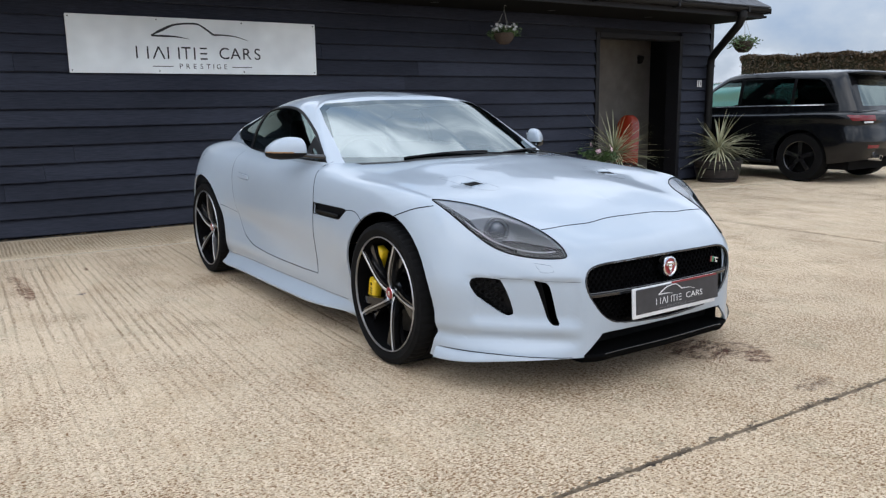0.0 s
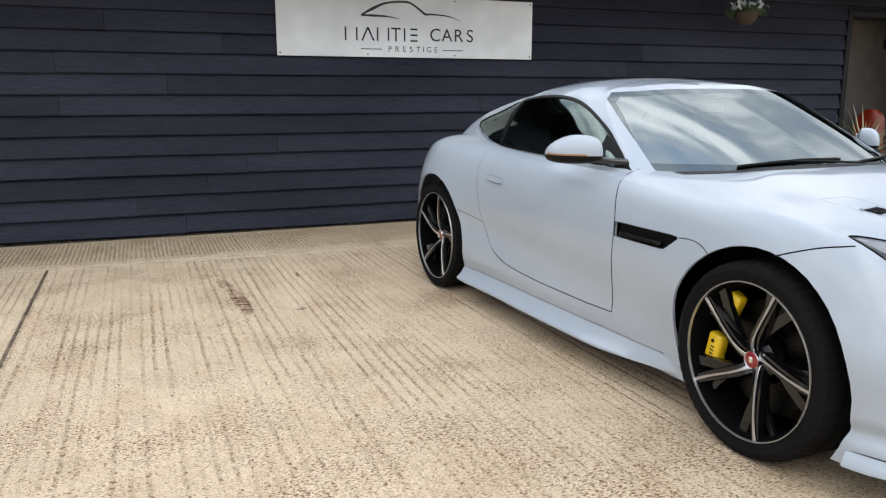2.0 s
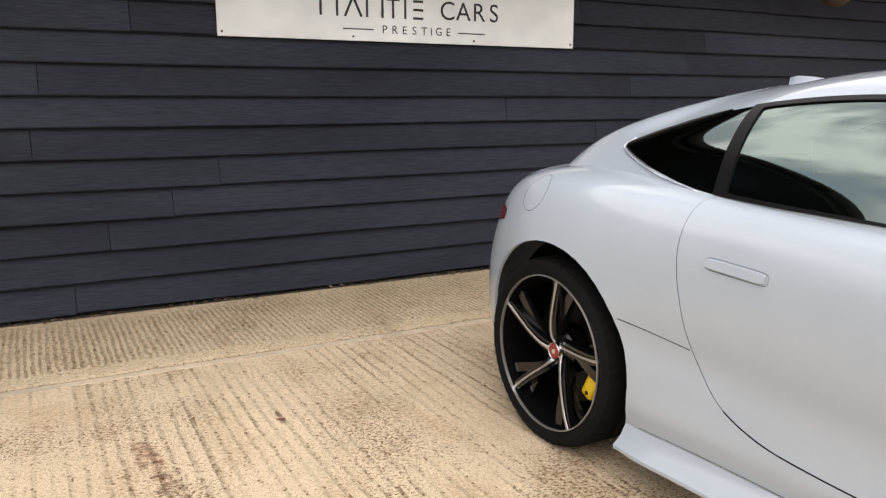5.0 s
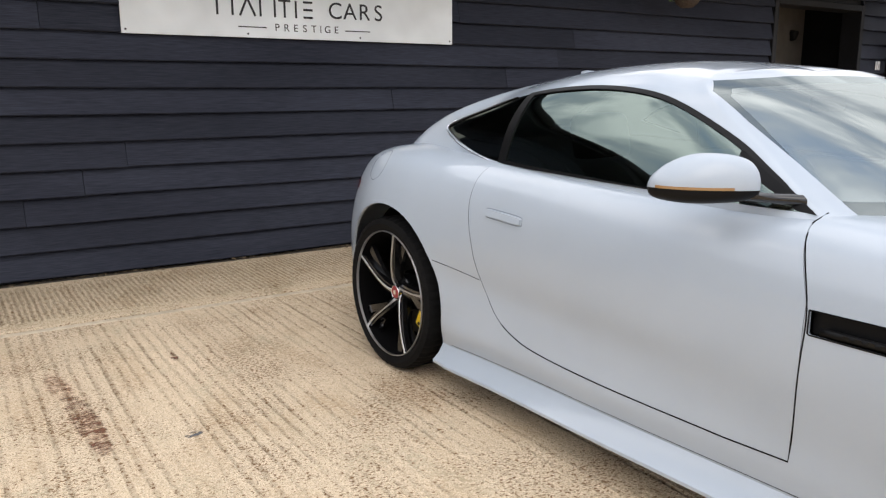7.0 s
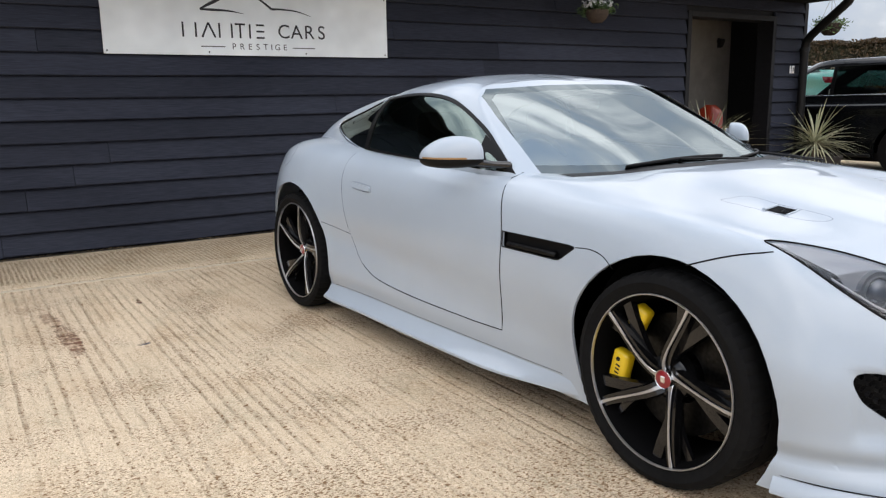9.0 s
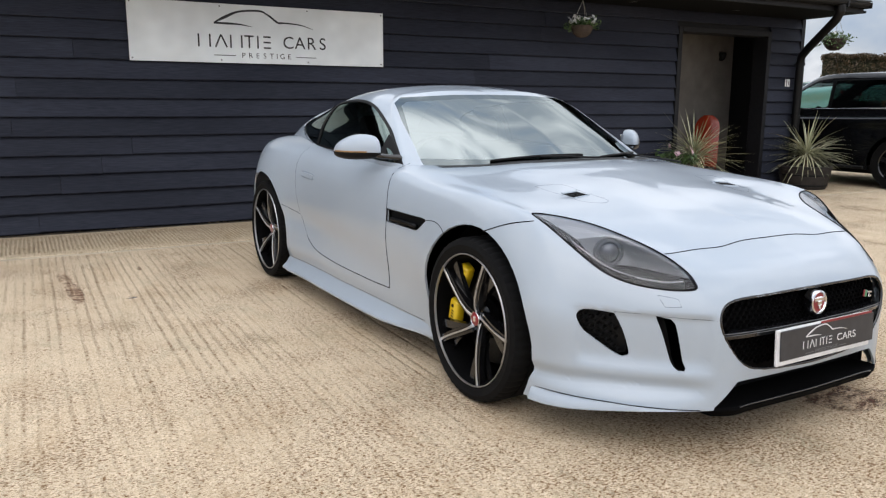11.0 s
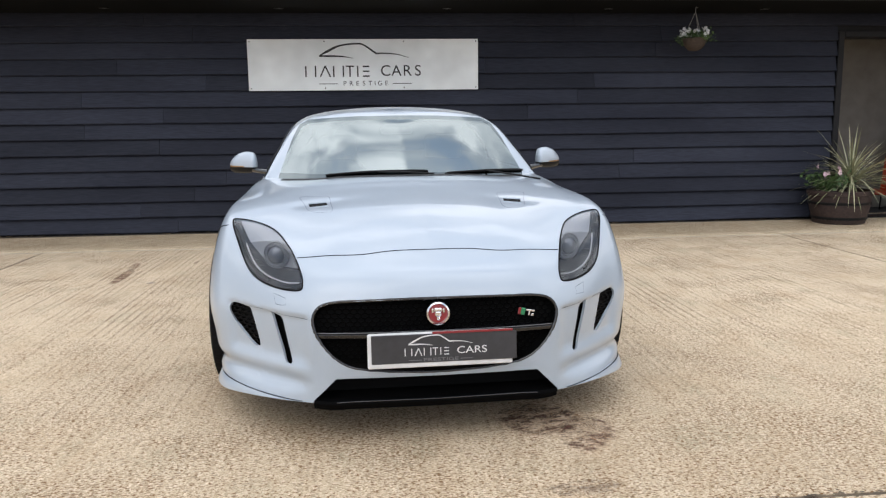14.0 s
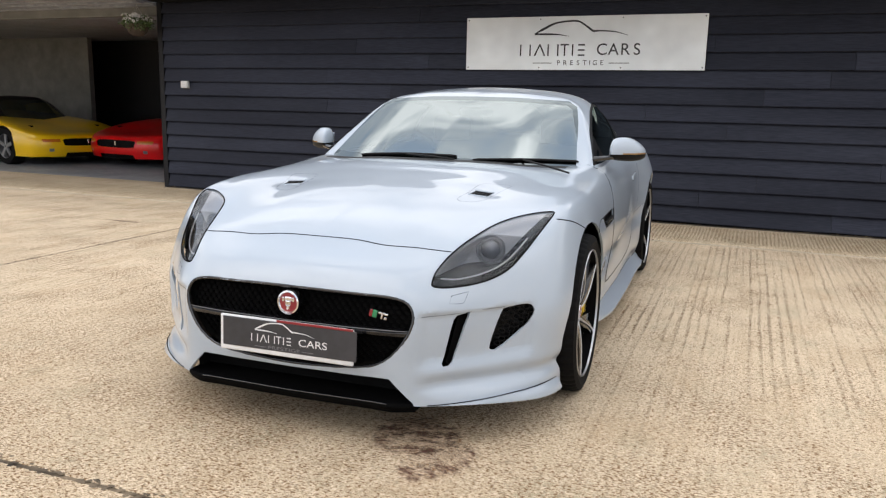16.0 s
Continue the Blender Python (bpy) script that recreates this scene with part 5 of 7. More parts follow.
for sgn in (1, -1):
    rim = cut(cabin, sgn, lambda m: .7 < m.y < 2.8, (1, 2), DLO)
    inner = grown(keep_convex(DLO), -0.012)
    front = [(p[0], p[1]) for p in inner]
    glass_f = cut(rim, sgn, lambda m: m.y < 2.4, (1, 2), [(min(p[0], 2.08), p[1]) for p in front])
    glass_r = cut(rim, sgn, lambda m: m.y > 1.7, (1, 2), [(max(p[0], 2.125), p[1]) for p in front])
    part("side_window", glass_f, SIDE_GLASS, coupe, "tinted door window", True)
    part("quarter_window", glass_r, DARK_GLASS, coupe, "dark rear quarter window", True)
    trim = part("window_trim", rim, TRIM_BLACK, coupe, "gloss black window surround", True)
    thicken(trim, 0.008, 0.3)
    strip = [from_side(sgn, y, z, (cabin_tree,)) for y, z in smooth_line([(2.16, .913), (2.36, .948), (2.50, .985), (2.59, 1.014), (2.608, 1.032), (2.58, 1.052)], 24)]
    part("bright_strip", tube([h[0] + h[1] * .004 for h in strip if h], .0026, 6), CHROME, trim, "thin bright strip", True)
REAR = [(-.34, 2.50), (.34, 2.50), (.46, 2.98), (.3, 3.12), (0, 3.17), (-.3, 3.12), (-.46, 2.98)]
back_pane = cut(cabin, 0, lambda m: m.y > 2.3, (0, 1), REAR)
part("rear_window", back_pane, DARK_GLASS, coupe, "dark rear window", True)
roof = part("roof", cabin, PAINT, coupe, "pearl white roof and pillars", True)
thicken(roof, 0.012)
part("floor_pan", box(-.74, .74, .42, 2.30, .125, .145), DEEP_BLACK, coupe)
part("nose_pan", box(-.60, .60, -.55, .42, .15, .17), DEEP_BLACK, coupe)
part("tail_pan", box(-.60, .60, 2.30, 3.15, .15, .17), DEEP_BLACK, coupe)
part("floor_side", box(-.80, .80, .5, 2.2, .155, .165), DEEP_BLACK, coupe)


def build_wheel(name, sgn, width, phase, rim):
    """An alloy wheel with tyre, whose outer face looks along x * sgn; the hub is at the origin."""
    R, RIM = 0.330, rim
    h = width / 2
    wheel = new(name)
    wheel.parent = coupe
    tyre = lathe([(RIM - .006, -h * .86), (RIM + .004, -h * .93), (R - .030, -h), (R - .008, -h * .93), (R, -h * .74), (R, -h * .36), (R - .006, -h * .35), (R - .006, -h * .30), (R, -h * .29), (R, h * .29), (R - .006, h * .30), (R - .006, h * .35), (R, h * .36), (R, h * .74), (R - .008, h * .93), (R - .030, h), (RIM + .012, h * .95), (RIM + .002, h * .93), (RIM - .006, h * .84)], "X", 168)
    # tread blocks on the shoulders
    for v in tyre.verts:
        a = math.atan2(v.co.z, v.co.y) + (.03 if v.co.x > 0 else 0)
        if abs(v.co.x) > h * .34 and math.hypot(v.co.y, v.co.z) > R - .010 and int(round(a * 168 / (2 * math.pi))) % 3 == 0:
            v.co.y, v.co.z = v.co.y * .990, v.co.z * .990
    part("tyre", tyre, RUBBER, wheel, "black low-profile tyre", True, 22)
    f = sgn * (h * .80)
    barrel = lathe([(RIM - .004, sgn * h * .90), (RIM - .012, sgn * h * .80), (RIM - .022, sgn * h * .55), (RIM - .030, -sgn * h * .8)], "X", 64)
    part("rim_barrel", barrel, MESH_BLACK, wheel, "", True, 40)
    lip = lathe([(RIM + .001, sgn * h * .93), (RIM - .001, sgn * h * .965), (RIM - .0034, sgn * h * .965), (RIM - .0046, sgn * h * .90)], "X", 72)
    part("rim_lip", lip, ALLOY, wheel, "bright machined rim edge", True, 40)
    black, bright = bmesh.new(), bmesh.new()

    def bar(bm, pts, w0, w1, x0, x1, depth, waist=0.0):
        """A flat spoke through points (radius, angle), waisted in the middle."""
        n = len(pts)
        rows = []
        for i, (r, a) in enumerate(pts):
            t = i / (n - 1)
            w = w0 + (w1 - w0) * t - waist * math.sin(math.pi * t ** .7)
            x = x0 + (x1 - x0) * (1 - (1 - t) ** 2.4)
            q, p = pts[min(i + 1, n - 1)], pts[max(i - 1, 0)]
            d = Vector((q[0] * math.cos(q[1]) - p[0] * math.cos(p[1]), q[0] * math.sin(q[1]) - p[0] * math.sin(p[1]))).normalized()
            c = Vector((r * math.cos(a), r * math.sin(a)))
            s = Vector((-d.y, d.x)) * w / 2
            rows.append([bm.verts.new((sgn * xx, c.x + k * s.x, c.y + k * s.y)) for k, xx in ((1, x), (-1, x), (-1.3, x - depth), (1.3, x - depth))])
        for a, b in zip(rows, rows[1:]):
            for k in range(4):
                bm.faces.new((a[k], a[(k + 1) % 4], b[(k + 1) % 4], b[k]))
        bm.faces.new(rows[0])
        bm.faces.new(rows[-1][::-1])

    top = h * .90
    for k in range(5):
        a0 = 2 * math.pi * k / 5 + radians(phase)
        keys = [(.024, a0 - .62), (.045, a0 - .40), (.080, a0 - .22), (.125, a0 - .10), (.175, a0 - .035), (.225, a0 - .005), (RIM - .004, a0)]
        spine = smooth_line(keys, 15)
        bar(bright, spine, .018, .0095, h * .58, top, .0025, .0085)
        bar(black, spine[1:], .040, .030, h * .55, top - .006, .022)
        fork = smooth_line([(.070, a0 - .26), (.105, a0 - .03), (.15, a0 + .12), (.19, a0 + .20), (.23, a0 + .25), (RIM - .008, a0 + .27)], 12)
        bar(black, fork, .030, .034, h * .50, top - .020, .018)
        web = smooth_line([(.10, a0 - .16), (.15, a0 - .13), (.20, a0 - .16), (RIM - .008, a0 - .20)], 8)
        bar(black, web, .018, .022, h * .46, top - .034, .012)
    bmesh.ops.recalc_face_normals(black, faces=black.faces)
    bmesh.ops.recalc_face_normals(bright, faces=bright.faces)
    part("spokes_black", black, SPOKE_BLACK, wheel, "gloss black spoke sides")
    part("spokes_bright", bright, ALLOY, wheel, "machined bright spoke faces")
    part("hub", lathe([(.001, sgn * h * .54), (.050, sgn * h * .54), (.070, sgn * h * .44), (.078, -sgn * h * .1)], "X", 40), SPOKE_BLACK, wheel, "", True, 40)
    cap = part("centre_cap", lathe([(.0005, sgn * h * .70), (.024, sgn * h * .695), (.028, sgn * h * .67), (.029, sgn * h * .50)], "X", 32), RED, wheel, "red centre cap", True, 40)
    part("cap_ring", lathe([(.0275, sgn * h * .685), (.0295, sgn * h * .695), (.0315, sgn * h * .67), (.0315, sgn * h * .50)], "X", 32), CHROME, cap, "", True, 40)
    part("cap_relief", box(sgn * h * .702 - .0015, sgn * h * .702 + .0015, -.008, .008, -.010, .010, .0015), CHROME, cap)
    for k in range(5):
        a = 2 * math.pi * k / 5 + math.pi / 2
        nut = lathe([(.0005, sgn * (h * .46 + .022)), (.008, sgn * (h * .46 + .020)), (.0095, sgn * (h * .46 + .012)), (.0095, sgn * h * .40)], "X", 6)
        bmesh.ops.translate(nut, verts=nut.verts, vec=(0, .057 * math.cos(a), .057 * math.sin(a)))
        part("wheel_nut", nut, CHROME, wheel)
    disc = part("brake_disc", lathe([(.09, sgn * .010), (.19, sgn * .010), (.19, -sgn * .022), (.09, -sgn * .022)], "X", 56, closed=True), STEEL, wheel, "steel brake disc", True, 40)
    return wheel


def build_caliper(wheel, sgn, lobes, marks):
    """A caliper of rounded lobes (angle, radius, lower end, upper end, width) on a bridge behind them."""
    def turned(bm, deg):
        bmesh.ops.rotate(bm, verts=bm.verts, cent=(0, 0, 0), matrix=Matrix.Rotation(radians(deg), 3, "X"))
        return bm

    cal = None
    for deg, r, z0, z1, width in lobes:
        bm = box(sgn * .054 - .022, sgn * .054 + .022, r - width / 2, r + width / 2, z0, z1, .013, seg=3)
        ob = part("brake_caliper" if cal is None else "caliper_lobe", turned(bm, deg), YELLOW, wheel if cal is None else cal, "yellow brake caliper" if cal is None else "", True, 50)
        bolt = lathe([(.0005, sgn * .079), (.007, sgn * .079), (.008, sgn * .074)], "X", 12)
        bmesh.ops.translate(bolt, verts=bolt.verts, vec=(0, r + width * .05, z0 + (z1 - z0) * .78))
        cal = cal or ob
        part("caliper_bolt", turned(bolt, deg), SATIN_BLACK, cal)
        if marks and deg == lobes[-1][0]:
            for k in range(5):
                mk = box(sgn * .0755 - .001, sgn * .0755 + .002, r - .010, r + .008, z0 + .020 + .013 * k, z0 + .026 + .013 * k)
                part("caliper_mark", turned(mk, deg), SATIN_BLACK, cal)
    mid = sum(q[0] for q in lobes) / len(lobes)
    part("caliper_bridge", turned(box(sgn * .005 - .02, sgn * .005 + .02, .165, .205, -.10, .10, .012, seg=2), mid), SATIN_BLACK, cal)


for nm, (wy, wz), track, width, phase, rim in (("front_wheel", FA, .780, .255, 40, .266), ("rear_wheel", RA, .768, .292, 27, .271)):
    for sgn in (1, -1):
        w = build_wheel(nm, sgn, width, phase, rim)
        w.matrix_basis = pose(sgn * track, wy, .328)
        build_caliper(w, sgn, *((((27, .180, .004, .128, .058), (13, .184, -.130, -.006, .066)), True) if nm == "front_wheel" else (((207, .180, -.05, .05, .056),), False)))
        liner = lathe([(.392, -sgn * .16), (.392, -sgn * .005)], "X", 40)
        for v in list(liner.verts):
            if v.co.z < .0:
                liner.verts.remove(v)
        lo = part("wheel_arch_liner", liner, DEEP_BLACK, coupe)
        lo.matrix_basis = pose(sgn * track, wy, wz)
        back = part("wheel_arch_back", box(-.01, .01, -.36, .36, -.16, .36), DEEP_BLACK, coupe)
        back.matrix_basis = pose(sgn * (track - .17), wy, wz)


# ---- front of the coupe: grille, badge, plate, lamps ----
def honeycomb(name, inside, hits_at, size, depth, mat, label):
    """Hexagon cells over an opening, each a thin rim."""
    bm = bmesh.new()
    n = 0
    xs = [p[0] for p in inside]
    zs = [p[1] for p in inside]
    hull = keep_convex(inside)
    def within(x, z):
        area = sum(p[0] * q[1] - q[0] * p[1] for p, q in zip(hull, hull[1:] + hull[:1]))
        pts = hull if area > 0 else hull[::-1]
        return all((q[0] - p[0]) * (z - p[1]) - (q[1] - p[1]) * (x - p[0]) > 0 for p, q in zip(pts, pts[1:] + pts[:1]))
    row = 0
    z = min(zs)
    while z < max(zs):
        x = min(xs) + (size if row % 2 else 0)
        while x < max(xs):
            if within(x, z):
                h = hits_at(x, z)
                if h:
                    y = h[0].y + depth
                    ro, ri = size * 1.08, size * .84
                    o = [bm.verts.new((x + ro * math.sin(math.pi * k / 3), y, z + .75 * ro * math.cos(math.pi * k / 3))) for k in range(6)]
                    i = [bm.verts.new((x + ri * math.sin(math.pi * k / 3), y, z + .75 * ri * math.cos(math.pi * k / 3))) for k in range(6)]
                    b = [bm.verts.new((x + ri * math.sin(math.pi * k / 3), y + .012, z + .75 * ri * math.cos(math.pi * k / 3))) for k in range(6)]
                    for k in range(6):
                        j = (k + 1) % 6
                        bm.faces.new((o[k], o[j], i[j], i[k]))
                        bm.faces.new((i[k], i[j], b[j], b[k]))
            x += 2 * size
        z += 1.13 * size
        row += 1
    ob = part(name, bm, mat, coupe, label)
    ob["kind"] = "stuff"
    return ob


honeycomb("grille_mesh", grown(keep_convex(GRILLE), -.012), from_front, .0135, .044, MESH_BLACK, "black honeycomb grille")
for sgn in (1, -1):
    honeycomb("intake_mesh", [(sgn * x, z) for x, z in INTAKE], from_front, .0135, .030, SATIN_BLACK, "black honeycomb intake mesh")
edge = [from_front(x, z) for x, z in GRILLE + GRILLE[:1]]
part("grille_surround", tube([h[0] + Vector((0, .006, 0)) for h in edge if h], .0065, 8), GLOSS_BLACK, coupe, "gloss black grille surround", True)
bm = bmesh.new()
rows = []
for i in range(41):
    x = -.438 + .876 * i / 40
    y = from_front(x, .42)[0].y + .012
    rows.append([bm.verts.new((x, y + a, b)) for a, b in ((0, .423), (-.006, .418), (-.004, .406), (.02, .395), (.04, .40), (.04, .423))])
for a, b in zip(rows, rows[1:]):
    for k in range(6):
        bm.faces.new((a[k], b[k], b[(k + 1) % 6], a[(k + 1) % 6]))
part("grille_bar", bm, GLOSS_BLACK, coupe, "gloss black bar across the grille", True, 40)
BAR_GREY = material("satin_grey_trim", (0.14, 0.14, 0.145), 0.35, 0.6)
part("grille_bar_trim", tube([(-.438 + .876 * i / 40, from_front(-.438 + .876 * i / 40, .42)[0].y + .009, .4245) for i in range(41)], .0022, 6), BAR_GREY, coupe, "thin satin grey strip", True)

badge = part("front_badge", lathe([(.0005, -.012), (.033, -.010), (.036, -.004)], "Y", 40), RED, coupe, "round red and silver badge", True, 40)
badge.matrix_basis = pose(0, -.828, .488, -4)
part("badge_ring", lathe([(.033, -.010), (.036, -.015), (.042, -.013), (.044, -.002), (.044, .02)], "Y", 40), CHROME, badge, "silver ring", True, 40)
bm = bmesh.new()
box(-.015, .015, -.0165, -.008, .004, .020, .004, bm)
box(-.011, .011, -.018, -.008, -.012, .008, .004, bm)
box(-.006, .006, -.0175, -.008, -.024, -.010, .003, bm)
for s in (-1, 1):
    box(s * .020 - .004, s * .020 + .004, -.015, -.008, .002, .018, .002, bm)
part("badge_relief", bm, CHROME, badge, "silver relief", True, 30)
rb = part("grille_emblem", box(-.006, .010, -.005, 0, -.013, .013, .002), GREEN, coupe, "small red, green and silver emblem")
rb.matrix_basis = pose(.315, from_front(.33, .478)[0].y + .012, .478, 0, 12, 8)
part("emblem_red", box(-.017, -.006, -.005, 0, -.013, .013, .002), RED, rb)
part("emblem_bar", box(.013, .047, -.005, 0, .004, .011, .001), CHROME, rb)
part("emblem_bar", box(.024, .031, -.005, 0, -.012, .004, .001), CHROME, rb)
part("emblem_bar", box(.036, .046, -.005, 0, -.012, -.003, .001), CHROME, rb)

plate = part("plate_holder", box(-.262, .262, -.006, .006, -.064, .064, .006, seg=2), WHITE_PLASTIC, coupe, "white plate holder")
plate.matrix_basis = pose(.004, -.868, .366, -3)
part("plate_panel", box(-.248, .276, -.010, -.006, -.046, .058, .002), PLATE_GREY, plate, "dark grey show plate")
part("plate_strip", box(-.030, .262, -.0112, -.006, .057, .065, .001), RED, plate, "red strip along the top")
part("plate_swoosh", swoosh_mesh(.24, -.0118), WHITE_INK, plate)
letter_bars(plate, .016, -.006, .027, name_strokes(.027, .0034), -.0118, WHITE_INK, .0034)
words("plate_lettering", "CARS", .036, pose(.112, -.0112, -.006, 90), WHITE_INK, plate, .0004, width=.108)
words("plate_lettering", "PRESTIGE", .017, pose(.0, -.0112, -.036, 90), GREY_INK, plate, .0003, width=.125)
for x0 in (-.115, .070):
    part("plate_rule", box(x0, x0 + .045, -.0114, -.0102, -.037, -.035), GREY_INK, plate)

# splitter and lower lip
bm = bmesh.new()
rows = []
for i in range(49):
    x = -.455 + .910 * i / 48
    h = from_front(x, .175)
    y = h[0].y if h else -.7
    out = .022 * (1 - ease(.36, .455, abs(x)))
    zt = .172 - .010 * ease(.44, .52, abs(x))
    rows.append([bm.verts.new((x, y + dy, z)) for dy, z in ((.16, zt), (-out, zt), (-out - .003, zt - .010), (-out + .012, .138), (.16, .128))])
for a, b in zip(rows, rows[1:]):
    for k in range(5):
        bm.faces.new((a[k], b[k], b[(k + 1) % 5], a[(k + 1) % 5]))
bm.faces.new(rows[0])
bm.faces.new(rows[-1][::-1])
bmesh.ops.recalc_face_normals(bm, faces=bm.faces)
part("front_splitter", bm, MESH_BLACK, coupe, "satin black front splitter", True, 35)
part("splitter_edge", tube([(-.37 + .74 * i / 30, from_front(-.37 + .74 * i / 30, .175)[0].y - .023, .170) for i in range(31)], .0025, 6), GLOSS_BLACK, coupe, "", True)
bm = box(-.45, .45, -.70, -.66, .168, .26)
part("duct_back", bm, DEEP_BLACK, coupe)
for sgn in (1, -1):
    part("duct_side", box(sgn * .445 - .008, sgn * .445 + .008, -.745, -.42, .135, .262), DEEP_BLACK, coupe)

for sgn, lamp in LAMPS:
    ring = [from_front(sgn * x, z) for x, z in LAMP + LAMP[:1]]
    part("lamp_seal", tube([h[0] + h[1] * .0005 for h in ring if h], .0026, 6), DEEP_BLACK, lamp, "black rubber lamp seal", True)
    proj = part("projector", lathe([(.0005, -.024), (.022, -.021), (.034, -.008), (.037, .01)], "Y", 32), LAMP_LENS, lamp, "projector lens", True, 40)
    proj.matrix_basis = pose(sgn * .602, -.418, .652, 0, 0, sgn * 21.8)
    part("projector_ring", lathe([(.037, .0), (.038, -.006), (.041, -.007), (.043, -.002), (.049, .0), (.051, -.004), (.054, -.004), (.056, .004), (.056, .03)], "Y", 40), LAMP_SILVER, proj, "silver ring", True, 40)
    # light guide along the outer and lower rim
    guide = smooth_line([(.508, .590), (.56, .586), (.63, .599), (.682, .628), (.716, .672), (.745, .724), (.768, .756)], 26)
    pts = [h[0] + Vector((-sgn * .008, .018, -.004)) for h in [from_front(sgn * x, z) for x, z in guide] if h]
    part("light_blade", tube(pts, .0030, 6), WHITE_PLASTIC, lamp, "pale light-guide strip", True)
    bezel = [h[0] + Vector((-sgn * .002, .016, 0)) for h in [from_front(sgn * (x + .016), z - .006) for x, z in guide if x > .60] if h]
    part("lamp_bezel", tube(bezel, .0085, 8), DEEP_BLACK, lamp, "black inner bezel", True)
    for k in range(5):
        q = pts[20 - 2 * k] + Vector((-sgn * .016, .004, .004))
        part("lamp_fin", box(q.x - .008, q.x + .008, q.y - .002, q.y + .006, q.z - .0015, q.z + .0015), LAMP_SILVER, lamp)
    # washer flap under the lamp
    fl = [from_front(sgn * x, z) for x, z in ((.550, .537), (.573, .542), (.595, .546), (.592, .53), (.587, .511), (.568, .511), (.549, .513), (.550, .537))]
    seam("washer_flap_gap", fl, .0010)
    # bumper lip joint
    lp = bmesh.new()
    rows, top = [], []
    for i in range(25):
        st = 2.15 + 2.02 * i / 24
        p, q = spline(RAIL_SILL, st), spline(RAIL_SILL, st + .02)
        tn = Vector((q[0] - p[0], q[1] - p[1])).normalized()
        nv = Vector((tn.y, -tn.x))
        k = ease(0, 1, i / 24) ** .8
        rows.append([lp.verts.new((sgn * (p[0] + nv.x * a), p[1] + nv.y * a, p[2] + e)) for a, e in ((-.012, .052 * k + .004), (.004 * k, .046 * k + .002), (.024 * k, .010 * k), (.023 * k, .002), (-.03, -.003))])
        top.append(Vector((sgn * (p[0] + nv.x * .004 * k), p[1] + nv.y * .004 * k, p[2] + .049 * k + .003)))
    for a, b in zip(rows, rows[1:]):
        for j in range(5):
            lp.faces.new((a[j], b[j], b[(j + 1) % 5], a[(j + 1) % 5]))
    lp.faces.new(rows[0])
    lp.faces.new(rows[-1][::-1])
    bmesh.ops.recalc_face_normals(lp, faces=lp.faces)
    winglet = part("bumper_lip", lp, PAINT, coupe, "pearl white lower lip of the bumper", True, 40)
    part("lip_joint", tube(top, .0018, 6), DEEP_BLACK, winglet, "", True)
    seam("bumper_joint", [from_front(sgn * (.46 + .15 * i / 8), .472 + .006 * i / 8) for i in range(9)], .0011)
    seam("bumper_joint", [from_front(sgn * (.64 + .06 * i / 6), .482) for i in range(7)], .0011)

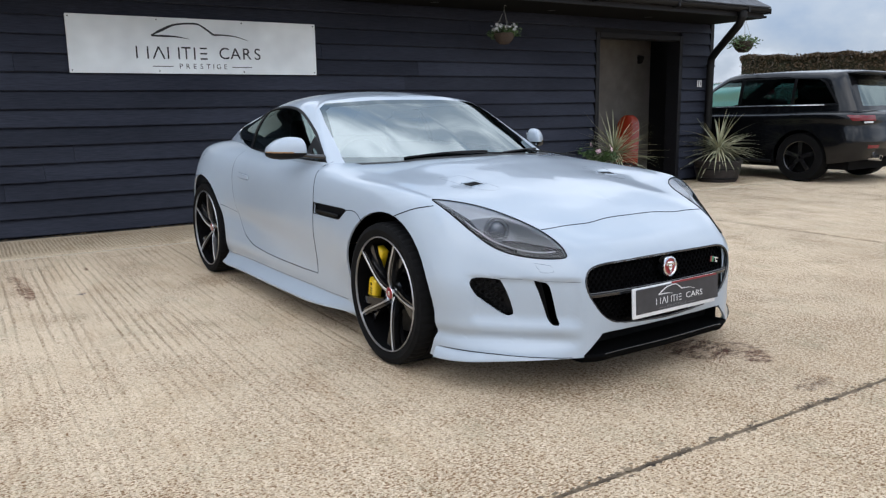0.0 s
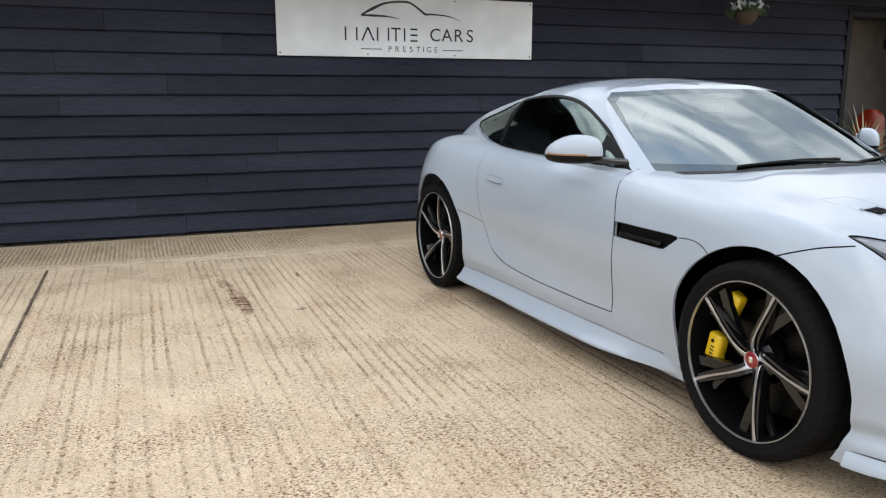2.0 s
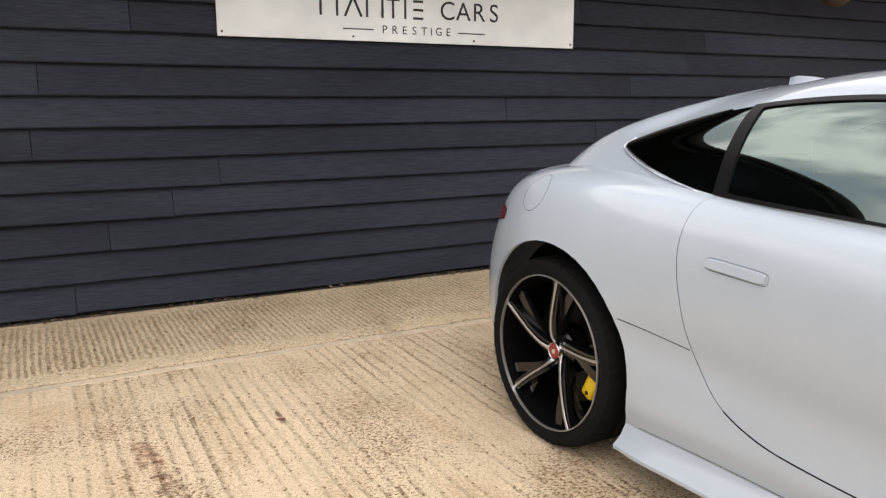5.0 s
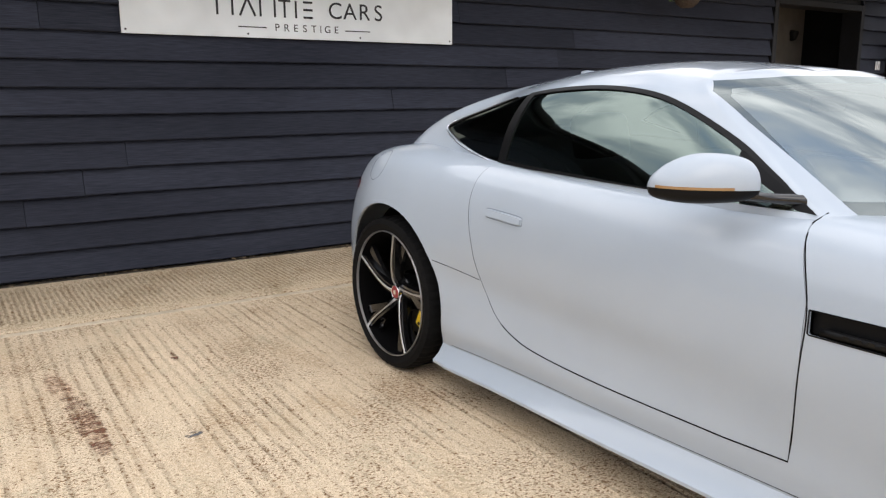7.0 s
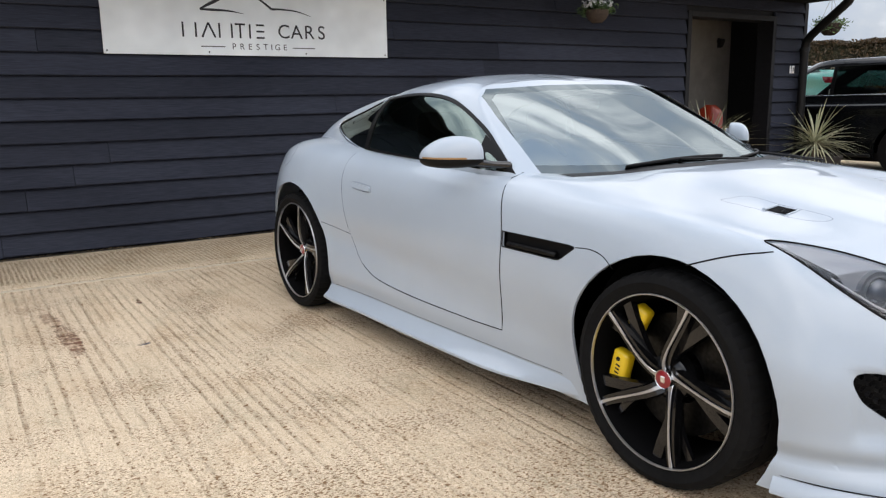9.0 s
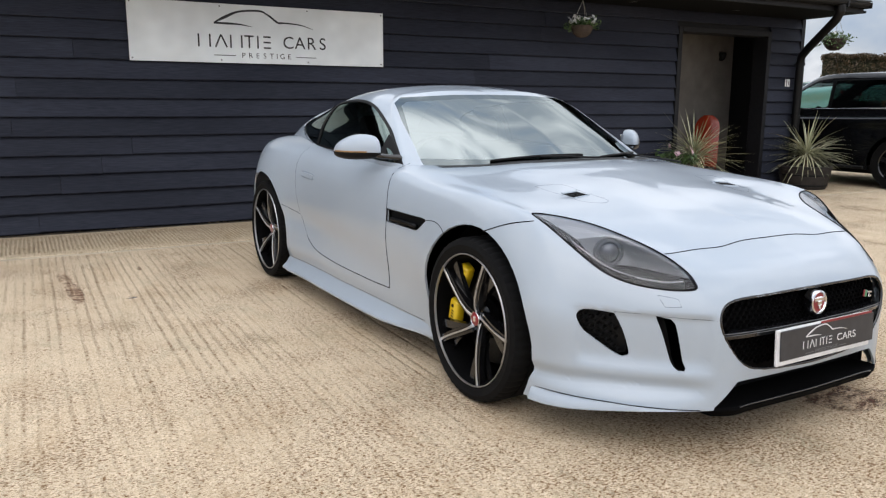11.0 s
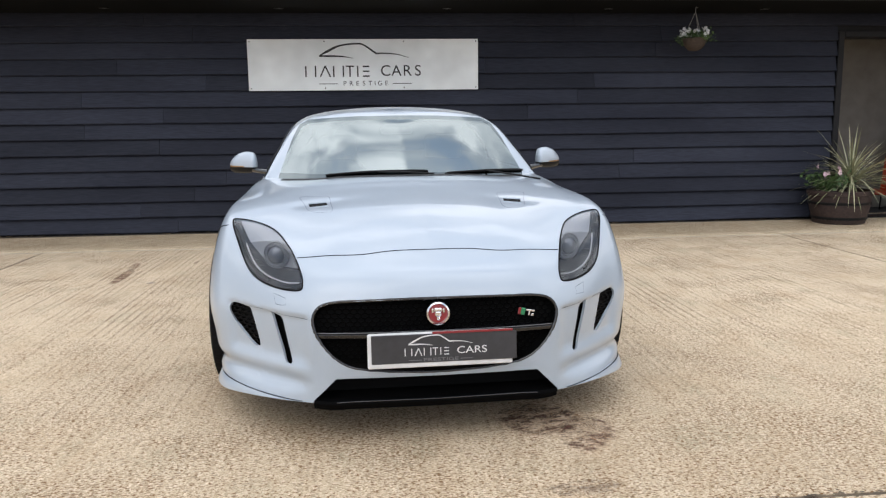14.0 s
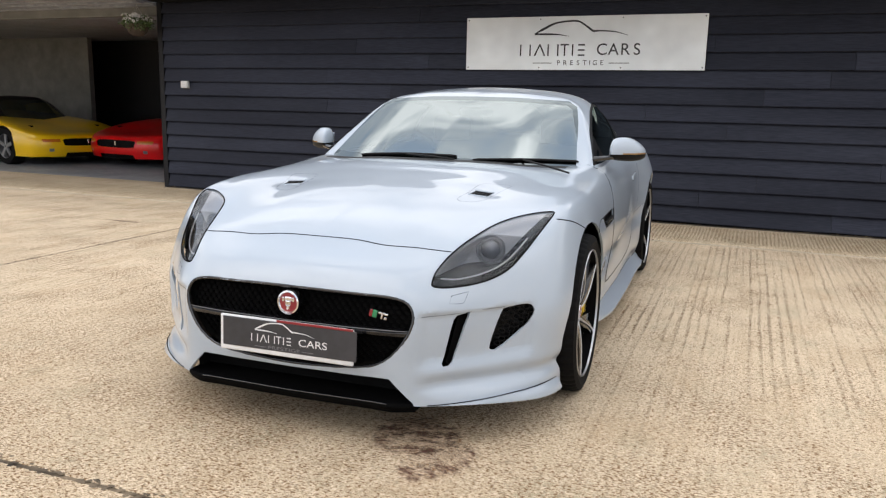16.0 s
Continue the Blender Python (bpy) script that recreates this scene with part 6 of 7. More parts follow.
# joints between panels
FRONT_EDGE = [(-.507, .666), (-.39, .674), (-.27, .676), (-.15, .685), (0, .6865), (.15, .685), (.27, .676), (.39, .674), (.507, .666)]
seam("bonnet_joint", [from_front(x, z) for x, z in smooth_line(FRONT_EDGE, 50)], .0019, None, .0004)
for sgn in (1, -1):
    seam("bonnet_joint", [from_side(sgn, y, z) for y, z in smooth_line([(-.245, .757), (-.17, .742), (-.10, .720), (-.03, .694)], 16)], .0026)
    seam("wing_joint", [from_side(sgn, y, z) for y, z in smooth_line([(.405, .680), (.34, .684), (.28, .672), (.232, .640)], 14)], .0018)
    seam("quarter_joint", [from_side(sgn, y, z) for y, z in smooth_line([(2.30, .535), (2.15, .515), (2.045, .502)], 10)], .0016)
    seam("pillar_joint", [from_side(sgn, y, z, (body_tree, cabin_tree)) for y, z in ((.857, .866), (.850, .886))], .002)
    # dark gap round the door, black vent in the wing
    dl = smooth_line(DOOR[:4], 20) + DOOR[4:-2]
    for run, thick in (([p for p in dl if p[0] < 1.93 and p[1] < .87], .0022), ([p for p in dl if p[0] > 1.92 and .33 < p[1] < .905], .0007)):
        seam("door_gap", [from_side(sgn, y, z) for y, z in run], thick, None, -.0002)
    ring = [(y, z) for y, z in VENT]
    vm = bmesh.new()
    vs = []
    for y, z in keep_convex(VENT):
        h = from_side(sgn, y, z)
        vs.append(vm.verts.new(h[0] - Vector((sgn * .022, 0, 0))))
    vm.faces.new(vs)
    vent = part("wing_vent", vm, TRIM_BLACK, coupe, "gloss black side vent")
    part("vent_rim", tube([from_side(sgn, y, z)[0] for y, z in VENT + VENT[:1]], .002, 6), TRIM_BLACK, vent, "", True)
    pts = [from_side(sgn, y, .640)[0] - Vector((sgn * .006, 0, 0)) for y in [.50 + .26 * i / 10 for i in range(11)]]
    part("vent_blade", tube(pts, .010, 6), TRIM_BLACK, vent, "", True)
    for i in range(6):
        p = from_side(sgn, .56 + .028 * i, .642)[0]
        part("vent_mark", box(p.x - .004, p.x + .003, p.y - .007, p.y + .007, p.z - .004, p.z + .004), STEEL, vent)
    # side skirt blade
    sk = bmesh.new()
    rows = []
    for i in range(41):
        t = i / 40
        y = .380 + 1.90 * t
        k = ease(0, .30, t) * (1 - .15 * ease(.93, 1, t))
        xb = from_side(sgn, min(y, 2.2), .205)[0].x * sgn
        sec = [(xb - .010, .212), (xb + .003, .192), (xb + .004 + .018 * k, .168 - .004 * k), (xb + .004 + .052 * k, .152 - .014 * k), (xb + .003 + .052 * k, .143 - .016 * k), (xb - .03, .114), (xb - .08, .125)]
        tuck = .016 * (1 - ease(0, .07, t))
        rows.append([sk.verts.new((sgn * (x - tuck), y, z)) for x, z in sec])
    for a, b in zip(rows, rows[1:]):
        for j in range(7):
            sk.faces.new((a[j], b[j], b[(j + 1) % 7], a[(j + 1) % 7]))
    sk.faces.new(rows[0])
    sk.faces.new(rows[-1][::-1])
    bmesh.ops.recalc_face_normals(sk, faces=sk.faces)
    part("side_skirt", sk, PAINT, coupe, "pearl white side skirt blade", True, 45)
    seam("skirt_joint", [from_side(sgn, .50 + 1.72 * i / 40, .2065) for i in range(41)], .0009, None, .0002)
    # bonnet scoop
    tray = [(.532, .118), (.47, .126), (.402, .108), (.388, -.02), (.380, -.155), (.43, -.168), (.482, -.120), (.505, 0)]
    tr = outline([(sgn * a, b) for a, b in tray], 4)
    seam("vent_recess_edge", [from_top(a, b) for a, b in tr + tr[:1]], .0009)

    def slot(u, w):
        """A point of the slot: u across it, w from its front to its rear."""
        return from_top(sgn * (.443 + .039 * u + .005 * w), -.034 + .031 * w - .004 * u)[0]

    sc = bmesh.new()
    gr = [[sc.verts.new(slot(u, w) + Vector((0, 0, .0014))) for u in (-1, -.5, 0, .5, 1)] for w in (-1, 0, 1)]
    for a, b in zip(gr, gr[1:]):
        for j in range(4):
            sc.faces.new((a[j], a[j + 1], b[j + 1], b[j]))
    scoop = part("bonnet_vent", sc, DEEP_BLACK, coupe, "black slotted bonnet vent")
    for u in (-.6, -.2, .2, .6):
        p = slot(u, 0)
        part("vent_fin", box(p.x - .002, p.x + .002, p.y - .026, p.y + .026, p.z - .002, p.z + .003), SATIN_BLACK, scoop)
    for nm, w, rad in (("vent_lip", 1.12, .006), ("vent_chin", -1.10, .003)):
        part(nm, tube([slot(1.05 * (u / 6 - 1), w) + Vector((0, 0, .001)) for u in range(13)], rad, 8), PAINT, scoop, "", True)
    # tail lamp
    tl = bmesh.new()
    rows = []
    for i in range(9):
        y = 2.995 + .17 * i / 8
        rows.append([tl.verts.new(h[0] + h[1] * .003) for z in (.715 + .03 * (1 - i / 8), .745, .775, .80 - .02 * (1 - i / 8)) for h in [from_side(sgn, y, z)]])
    for a, b in zip(rows, rows[1:]):
        for j in range(3):
            tl.faces.new((a[j], b[j], b[j + 1], a[j + 1]))
    part("tail_lamp", tl, TAIL_RED, coupe, "slim red tail lamp", True)
# fuel flap on one side only
seam("fuel_flap_gap", [from_side(-1, 2.80 + .070 * math.cos(a), .862 + .060 * math.sin(a)) for a in [2 * math.pi * i / 28 for i in range(29)]], .0012)

# door handles
for sgn, door_ob in DOORS:
    hm = bmesh.new()
    rows = []
    for i in range(9):
        y = 1.822 + .186 * i / 8
        w = .0145 * (1 - (.25 if i in (0, 8) else 0))
        rows.append([hm.verts.new((lambda h: h[0] + h[1] * d)(from_side(sgn, y, .749 + .06 * (y - 1.915) + w * k))) for k, d in ((-1, -.002), (-.8, .008), (.8, .007), (1, -.002))])
    for a, b in zip(rows, rows[1:]):
        for j in range(3):
            hm.faces.new((a[j], b[j], b[j + 1], a[j + 1]))
    hm.faces.new(rows[0])
    hm.faces.new(rows[-1][::-1])
    bmesh.ops.recalc_face_normals(hm, faces=hm.faces)
    part("door_handle", hm, PAINT, door_ob, "flush pop-out door handle", True, 40)
    ov = [(1.915 + .098 * math.copysign(abs(math.cos(a)) ** .25, math.cos(a)), .749 + .00588 * math.copysign(abs(math.cos(a)) ** .25, math.cos(a)) + .0170 * math.copysign(abs(math.sin(a)) ** .4, math.sin(a))) for a in [2 * math.pi * i / 48 for i in range(49)]]
    pts = [from_side(sgn, y, z) for y, z in ov]
    part("handle_gap", tube([h[0] for h in pts], .0006, 6), DEEP_BLACK, door_ob, "", True)

# ---- mirrors ----
for sgn in (1, -1):
    bm = bmesh.new()
    bmesh.ops.create_uvsphere(bm, u_segments=40, v_segments=24, radius=1)
    for v in bm.verts:
        x, y, z = v.co
        if x < -.5:
            x = -.5 + (x + .5) * .35
        x, z = math.copysign(abs(x) ** .86, x), math.copysign(abs(z) ** .9, z)
        y = math.copysign(abs(y) ** .8, y)
        if y > .35:
            y = .35 + (y - .35) * .25
        if z < 0:
            z = -abs(z) ** .75
        dome = 1 - .30 * max(x, 0) ** 1.5 - .10 * max(-x, 0) ** 2
        zz = .941 + (.080 * dome * z if z > 0 else .044 * z) - .006 * x
        v.co = (sgn * (.893 + .101 * x), 1.086 + .085 * y + .075 * x, zz)
    low = split_off(bm, clip(bm, list(bm.faces), (0, 2), [(-2, -1), (2, -1), (2, .9345), (-2, .9345)]))
    strip = split_off(bm, clip(bm, [f for f in bm.faces if abs(f.calc_center_median().x) > .888 and f.calc_center_median().y < 1.085 + .075 * (abs(f.calc_center_median().x) - .888) / .1], (0, 2), [(-2, -1), (2, -1), (2, .9415), (-2, .9415)]))
    cap = part("door_mirror", bm, PAINT, coupe, "pearl white mirror cap", True)
    part("mirror_base", low, TRIM_BLACK, cap, "gloss black lower shell", True)
    part("indicator_strip", strip, AMBER, cap, "amber indicator strip", True)
    arm = bmesh.new()
    rows = []
    for x, y, z, w, h in ((.755, .925, .908, .030, .016), (.80, .965, .914, .028, .012), (.85, 1.02, .920, .035, .012), (.90, 1.07, .922, .04, .010)):
        rows.append([arm.verts.new((sgn * x, y + a * w, z + b * h)) for a, b in ((-1, -.4), (-.6, -1), (.6, -1), (1, -.4), (1, .4), (.6, 1), (-.6, 1), (-1, .4))])
    for a, b in zip(rows, rows[1:]):
        for j in range(8):
            arm.faces.new((a[j], b[j], b[(j + 1) % 8], a[(j + 1) % 8]))
    arm.faces.new(rows[0])
    arm.faces.new(rows[-1][::-1])
    bmesh.ops.recalc_face_normals(arm, faces=arm.faces)
    part("mirror_arm", arm, GLOSS_BLACK, cap, "gloss black mirror arm", True, 50)
    part("mirror_glass", box(sgn * .888 - .045, sgn * .888 + .055, 1.104, 1.110, .935, .99, .002), CHROME, cap)
    sail = bmesh.new()
    vs = [sail.verts.new((lambda h: h[0] + Vector((sgn * .006, 0, 0)))(from_side(sgn, y, z, (cabin_tree,)))) for y, z in ((.862, .882), (1.11, .896), (1.11, 1.018), (.99, .962))]
    sail.faces.new(vs)
    thicken(part("mirror_sail", sail, TRIM_BLACK, coupe, "black triangular mirror mount"), .006, 0)

# ---- wipers, fin ----
for x0, x1, z0, z1 in ((-.42, .12, .897, .912), (.21, .69, .898, .895)):
    n = 22
    pts = [from_front(x0 + (x1 - x0) * i / n, z0 + (z1 - z0) * i / n + .008 * math.sin(math.pi * i / n), (cabin_tree,)) for i in range(n + 1)]
    wiper = part("wiper", tube([h[0] + h[1] * .009 for h in pts if h], .0058, 6, taper=[.4] + [1] * (n - 1) + [.4]), SATIN_BLACK, coupe, "black windscreen wiper", True)
    part("wiper_rubber", tube([h[0] + h[1] * .004 for h in pts if h], .004, 6), RUBBER, wiper)
    a = pts[n // 2][0] + Vector((0, -.012, .006))
    piv = from_top(x1 + .02, .49)[0] + Vector((0, 0, .012))
    part("wiper_arm", tube([piv, piv.lerp(a, .5) + Vector((0, 0, .002)), a], .0050, 6), SATIN_BLACK, wiper, "", True)
cw = bmesh.new()
rows = []
for i in range(41):
    x = -.66 + 1.32 * i / 40
    yb = .475 + .19 * (abs(x) / .66) ** 2
    rows.append([cw.verts.new(from_top(x, yb + d, (body_tree,))[0] + Vector((0, 0, e))) for d, e in ((-.005, -.002), (.005, .001), (.03, .003), (.075, .003))])
for a, b in zip(rows, rows[1:]):
    for j in range(3):
        cw.faces.new((a[j], b[j], b[j + 1], a[j + 1]))
part("cowl", cw, SATIN_BLACK, coupe, "black scuttle panel below the windscreen", True)
fin = bmesh.new()
rows = []
for y, h, w in ((2.28, .004, .012), (2.34, .022, .016), (2.40, .034, .015), (2.435, .034, .010), (2.44, .004, .010)):
    b = from_top(0, y, (cabin_tree,))[0].z
    rows.append([fin.verts.new(v) for v in ((-w, y, b - .004), (-w * .35, y, b + h), (w * .35, y, b + h), (w, y, b - .004))])
for a, b in zip(rows, rows[1:]):
    for j in range(3):
        fin.faces.new((a[j], b[j], b[j + 1], a[j + 1]))
fin.faces.new(rows[-1])
bmesh.ops.recalc_face_normals(fin, faces=fin.faces)
part("antenna_fin", fin, PAINT, coupe, "small roof antenna fin", True, 50)

# ---- cabin ----
for sgn in (1, -1):
    b = box(-.24, .24, 1.33, 1.85, .34, .50, .06, seg=3)
    seat = part("seat", b, LEATHER, coupe, "black leather sports seat", True)
    seat.matrix_basis = pose(sgn * .37, 0, 0)
    b = box(-.23, .23, -.07, .07, 0, .50, .06, seg=3)
    bk = part("seat_back", b, LEATHER, seat, "", True)
    bk.matrix_basis = pose(0, 1.80, .44, -16)
    b = box(-.13, .13, -.05, .05, 0, .19, .045, seg=3)
    part("headrest", b, LEATHER, seat, "", True).matrix_basis = pose(0, 1.93, .91, -12)
b = box(-.70, .70, .60, 1.06, .60, .875, .07, seg=3)
part("dashboard", b, LEATHER, coupe, "black leather dashboard", True)
ring = [(-.37 + .18 * math.cos(a), 1.17 + .05 * math.sin(a), .83 + .17 * math.sin(a)) for a in [2 * math.pi * i / 32 for i in range(33)]]
sw = part("steering_wheel", tube(ring, .015, 8), LEATHER, coupe, "black leather steering wheel", True)
part("steering_boss", box(-.44, -.30, 1.13, 1.19, .79, .87, .03, seg=2), LEATHER, sw, "", True)
part("tunnel", box(-.12, .12, .9, 2.0, .3, .58, .04, seg=2), LEATHER, coupe, "", True)
part("rear_bulkhead", box(-.64, .64, 2.05, 2.10, .3, .90), LEATHER, coupe)
part("parcel_shelf", box(-.60, .60, 2.10, 3.1, .86, .885), LEATHER, coupe)
part("inner_mirror", box(-.10, .10, 1.27, 1.30, 1.105, 1.155, .02, seg=2), SATIN_BLACK, coupe, "", True)
for sgn in (1, -1):
    part("door_card", box(sgn * .73 - .02, sgn * .73 + .02, .85, 2.08, .3, .86, .015), LEATHER, coupe)


# ---- cars in the open bay and at the barn end ----
def far_wheel(root, sgn, x, y, r, width, rim_mat):
    w = new("wheel")
    w.parent = root
    w.matrix_basis = pose(sgn * x, y, r)
    h = width / 2
    part("tyre", lathe([(r * .66, -h), (r * .95, -h), (r, -h * .7), (r, h * .7), (r * .95, h), (r * .66, h * .95)], "X", 40), RUBBER, w, "", True, 40)
    bm = lathe([(r * .67, sgn * h * .95), (r * .63, sgn * h * .9), (r * .62, -sgn * h)], "X", 36)
    for k in range(5):
        a = 2 * math.pi * k / 5
        b = box(-.012, .012, -r * .09, r * .09, r * .05, r * .66)
        bmesh.ops.rotate(b, verts=b.verts, cent=(0, 0, 0), matrix=Matrix.Rotation(a, 3, "X"))
        bmesh.ops.translate(b, verts=b.verts, vec=(sgn * h * .75, 0, 0))
        me = bpy.data.meshes.new("s")
        b.to_mesh(me)
        b.free()
        bm.from_mesh(me)
        bpy.data.meshes.remove(me)
    part("rim", bm, rim_mat, w, "", False)
    part("hub_back", lathe([(.0005, 0), (r * .62, 0)], "X", 24), DEEP_BLACK, w)


def panel_cut(bm, sgn, test, axes, poly):
    pl = [(sgn * p[0], p[1]) for p in poly] if axes[0] == 0 and sgn else poly
    fs = [f for f in bm.faces if test(f.calc_center_median()) and (sgn == 0 or f.calc_center_median().x * sgn > 0)]
    return split_off(bm, clip(bm, fs, axes, keep_convex(pl)))


def sports_car(m, paint, label):
    """A low mid-engined coupe; the nose is at the origin and looks along -y."""
    root = thing("sports_car", m, label, "car", "low sports cars in the open bay")
    sill = [(0, -.02, .16), (.5, .02, .16), (.84, .22, .16), (.92, .75, .16), (.92, 1.6, .16), (.93, 2.6, .16), (.95, 3.3, .2), (.8, 4.1, .25), (0, 4.25, .25)]
    low = [(0, -.07, .30), (.5, -.03, .30), (.87, .20, .32), (.95, .78, .36), (.92, 1.6, .36), (.94, 2.6, .38), (.97, 3.3, .40), (.85, 4.1, .40), (0, 4.28, .4)]
    mid = [(0, -.05, .45), (.5, -.01, .45), (.85, .22, .47), (.93, .8, .55), (.91, 1.6, .58), (.93, 2.6, .62), (.95, 3.3, .66), (.84, 4.1, .66), (0, 4.27, .66)]
    top = [(0, .06, .535), (.45, .09, .535), (.76, .34, .58), (.82, .85, .70), (.80, 1.6, .78), (.82, 2.4, .82), (.83, 3.3, .87), (.74, 4.0, .87), (0, 4.15, .87)]
    cen = [(0, .45, .585), (0, .5, .595), (0, .7, .63), (0, 1.0, .69), (0, 1.6, .80), (0, 2.4, .86), (0, 3.2, .90), (0, 3.7, .90), (0, 3.8, .9)]
    bm = loft([sill, low, mid, top, cen], 80, 32)
    face_out(bm)
    for sgn in (1, -1):
        for cy in (.93, 3.38):
            panel_cut(bm, sgn, lambda q: abs(q.x) > .6, (1, 2), circle(cy, .31, .345, 32)).free()
            far_wheel(root, sgn, .80, cy, .31, .22, LAMP_SILVER)
            part("arch_liner", box(sgn * .62 - .02, sgn * .62 + .02, cy - .36, cy + .36, .12, .66), DEEP_BLACK, root)
        a = panel_cut(bm, sgn, lambda q: q.y < .6, (0, 2), [(.50, .455), (.50, .405), (.74, .405), (.76, .44), (.74, .455)])
        part("indicator", a, ORANGE, root, "amber front indicator")
        a = panel_cut(bm, sgn, lambda q: q.y < .6, (0, 2), [(.60, .30), (.60, .25), (.67, .25), (.67, .30)])
        part("fog_lamp", a, LAMP_SILVER, root, "round fog lamp")
    a = panel_cut(bm, 0, lambda q: q.y < .5, (0, 2), outline([(.43, .455), (.44, .37), (.40, .345), (0, .335), (-.40, .345), (-.44, .37), (-.43, .455), (0, .46)], 3))
    for v in a.verts:
        v.co.y += .03
    part("grille", a, DEEP_BLACK, root, "black egg-crate grille")
    part("grille_emblem", box(-.012, .012, -.045, -.03, .37, .44, .004), CHROME, root)
    a = panel_cut(bm, 0, lambda q: q.y < .5, (0, 2), [(.40, .225), (.42, .10), (-.42, .10), (-.40, .225)])
    for v in a.verts:
        v.co.y += .08
    part("chin_intake", a, DEEP_BLACK, root)
    thicken(part("body", bm, paint, root, "glossy painted body", True), .012)
    base = [(0, 1.12, .68), (.55, 1.30, .70), (.76, 1.75, .76), (.74, 2.4, .80), (.62, 3.2, .84), (0, 3.5, .86)]
    edge = [(0, 1.92, 1.10), (.44, 1.97, 1.09), (.52, 2.12, 1.075), (.50, 2.45, 1.065), (.42, 2.8, .99), (0, 2.95, 1.02)]
    cr = [(0, 2.12, 1.145), (0, 2.15, 1.148), (0, 2.25, 1.155), (0, 2.45, 1.15), (0, 2.6, 1.12), (0, 2.65, 1.11)]
    cb = loft([base, edge, cr], 60, 20)
    face_out(cb)
    ws = panel_cut(cb, 0, lambda q: q.y < 2.05, (0, 2), [(-.62, .66), (.62, .66), (.44, 1.075), (-.44, 1.075)])
    part("windscreen", ws, DARK_GLASS, root, "dark windscreen", True)
    for sgn in (1, -1):
        sd = panel_cut(cb, sgn, lambda q: q.y > 1.3, (1, 2), [(1.65, .80), (2.9, .86), (2.75, .98), (2.45, 1.03), (2.1, 1.04)])
        part("side_window", sd, DARK_GLASS, root, "", True)
    thicken(part("roof", cb, SATIN_BLACK, root, "black roof and pillars", True), .012)
    part("floor_pan", box(-.6, .6, .1, 4.1, .14, .16), DEEP_BLACK, root)
    part("cabin_trim", box(-.6, .6, 1.4, 2.7, .3, .74), LEATHER, root)


FLAME = car_paint("red_paint", (0.85, 0.008, 0.010))
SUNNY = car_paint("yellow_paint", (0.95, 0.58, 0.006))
GRAPHITE = material("dark_grey_paint", (0.004, 0.0045, 0.0055), 0.2, 0, 0.45, 0.22)
TEAL = car_paint("teal_paint", (0.13, 0.38, 0.335))
sports_car(pose(-5.92, 10.10, .006, 0, 0, -6), FLAME, "low glossy red sports coupe parked in the open bay")
sports_car(pose(-6.70, 10.22, .006, 0, 0, 80), SUNNY, "low glossy yellow sports coupe parked in the open bay")


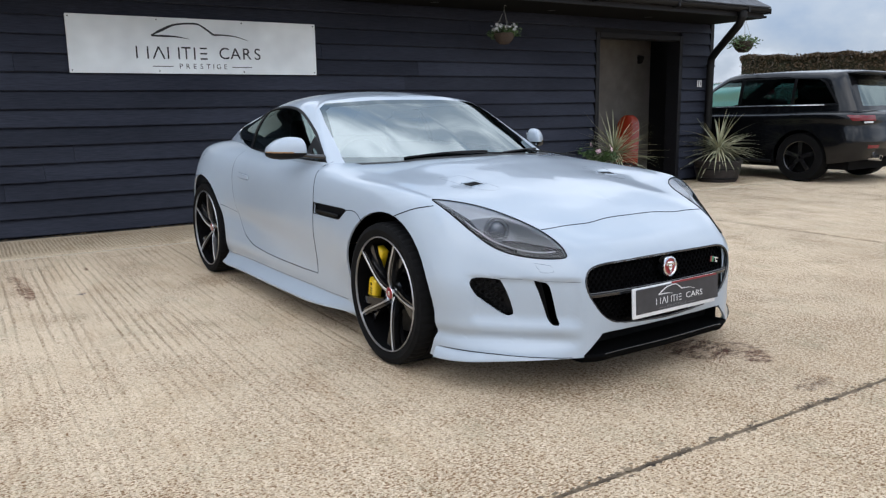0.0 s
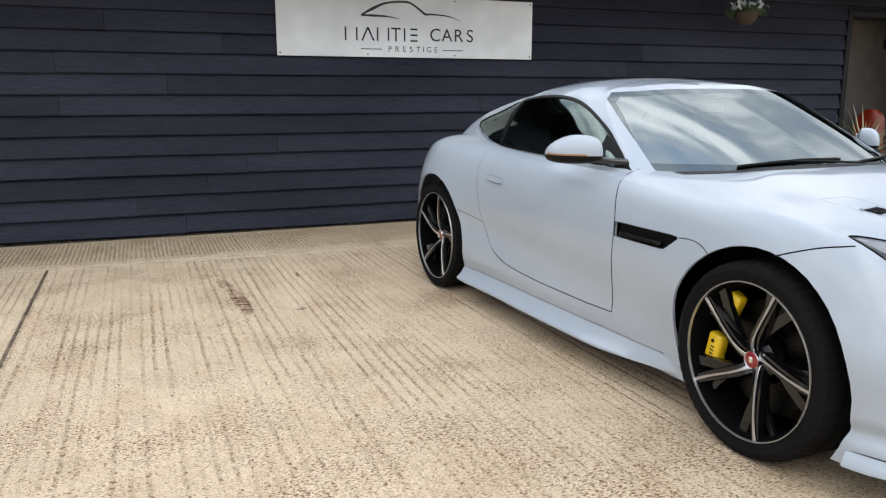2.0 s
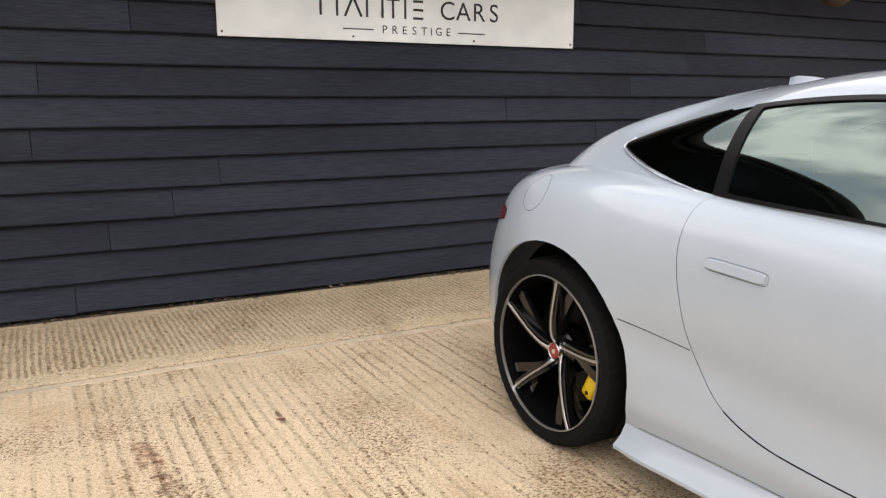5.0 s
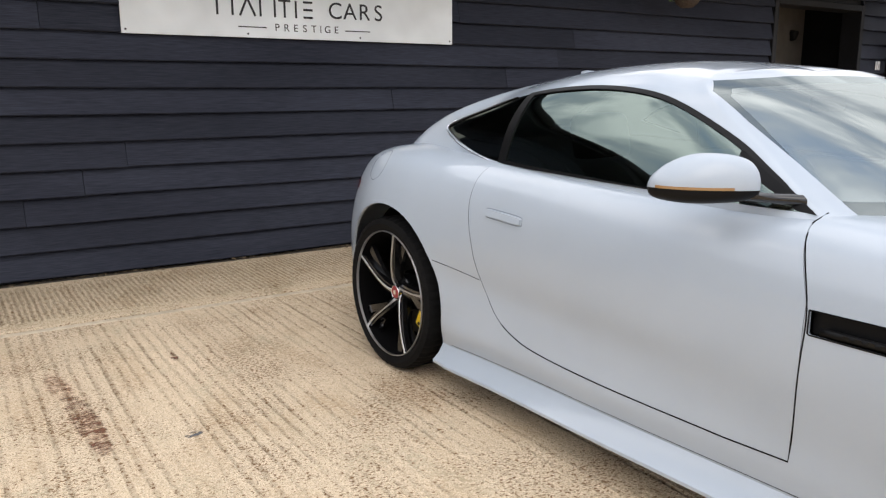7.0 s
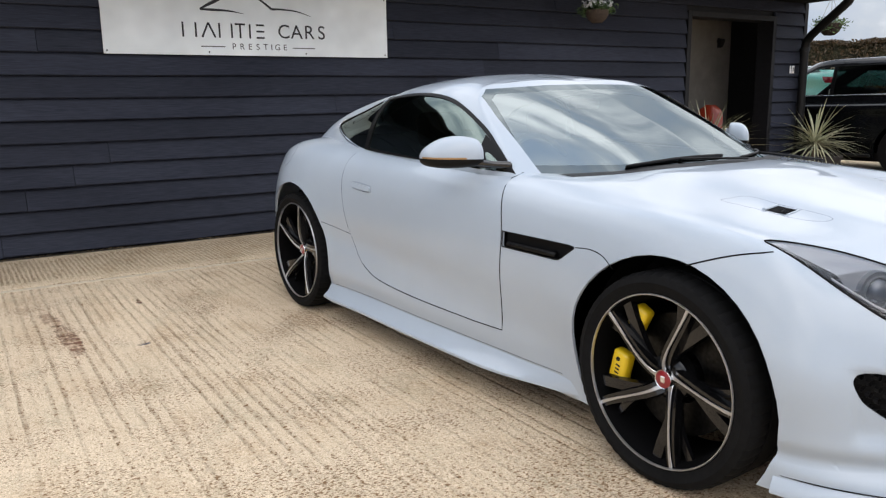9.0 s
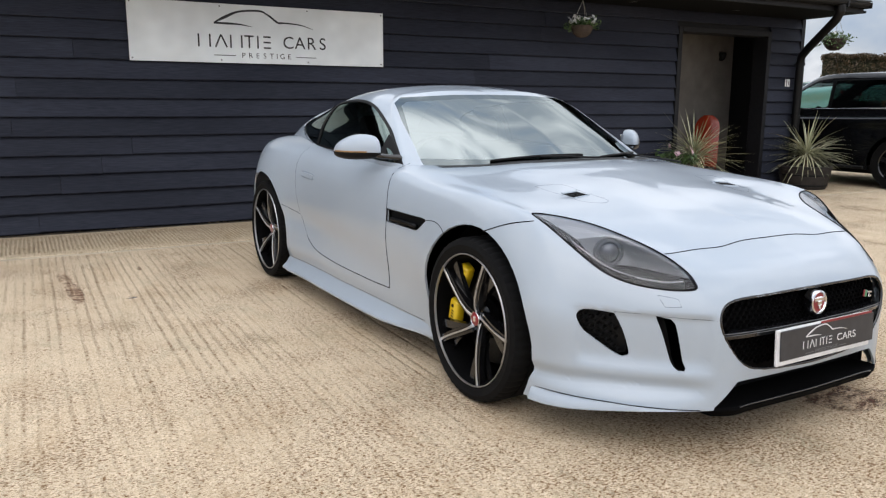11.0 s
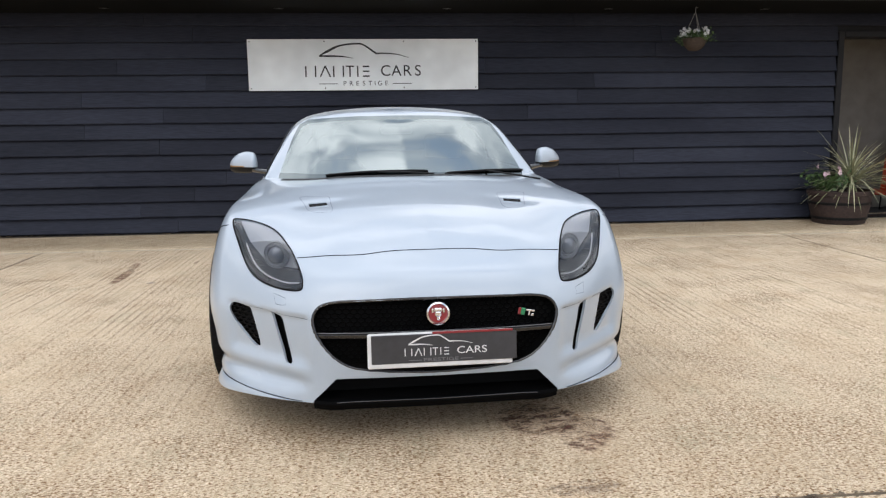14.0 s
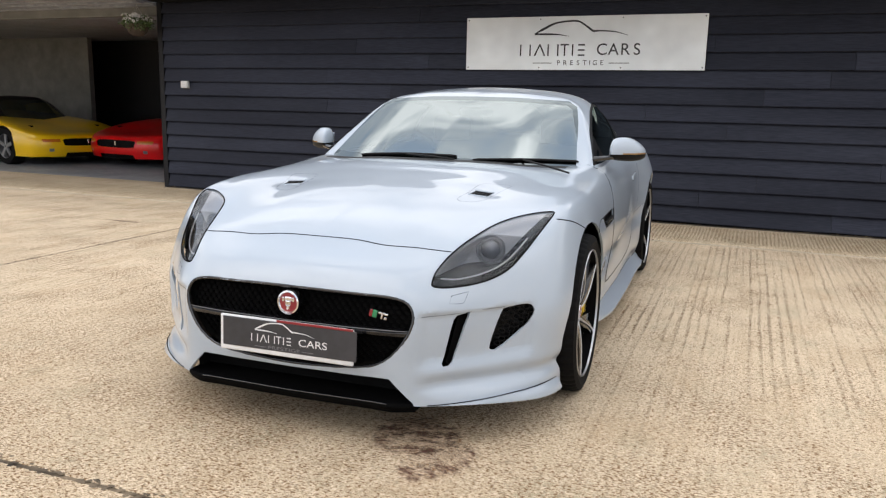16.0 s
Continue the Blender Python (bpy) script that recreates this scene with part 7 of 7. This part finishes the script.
def suv(m, paint, label, name="suv", squat=1.0):
    """A tall boxy car; the rear bumper is at the origin and the nose looks along +y; squat squeezes its cabin."""
    def squeezed(pts):
        return [(*p[:-1], 1.08 + (p[-1] - 1.08) * squat) for p in pts]

    root = thing(name, m, label, "car")
    sill = [(0, .06, .42), (.55, .08, .40), (.86, .20, .36), (.93, .6, .30), (.93, 1.5, .27), (.93, 3.0, .27), (.93, 4.0, .30), (.82, 4.65, .34), (0, 4.80, .34)]
    low = [(0, -.02, .62), (.6, .0, .62), (.92, .16, .60), (.985, .6, .56), (.96, 1.5, .55), (.96, 3.0, .55), (.985, 4.0, .58), (.88, 4.66, .58), (0, 4.85, .58)]
    mid = [(0, .03, .86), (.6, .05, .86), (.91, .20, .86), (.97, .7, .88), (.955, 1.5, .86), (.955, 3.0, .86), (.96, 4.0, .88), (.86, 4.6, .86), (0, 4.80, .86)]
    top = [(0, .10, 1.10), (.58, .12, 1.10), (.84, .28, 1.10), (.90, .8, 1.10), (.90, 1.5, 1.08), (.90, 3.0, 1.06), (.88, 3.8, 1.04), (.76, 4.45, 1.0), (0, 4.66, 1.0)]
    cen = [(0, .5, 1.14), (0, .6, 1.14), (0, .8, 1.14), (0, 1.2, 1.14), (0, 1.8, 1.14), (0, 3.0, 1.12), (0, 3.5, 1.11), (0, 4.0, 1.09), (0, 4.1, 1.08)]
    bm = loft([sill, low, mid, top, cen], 96, 36)
    face_out(bm)
    for sgn in (1, -1):
        for cy in (.98, 3.90):
            panel_cut(bm, sgn, lambda q: abs(q.x) > .6, (1, 2), circle(cy, .39, .43, 32)).free()
            far_wheel(root, sgn, .82, cy, .385, .27, GLOSS_BLACK)
            part("arch_liner", box(sgn * .62 - .02, sgn * .62 + .02, cy - .44, cy + .44, .2, .82), DEEP_BLACK, root)
        a = panel_cut(bm, sgn, lambda q: q.y < .7 and abs(q.x) > .62, (1, 2), [(.0, .96), (.0, 1.04), (.30, 1.05), (.22, .96)])
        part("tail_lamp", a, TAIL_RED, root, "red and clear tail lamp")
        a = panel_cut(bm, sgn, lambda q: q.y < .6, (0, 2), [(.58, .60), (.58, .55), (.78, .55), (.78, .60)])
        part("lamp_strip", box(sgn * .80 - .10, sgn * .80 + .10, .045, .075, .925, .95, .006), WHITE_PLASTIC, root, "clear lower strip of the tail lamp")
        part("rear_reflector", a, TAIL_RED, root, "red rear reflector")
        for hy in (1.62, 2.55):
            part("door_handle", box(sgn * .95 - .015, sgn * .95 + .015, hy, hy + .2, .93, .96, .008), CHROME, root)
        part("belt_trim", tube([(sgn * .852, .70, 1.20), (sgn * .848, 1.6, 1.195), (sgn * .835, 2.5, 1.18), (sgn * .795, 3.12, 1.165)], .009, 6), CHROME, root, "thin bright belt strip", True)
        part("door_mirror", box(sgn * 1.03 - .10, sgn * 1.03 + .10, 3.12, 3.24, 1.08, 1.26, .05, seg=2), paint, root, "", True)
        part("side_step", box(sgn * .93 - .04, sgn * .93 + .05, 1.45, 3.45, .28, .33, .015), SATIN_BLACK, root)
    a = panel_cut(bm, 0, lambda q: q.y < .5, (0, 2), [(.62, .54), (.58, .38), (-.58, .38), (-.62, .54)])
    part("rear_valance", a, SATIN_BLACK, root)
    thicken(part("body", bm, paint, root, "dark glossy body", True), .012)
    base = [(0, .16, 1.08), (.58, .18, 1.08), (.82, .34, 1.08), (.87, .9, 1.08), (.87, 1.6, 1.06), (.86, 2.8, 1.04), (.80, 3.35, 1.02), (.5, 3.62, 1.02), (0, 3.72, 1.02)]
    edge = [(0, .46, 1.66), (.54, .48, 1.65), (.70, .62, 1.63), (.73, .95, 1.64), (.735, 1.6, 1.665), (.72, 2.3, 1.66), (.66, 2.58, 1.63), (.42, 2.70, 1.65), (0, 2.75, 1.66)]
    inn = [(0, .56, 1.73), (.36, .6, 1.725), (.46, .75, 1.72), (.48, 1.05, 1.73), (.48, 1.6, 1.745), (.47, 2.2, 1.735), (.44, 2.42, 1.71), (.3, 2.5, 1.715), (0, 2.55, 1.72)]
    cr = [(0, .9, 1.76), (0, .95, 1.76), (0, 1.0, 1.765), (0, 1.2, 1.77), (0, 1.6, 1.775), (0, 2.0, 1.77), (0, 2.2, 1.755), (0, 2.3, 1.75), (0, 2.35, 1.748)]
    cb = loft([squeezed(rail) for rail in (base, edge, inn, cr)], 72, 28)
    face_out(cb)
    for sgn in (1, -1):
        band = panel_cut(cb, sgn, lambda q: abs(q.x) > .5, (1, 2), squeezed([(.50, 1.205), (3.16, 1.165), (2.64, 1.515), (2.42, 1.628), (2.1, 1.642), (1.2, 1.642), (.84, 1.618), (.72, 1.55)]))
        for poly in ([(.54, 1.225), (1.19, 1.22), (1.19, 1.62), (.86, 1.60), (.76, 1.54)], [(1.24, 1.22), (2.10, 1.205), (2.10, 1.625), (1.24, 1.625)], [(2.16, 1.205), (3.03, 1.185), (2.62, 1.49), (2.42, 1.60), (2.16, 1.62)]):
            sd = panel_cut(band, sgn, lambda q: abs(q.x) > .5, (1, 2), squeezed(poly))
            part("side_window", sd, SUV_CLEAR if poly[0][0] > 2 else SUV_GLASS, root, "tinted side window", True)
        part("pillar_trim", band, TRIM_BLACK, root, "gloss black window pillars", True)
    rw = panel_cut(cb, 0, lambda q: q.y < .7, (0, 2), squeezed([(-.64, 1.18), (.64, 1.18), (.54, 1.58), (-.54, 1.58)]))
    part("rear_window", rw, DARK_GLASS, root, "dark rear window", True)
    fw = panel_cut(cb, 0, lambda q: q.y > 2.3, (0, 2), squeezed([(-.70, 1.08), (.70, 1.08), (.58, 1.62), (-.58, 1.62)]))
    part("windscreen", fw, SUV_CLEAR, root, "", True)
    thicken(part("roof", cb, paint, root, "dark roof and pillars", True), .012)
    top_z = 1.08 + .60 * squat
    sp = box(-.60, .60, .26, .60, top_z - .025, top_z + .02, .015)
    part("roof_spoiler", sp, paint, root, "", True)
    for x in (-.32, .32):
        part("tailpipe", lathe([(.045, -.06), (.045, .1), (.038, .1), (.038, -.06)], "Y", 20, closed=True), CHROME, root).matrix_basis = pose(x * 1.6, .06, .40)
    part("number_plate", box(-.26, .26, -.03, -.015, .80, .91, .004), AMBER, root, "yellow rear plate")
    part("plate_bars", box(-.2, .2, -.034, -.03, .835, .875), INK, root)
    part("seats", box(-.62, .62, 1.2, 1.35, .7, 1.08 + .24 * squat, .05), LEATHER, root)
    part("seats", box(-.62, .62, 2.2, 2.33, .7, 1.08 + .24 * squat, .05), LEATHER, root)
    part("floor_pan", box(-.8, .8, .3, 4.6, .21, .34), DEEP_BLACK, root)
    return root


SUV_CLEAR = glass("suv_front_glass", (0.82, 0.88, 0.86), even=0.08)
SUV_GLASS = glass("suv_glass", (0.04, 0.05, 0.05))
suv(pose(11.66, 6.04, 0, 0, 0, 1.5) @ Matrix.Diagonal((1, 1, .94, 1)), GRAPHITE, "dark grey tall estate car parked beside the barn end")
suv(pose(15.29, 10.0, 0, 0, 0, -24) @ Matrix.Diagonal((1, 1, 1.40, 1)), TEAL, "pale teal car parked beyond the dark estate car", "parked_car", .18)
